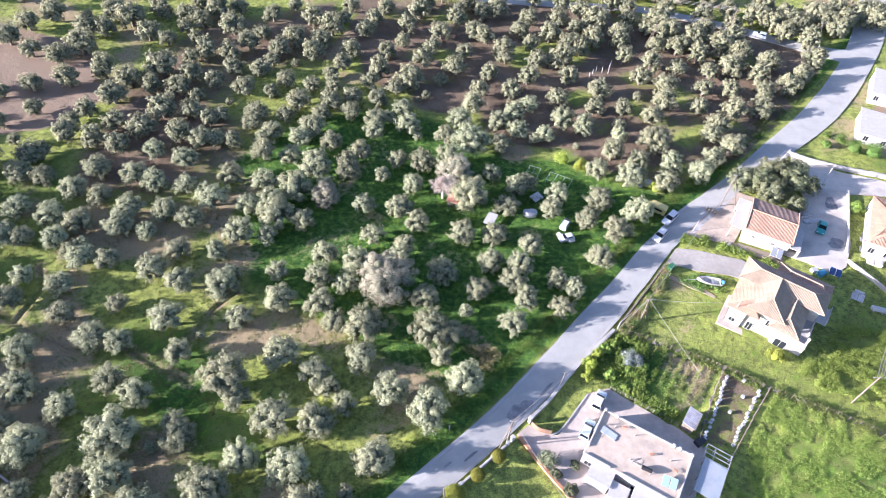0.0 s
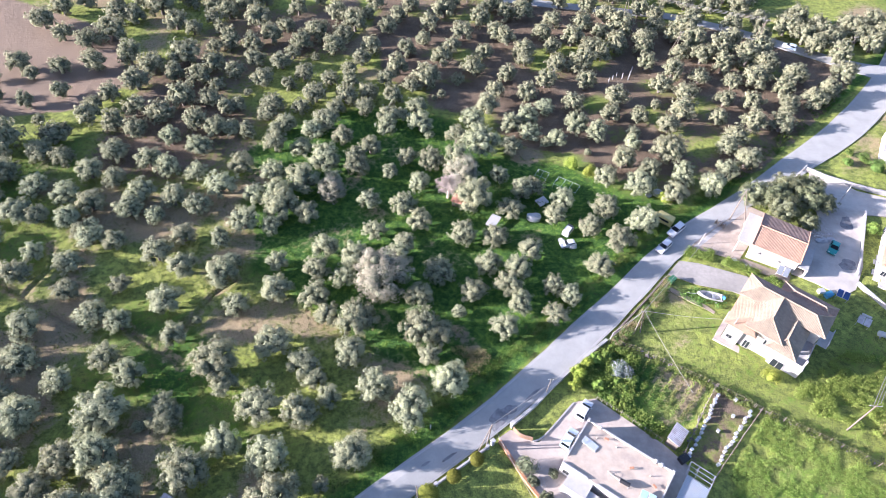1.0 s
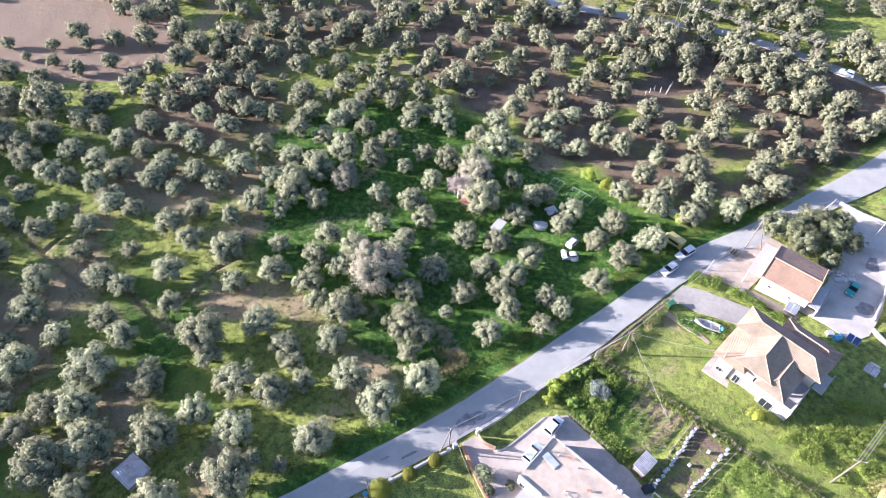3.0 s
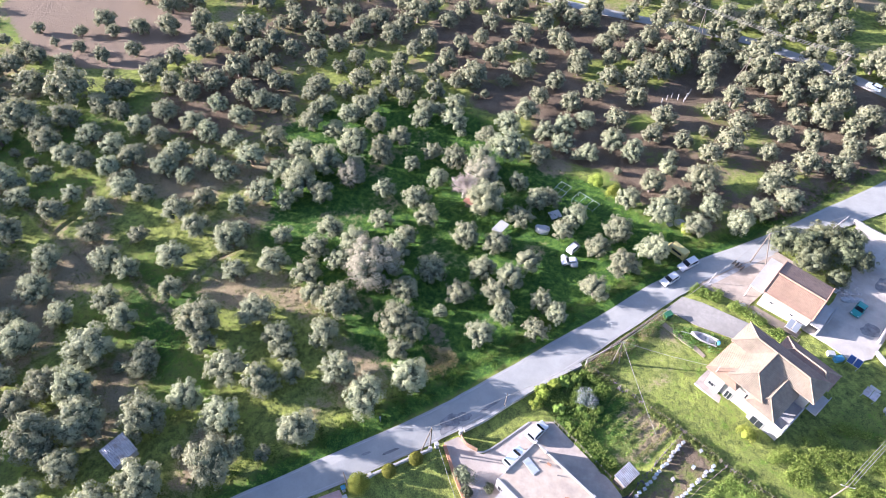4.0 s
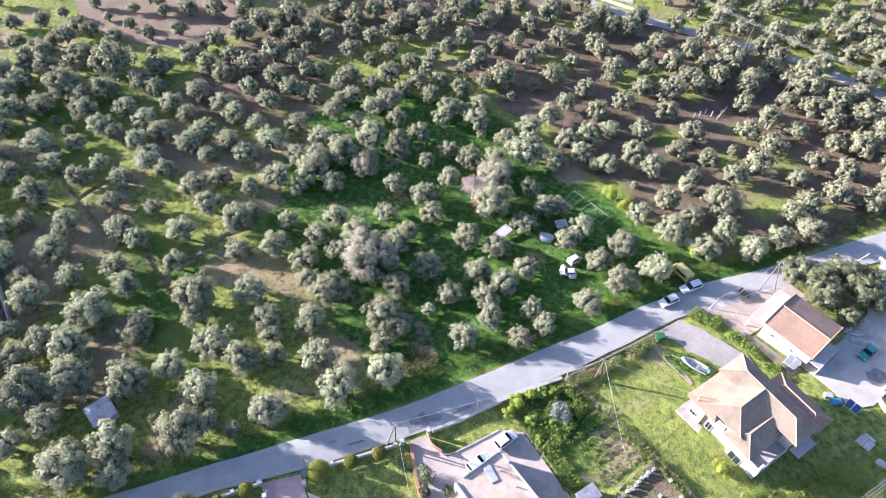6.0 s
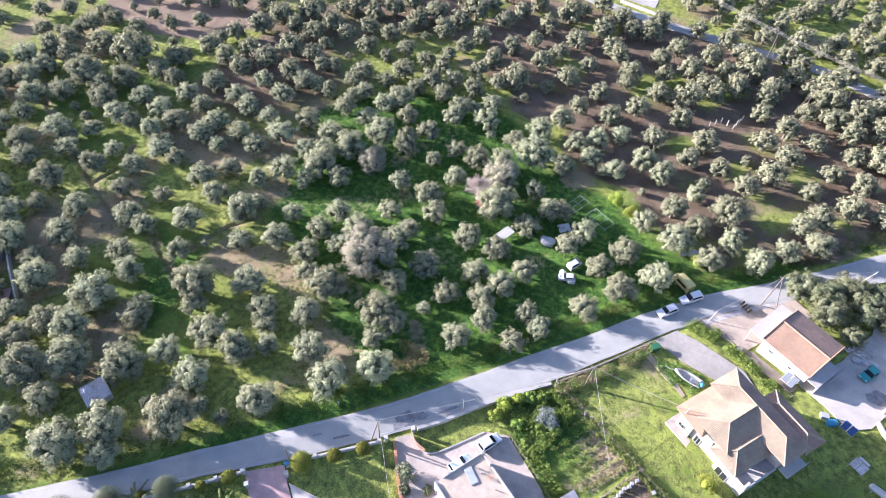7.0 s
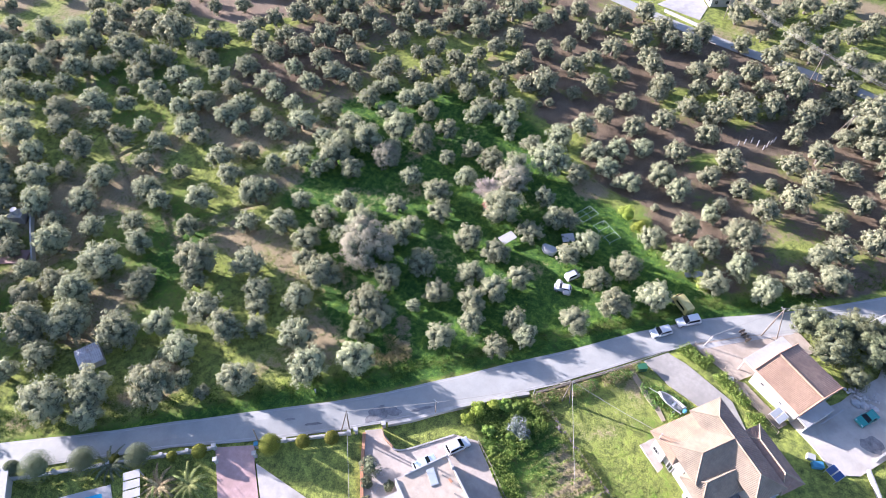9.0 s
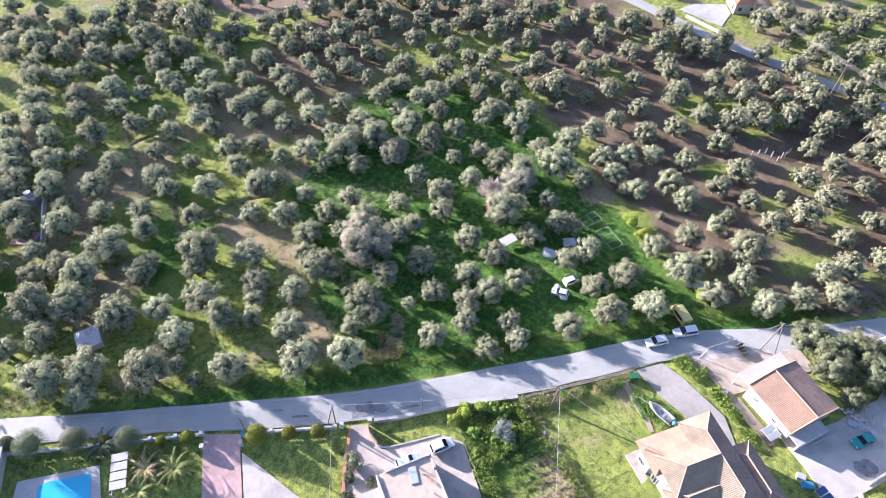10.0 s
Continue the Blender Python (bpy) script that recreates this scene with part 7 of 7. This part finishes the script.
def boat(x, y, heading):
    b = thing("boat", "small white boat with a blue outboard cover on grass", "boat", m=Matrix.Translation((x, y, terrain(x, y) + 0.35)) @ Matrix.Rotation(radians(heading), 4, "Z"))
    L = 4.9
    stations = [(-2.3, 0.85, 0.0), (-1.0, 0.95, 0.0), (0.5, 0.9, 0.02), (1.6, 0.6, 0.1), (2.3, 0.22, 0.22), (2.6, 0.03, 0.3)]

    def hull(bm, k, z0, z1):
        rows = []
        for sx, w, up in stations:
            rows.append([bm.verts.new((sx * k, -w * k, z1 + up)), bm.verts.new((sx * k, -w * 0.65 * k, z0 + up)), bm.verts.new((sx * k, w * 0.65 * k, z0 + up)), bm.verts.new((sx * k, w * k, z1 + up))])
        for a, c in zip(rows[:-1], rows[1:]):
            for i in range(3):
                bm.faces.new((a[i], a[i + 1], c[i + 1], c[i]))
        bm.faces.new(rows[0])
        return rows
    bm = bmesh.new()
    o = hull(bm, 1.0, -0.1, 0.65)
    i = hull(bm, 0.86, 0.15, 0.66)
    for r1, r2, s1, s2 in zip(o[:-1], o[1:], i[:-1], i[1:]):
        bm.faces.new((r1[0], r2[0], s2[0], s1[0]))
        bm.faces.new((r2[3], r1[3], s1[3], s2[3]))
    bmesh.ops.recalc_face_normals(bm, faces=bm.faces[:])
    part("hull", bm, white_plastic, b)
    bm = bmesh.new()
    box(bm, -0.5, 0, 0.42, 0.4, 1.4, 0.1, bev=0.02)
    box(bm, 0.7, 0, 0.45, 0.4, 1.2, 0.1, bev=0.02)
    part("bench", bm, metal_grey, b)
    bm = bmesh.new()
    lump(bm, -2.45, 0, 0.75, 0.42, 0.8, 1.2, 0.9, 0.2, 2.0, 2)
    part("motor_cover", bm, blue_cloth, b)
    bm = bmesh.new()
    rod(bm, (2.4, 0, 0.1), (4.3, 0.2, -0.1), 0.05)
    rod(bm, (-1.2, -0.9, -0.25), (-1.2, 0.9, -0.25), 0.05)
    for sy in (-1, 1):
        rod(bm, (-1.2, sy * 0.95, -0.1), (-1.2, sy * 1.1, -0.1), 0.25, n=12)
        rod(bm, (-1.2, sy * 0.6, -0.2), (2.4, 0, 0.05), 0.04)
    part("trailer", bm, metal_grey, b)


boat(57.6, 78.4, 168)

# ---- yard things ----
b = thing("wheelie_bin", "green plastic bin at the end of the drive", "bin", m=Matrix.Translation((50.9, 82.2, terrain(50.9, 82.2))) @ Matrix.Rotation(0.7, 4, "Z"))
bm = new_bm()
box(bm, 0, 0, 0.1, 1.5, 1.0, 1.1, bev=0.06)
part("body", bm, green_plastic, b)
bm = new_bm()
box(bm, 0, 0, 1.2, 1.6, 1.1, 0.16, bev=0.06)
part("lid", bm, green_plastic, b)


def beehive(x, y, ang, tone, label):
    hv = thing("beehive", label, "beehive", "beehives in the yard", m=Matrix.Translation((x, y, terrain(x, y))) @ Matrix.Rotation(ang, 4, "Z") @ Matrix.Scale(0.75, 4))
    bm = bmesh.new()
    box(bm, 0, 0, 0.2, 0.62, 0.55, 0.52, bev=0.015)
    part("box", bm, tone, hv)
    bm = bmesh.new()
    box(bm, 0, 0, 0.722, 0.72, 0.66, 0.12, bev=0.02)
    part("lid", bm, hive_tones[(hive_rng.randrange(4) + 1) % 4], hv)
    bm = bmesh.new()
    for a in (-0.22, 0.22):
        box(bm, a, 0, -0.05, 0.1, 0.5, 0.25)
    part("stand", bm, concrete, hv)


hive_rng = random.Random(12)
hive_tones = (white_plastic, concrete, polycarb, tin)
for (x0, y0), (x1, y1), n in (((54.6, 56.6), (47.9, 45.4), 17), ((59.5, 54.0), (52.4, 44.6), 15)):
    for k in range(n):
        t = k / (n - 1)
        beehive(x0 + (x1 - x0) * t + hive_rng.uniform(-0.2, 0.2), y0 + (y1 - y0) * t + hive_rng.uniform(-0.15, 0.15), 0.55 + hive_rng.uniform(-0.2, 0.2), hive_tones[hive_rng.randrange(4)], "pale wooden beehive box in a row on the grass")
for x, y in ((56.4, 53.0), (57.4, 56.0), (53.4, 50.2)):
    beehive(x, y, hive_rng.uniform(0, 3), white_plastic, "single white beehive box on bare ground")


def tin_shed():
    s = thing("garden_shed", "small shed with a grey-blue corrugated roof", "shed", m=local(45.0, 47.2, terrain(45.4, 48), 0.57, 0.82))
    bm = bmesh.new()
    block_walls(bm, 0, 3.2, -1.2, 0.7, -0.2, 1.9, 0.1)
    part("wall", bm, wood_grey, s)
    poly = [(-0.2, -1.4, 1.9), (3.4, -1.4, 1.9), (3.4, 0.9, 2.25), (-0.2, 0.9, 2.25)]
    bm = bmesh.new()
    P = [bm.verts.new(p) for p in poly]
    Q = [bm.verts.new((p[0], p[1], p[2] - 0.06)) for p in poly]
    bm.faces.new(P)
    bm.faces.new(Q[::-1])
    for i in range(4):
        bm.faces.new((P[i], Q[i], Q[(i + 1) % 4], P[(i + 1) % 4]))
    bmesh.ops.recalc_face_normals(bm, faces=bm.faces[:])
    ribs(bm, poly, 0.3, 0.15, 0.06)
    part("roof_sheet", bm, tin, s)


tin_shed()


def canopy_shelter():
    s = thing("canopy_shelter", "shelter with a milky corrugated sheet roof", "shelter", m=local(43.2, 36.4, terrain(46, 39), 0.52, 0.85))
    L, D = 6.2, 3.8
    for u in (0.2, L / 2, L - 0.2):
        for vv in (-D + 0.2, -0.2):
            bm = bmesh.new()
            rod(bm, (u, vv, -0.3), (u, vv, 2.3), 0.06)
            part("post", bm, wood_grey, s)
    for k in range(4):
        bm = bmesh.new()
        u0, u1 = k * L / 4, (k + 1) * L / 4 - 0.03
        poly = [(u0, -D, 2.3), (u1, -D, 2.3), (u1, 0, 2.55), (u0, 0, 2.55)]
        P = [bm.verts.new(p) for p in poly]
        Q = [bm.verts.new((p[0], p[1], p[2] - 0.05)) for p in poly]
        bm.faces.new(P)
        bm.faces.new(Q[::-1])
        for i in range(4):
            bm.faces.new((P[i], Q[i], Q[(i + 1) % 4], P[(i + 1) % 4]))
        bmesh.ops.recalc_face_normals(bm, faces=bm.faces[:])
        ribs(bm, poly, 0.26, 0.12, 0.05)
        part("sheet", bm, polycarb, s)
    bm = bmesh.new()
    for u in (L + 0.2, L + 1.0, L + 1.8, L + 2.6):
        rod(bm, (u, -D, 2.2), (u, 0.2, 2.3), 0.06, n=5)
    for vv in (-D, -1.2, 0.2):
        rod(bm, (L, vv, 2.25), (L + 2.7, vv, 2.25), 0.06, n=5)
        rod(bm, (L + 2.6, vv, -0.3), (L + 2.6, vv, 2.25), 0.06, n=5)
    part("rack_frame", bm, metal_grey, s)


canopy_shelter()


def solar_heater(x, y, ang, label, tank=True, blue=True):
    s = thing("solar_heater", label, "solar heater", m=Matrix.Translation((x, y, terrain(x, y))) @ Matrix.Rotation(radians(ang), 4, "Z") @ Matrix.Scale(0.78, 4))
    tilt = pose(0, 0, 1.5, 25, 0, 0)
    for k in (-0.75, 0.75):
        bm = bmesh.new()
        box(bm, k, 0, 0, 1.4, 2.1, 0.1, bev=0.02, m=tilt)
        p = part("panel", bm, white_plastic, s)
        bm = bmesh.new()
        box(bm, k, 0, 0.09, 1.25, 1.95, 0.03, m=tilt)
        part("cell_sheet", bm, solar_blue if blue else tin, p)
    for a in (-1.3, 1.3):
        for bb, zz in ((-0.9, 1.1), (0.9, 1.9)):
            bm = bmesh.new()
            rod(bm, (a, bb, -0.3), (a, bb, zz), 0.05)
            part("leg", bm, metal_grey, s)
    if tank:
        bm = bmesh.new()
        rod(bm, (-1.1, 1.3, 2.1), (1.1, 1.3, 2.1), 0.3, n=14)
        part("tank", bm, white_plastic, s)


solar_heater(83.0, 80.2, -28, "blue solar panels on a white frame by the villa", False)
solar_heater(85.0, 74.2, -30, "grey solar heater with a white tank on the lawn", True, False)
t = thing("gas_tank", "white cylindrical tank lying on the lawn", "tank", m=Matrix.Translation((88.4, 71.6, terrain(88.4, 71.6))) @ Matrix.Rotation(-0.3, 4, "Z"))
bm = new_bm()
rod(bm, (-1.3, 0, 0.75), (1.3, 0, 0.75), 0.55, n=18)
lump(bm, -1.3, 0, 0.75, 0.55, 0.5, 1, 1, 0.0)
lump(bm, 1.3, 0, 0.75, 0.55, 0.5, 1, 1, 0.0)
part("shell", bm, white_plastic, t)
for k in (-0.8, 0.8):
    bm = new_bm()
    box(bm, k, 0, -0.1, 0.2, 0.9, 0.4)
    part("foot", bm, concrete, t)


def crate(x, y, sx, sy, sz, mt, label, ang=0.0, name="crate"):
    bm = bmesh.new()
    box(bm, 0, 0, 0, sx, sy, sz, bev=0.03)
    box(bm, 0, 0, sz, sx * 1.05, sy * 1.05, 0.05, bev=0.01)
    solo(name, bm, mt, label, name.replace("_", " "), m=Matrix.Translation((x, y, terrain(x, y))) @ Matrix.Rotation(ang, 4, "Z"))


crate(80.6, 80.4, 1.6, 1.0, 0.8, blue_cloth, "box under a blue cover by the villa", 0.5, "covered_box")
crate(79.4, 81.2, 1.2, 0.9, 0.7, white_plastic, "white storage box by the villa", 0.2, "storage_box")
crate(47.0, 45.0, 1.6, 1.2, 0.9, black_plastic, "open dark planter box in the yard", 0.6, "planter_box")
crate(64.6, 88.6, 0.9, 0.7, 0.6, white_plastic, "white sack-like crate in the workshop yard", 0.3)
crate(66.2, 87.0, 1.3, 0.5, 0.4, white_plastic, "white beam stack in the workshop yard", 0.9, "beam_stack")
for k in range(5):
    bm = new_bm()
    box(bm, 0, 0, 0, 1.6, 0.16, 0.16, bev=0.02)
    solo("beam", bm, cream_paint, "pale timber beam stacked in the yard", "beam", "beams stacked in the yard", m=Matrix.Translation((66.6 + k * 0.22, 87.5 - k * 0.1, terrain(66.6, 87.5) + 0.05)) @ Matrix.Rotation(0.9, 4, "Z"))


def reel(x, y):
    bm = bmesh.new()
    for k in (-0.35, 0.35):
        rod(bm, (0, k, 0.6), (0, k + 0.08, 0.6), 0.6, n=18)
    rod(bm, (0, -0.35, 0.6), (0, 0.35, 0.6), 0.25, n=12)
    solo("cable_reel", bm, wood_grey, "wooden cable reel standing by the pole", "cable reel", "cable reels", m=Matrix.Translation((x, y, terrain(x, y))) @ Matrix.Rotation(0.8, 4, "Z"))


reel(63.6, 99.6)
reel(64.6, 98.8)


def bicycle(x, y, ang):
    bk = thing("bicycle", "white bicycle lying in the paved drive", "bicycle", "bicycles", m=Matrix.Translation((x, y, terrain(x, y) + 0.12)) @ Matrix.Rotation(ang, 4, "Z"))
    for wx in (-0.55, 0.55):
        bm = bmesh.new()
        n = 18
        for k in range(n):
            a, b = 6.283 * k / n, 6.283 * (k + 1) / n
            rod(bm, (wx + 0.34 * math.cos(a), 0.34 * math.sin(a), 0.05), (wx + 0.34 * math.cos(b), 0.34 * math.sin(b), 0.05), 0.03, n=5)
        part("wheel", bm, white_plastic, bk)
    bm = bmesh.new()
    for a, b in (((-0.55, 0, 0.05), (0, -0.1, 0.1)), ((0, -0.1, 0.1), (0.42, 0.4, 0.1)), ((-0.2, 0.4, 0.1), (0.42, 0.4, 0.1)), ((0, -0.1, 0.1), (-0.2, 0.5, 0.1)), ((0.55, 0, 0.05), (0.4, 0.5, 0.1))):
        rod(bm, a, b, 0.035, n=5)
    part("frame", bm, white_plastic, bk)


bicycle(23.2, 41.6, 0.4)
bicycle(24.4, 39.6, 1.3)

# pool garden
bm = drape([(-15.6, 9.2), (-15.2, 10.4), (-10.9, 15.3), (-7.4, 12.9), (-12.8, 6.2)], 0.12, 0.1)
solo("pool", bm, pool_water, "blue swimming pool water in a white surround", "pool")
pg = thing("pergola", "white slatted pergola by the pool", "pergola", m=local(-9.3, 19.3, terrain(-7, 18), 0.77, -0.64))
for k in range(4):
    bm = new_bm()
    box(bm, 0.7 + k * 1.5, 1.15, 2.3, 1.3, 2.5, 0.1, bev=0.02)
    part("roof_board", bm, white_paint, pg)
for u in (0.2, 6.4):
    for vv in (0.1, 2.2):
        bm = new_bm()
        box(bm, u, vv, -0.2, 0.16, 0.16, 2.5)
        part("post", bm, white_paint, pg)
for vv in (0.3, 2.0):
    bm = new_bm()
    box(bm, 3.3, vv, 2.18, 6.6, 0.12, 0.12)
    part("beam", bm, white_paint, pg)
simple_house("pool_house", "white house with a terracotta edge beside the pool", -30.5, 4.0, terrain(-24, 4), 0.77, -0.64, 12, 8, 1.9, 0, white_paint, terracotta, True)

# ---- grove clutter ----
tr = thing("tin_roof_shed", "low shed with a rusty red sheet roof", "shed", m=Matrix.Translation((7.4, 103.6, terrain(7.4, 103.6))) @ Matrix.Rotation(-0.3, 4, "Z"))
bm = new_bm()
block_walls(bm, -1.4, 1.4, -1.1, 1.1, -0.2, 1.8, 0.1)
part("wall", bm, wood_grey, tr)
bm = new_bm()
box(bm, 0, 0, 1.8, 3.4, 2.6, 0.08, m=pose(0, 0, 0, 6, 0, 0))
part("roof_sheet", bm, rust, tr)


def slab_table(x, y, ang, sx, sy, h, label, tilt=0):
    t = thing("panel_table", label, "table", m=Matrix.Translation((x, y, terrain(x, y))) @ Matrix.Rotation(radians(ang), 4, "Z"))
    bm = bmesh.new()
    box(bm, 0, 0, h, sx, sy, 0.1, bev=0.02, m=pose(0, 0, 0, tilt, 0, 0))
    part("top", bm, white_plastic, t)
    for a in (-0.42, 0.42):
        for b2 in (-0.4, 0.4):
            bm = bmesh.new()
            rod(bm, (a * sx, b2 * sy, -0.2), (a * sx, b2 * sy, h), 0.05)
            part("leg", bm, wood_grey, t)


slab_table(15.2, 97.4, -25, 2.2, 3.4, 1.1, "white sheet table standing in the lush grass", 6)
slab_table(25.8, 104.2, 40, 2.6, 2.0, 1.3, "white sheet cover among the olives", 8)
for x, y, s in ((24.0, 99.2, 1.5), (32.0, 91.0, 0.8), (52.4, 109.0, 1.2), (50.4, 108.4, 0.7), (29.8, 92.6, 0.7)):
    bm = new_bm()
    lump(bm, 0, 0, s * 0.45, s, 1.1, 0.9, 0.7, 0.35, x, 2)
    solo("covered_heap", bm, white_plastic, "heap under a crumpled white sheet in the grove", "covered heap", m=Matrix.Translation((x, y, terrain(x, y))))
frame_paint = surface("pale_green_paint", (0.24, 0.32, 0.27), (0.36, 0.43, 0.37), 3, 0.6, bump=0.05)
for x, y, ang, L, D, nx, ny in ((26.0, 113.3, 67.5, 4.5, 2.8, 3, 3), (31.9, 110.6, -26.6, 5.5, 2.9, 4, 2)):
    f = thing("bed_frame", "pale lattice frame on posts over a garden bed", "frame", "garden bed frames", m=Matrix.Translation((x, y, terrain(x, y))) @ Matrix.Rotation(radians(ang), 4, "Z"))
    for k in range(nx):
        bm = new_bm()
        u = -L / 2 + L * k / (nx - 1)
        box(bm, u, 0, 0.80, 0.06, D, 0.06)
        part("crossbar", bm, frame_paint, f)
        for sy in (-1, 1):
            bm = new_bm()
            rod(bm, (u, sy * (D / 2 - 0.06), -0.3), (u, sy * (D / 2 - 0.06), 0.82), 0.04, n=6)
            part("leg", bm, frame_paint, f)
    for k in range(ny):
        bm = new_bm()
        box(bm, 0, -D / 2 + D * k / (ny - 1), 0.865, L + 0.1, 0.06, 0.05)
        part("bar", bm, frame_paint, f)
bm = new_bm()
rod(bm, (0, 0, -0.2), (0.0, 0.05, 1.1), 0.08, n=6)
rod(bm, (0, 0.05, 1.1), (0.0, 0.05, 1.4), 0.14, n=8)
solo("marker_post", bm, white_plastic, "short white marker post by the verge", "marker post", m=Matrix.Translation((5.6, 47.0, terrain(5.6, 47))))
rb = thing("ruin", "small pinkish walled yard with a white tank", "ruin", m=Matrix.Translation((-70, 40, terrain(-70, 40))))
bm = new_bm()
box(bm, 0.5, -3.0, -0.6, 5.5, 3.6, 1.0, 35, bev=0.05)
part("platform", bm, pink_paving, rb)
bm = new_bm()
box(bm, -8.5, 4.2, -0.8, 3.0, 2.6, 2.6, 35, bev=0.05)
part("tank_house", bm, concrete, rb)
bm = new_bm()
rod(bm, (-8.5, 4.2, 1.8), (-8.5, 4.2, 3.0), 0.7, n=14)
part("tank", bm, white_plastic, rb)
# villas' far neighbours
wall_run("wall_far", [(8, 208.4), (14, 206.9), (20.6, 205.3)], 0.9, 0.3, white_paint, "white garden wall beyond the back lane")
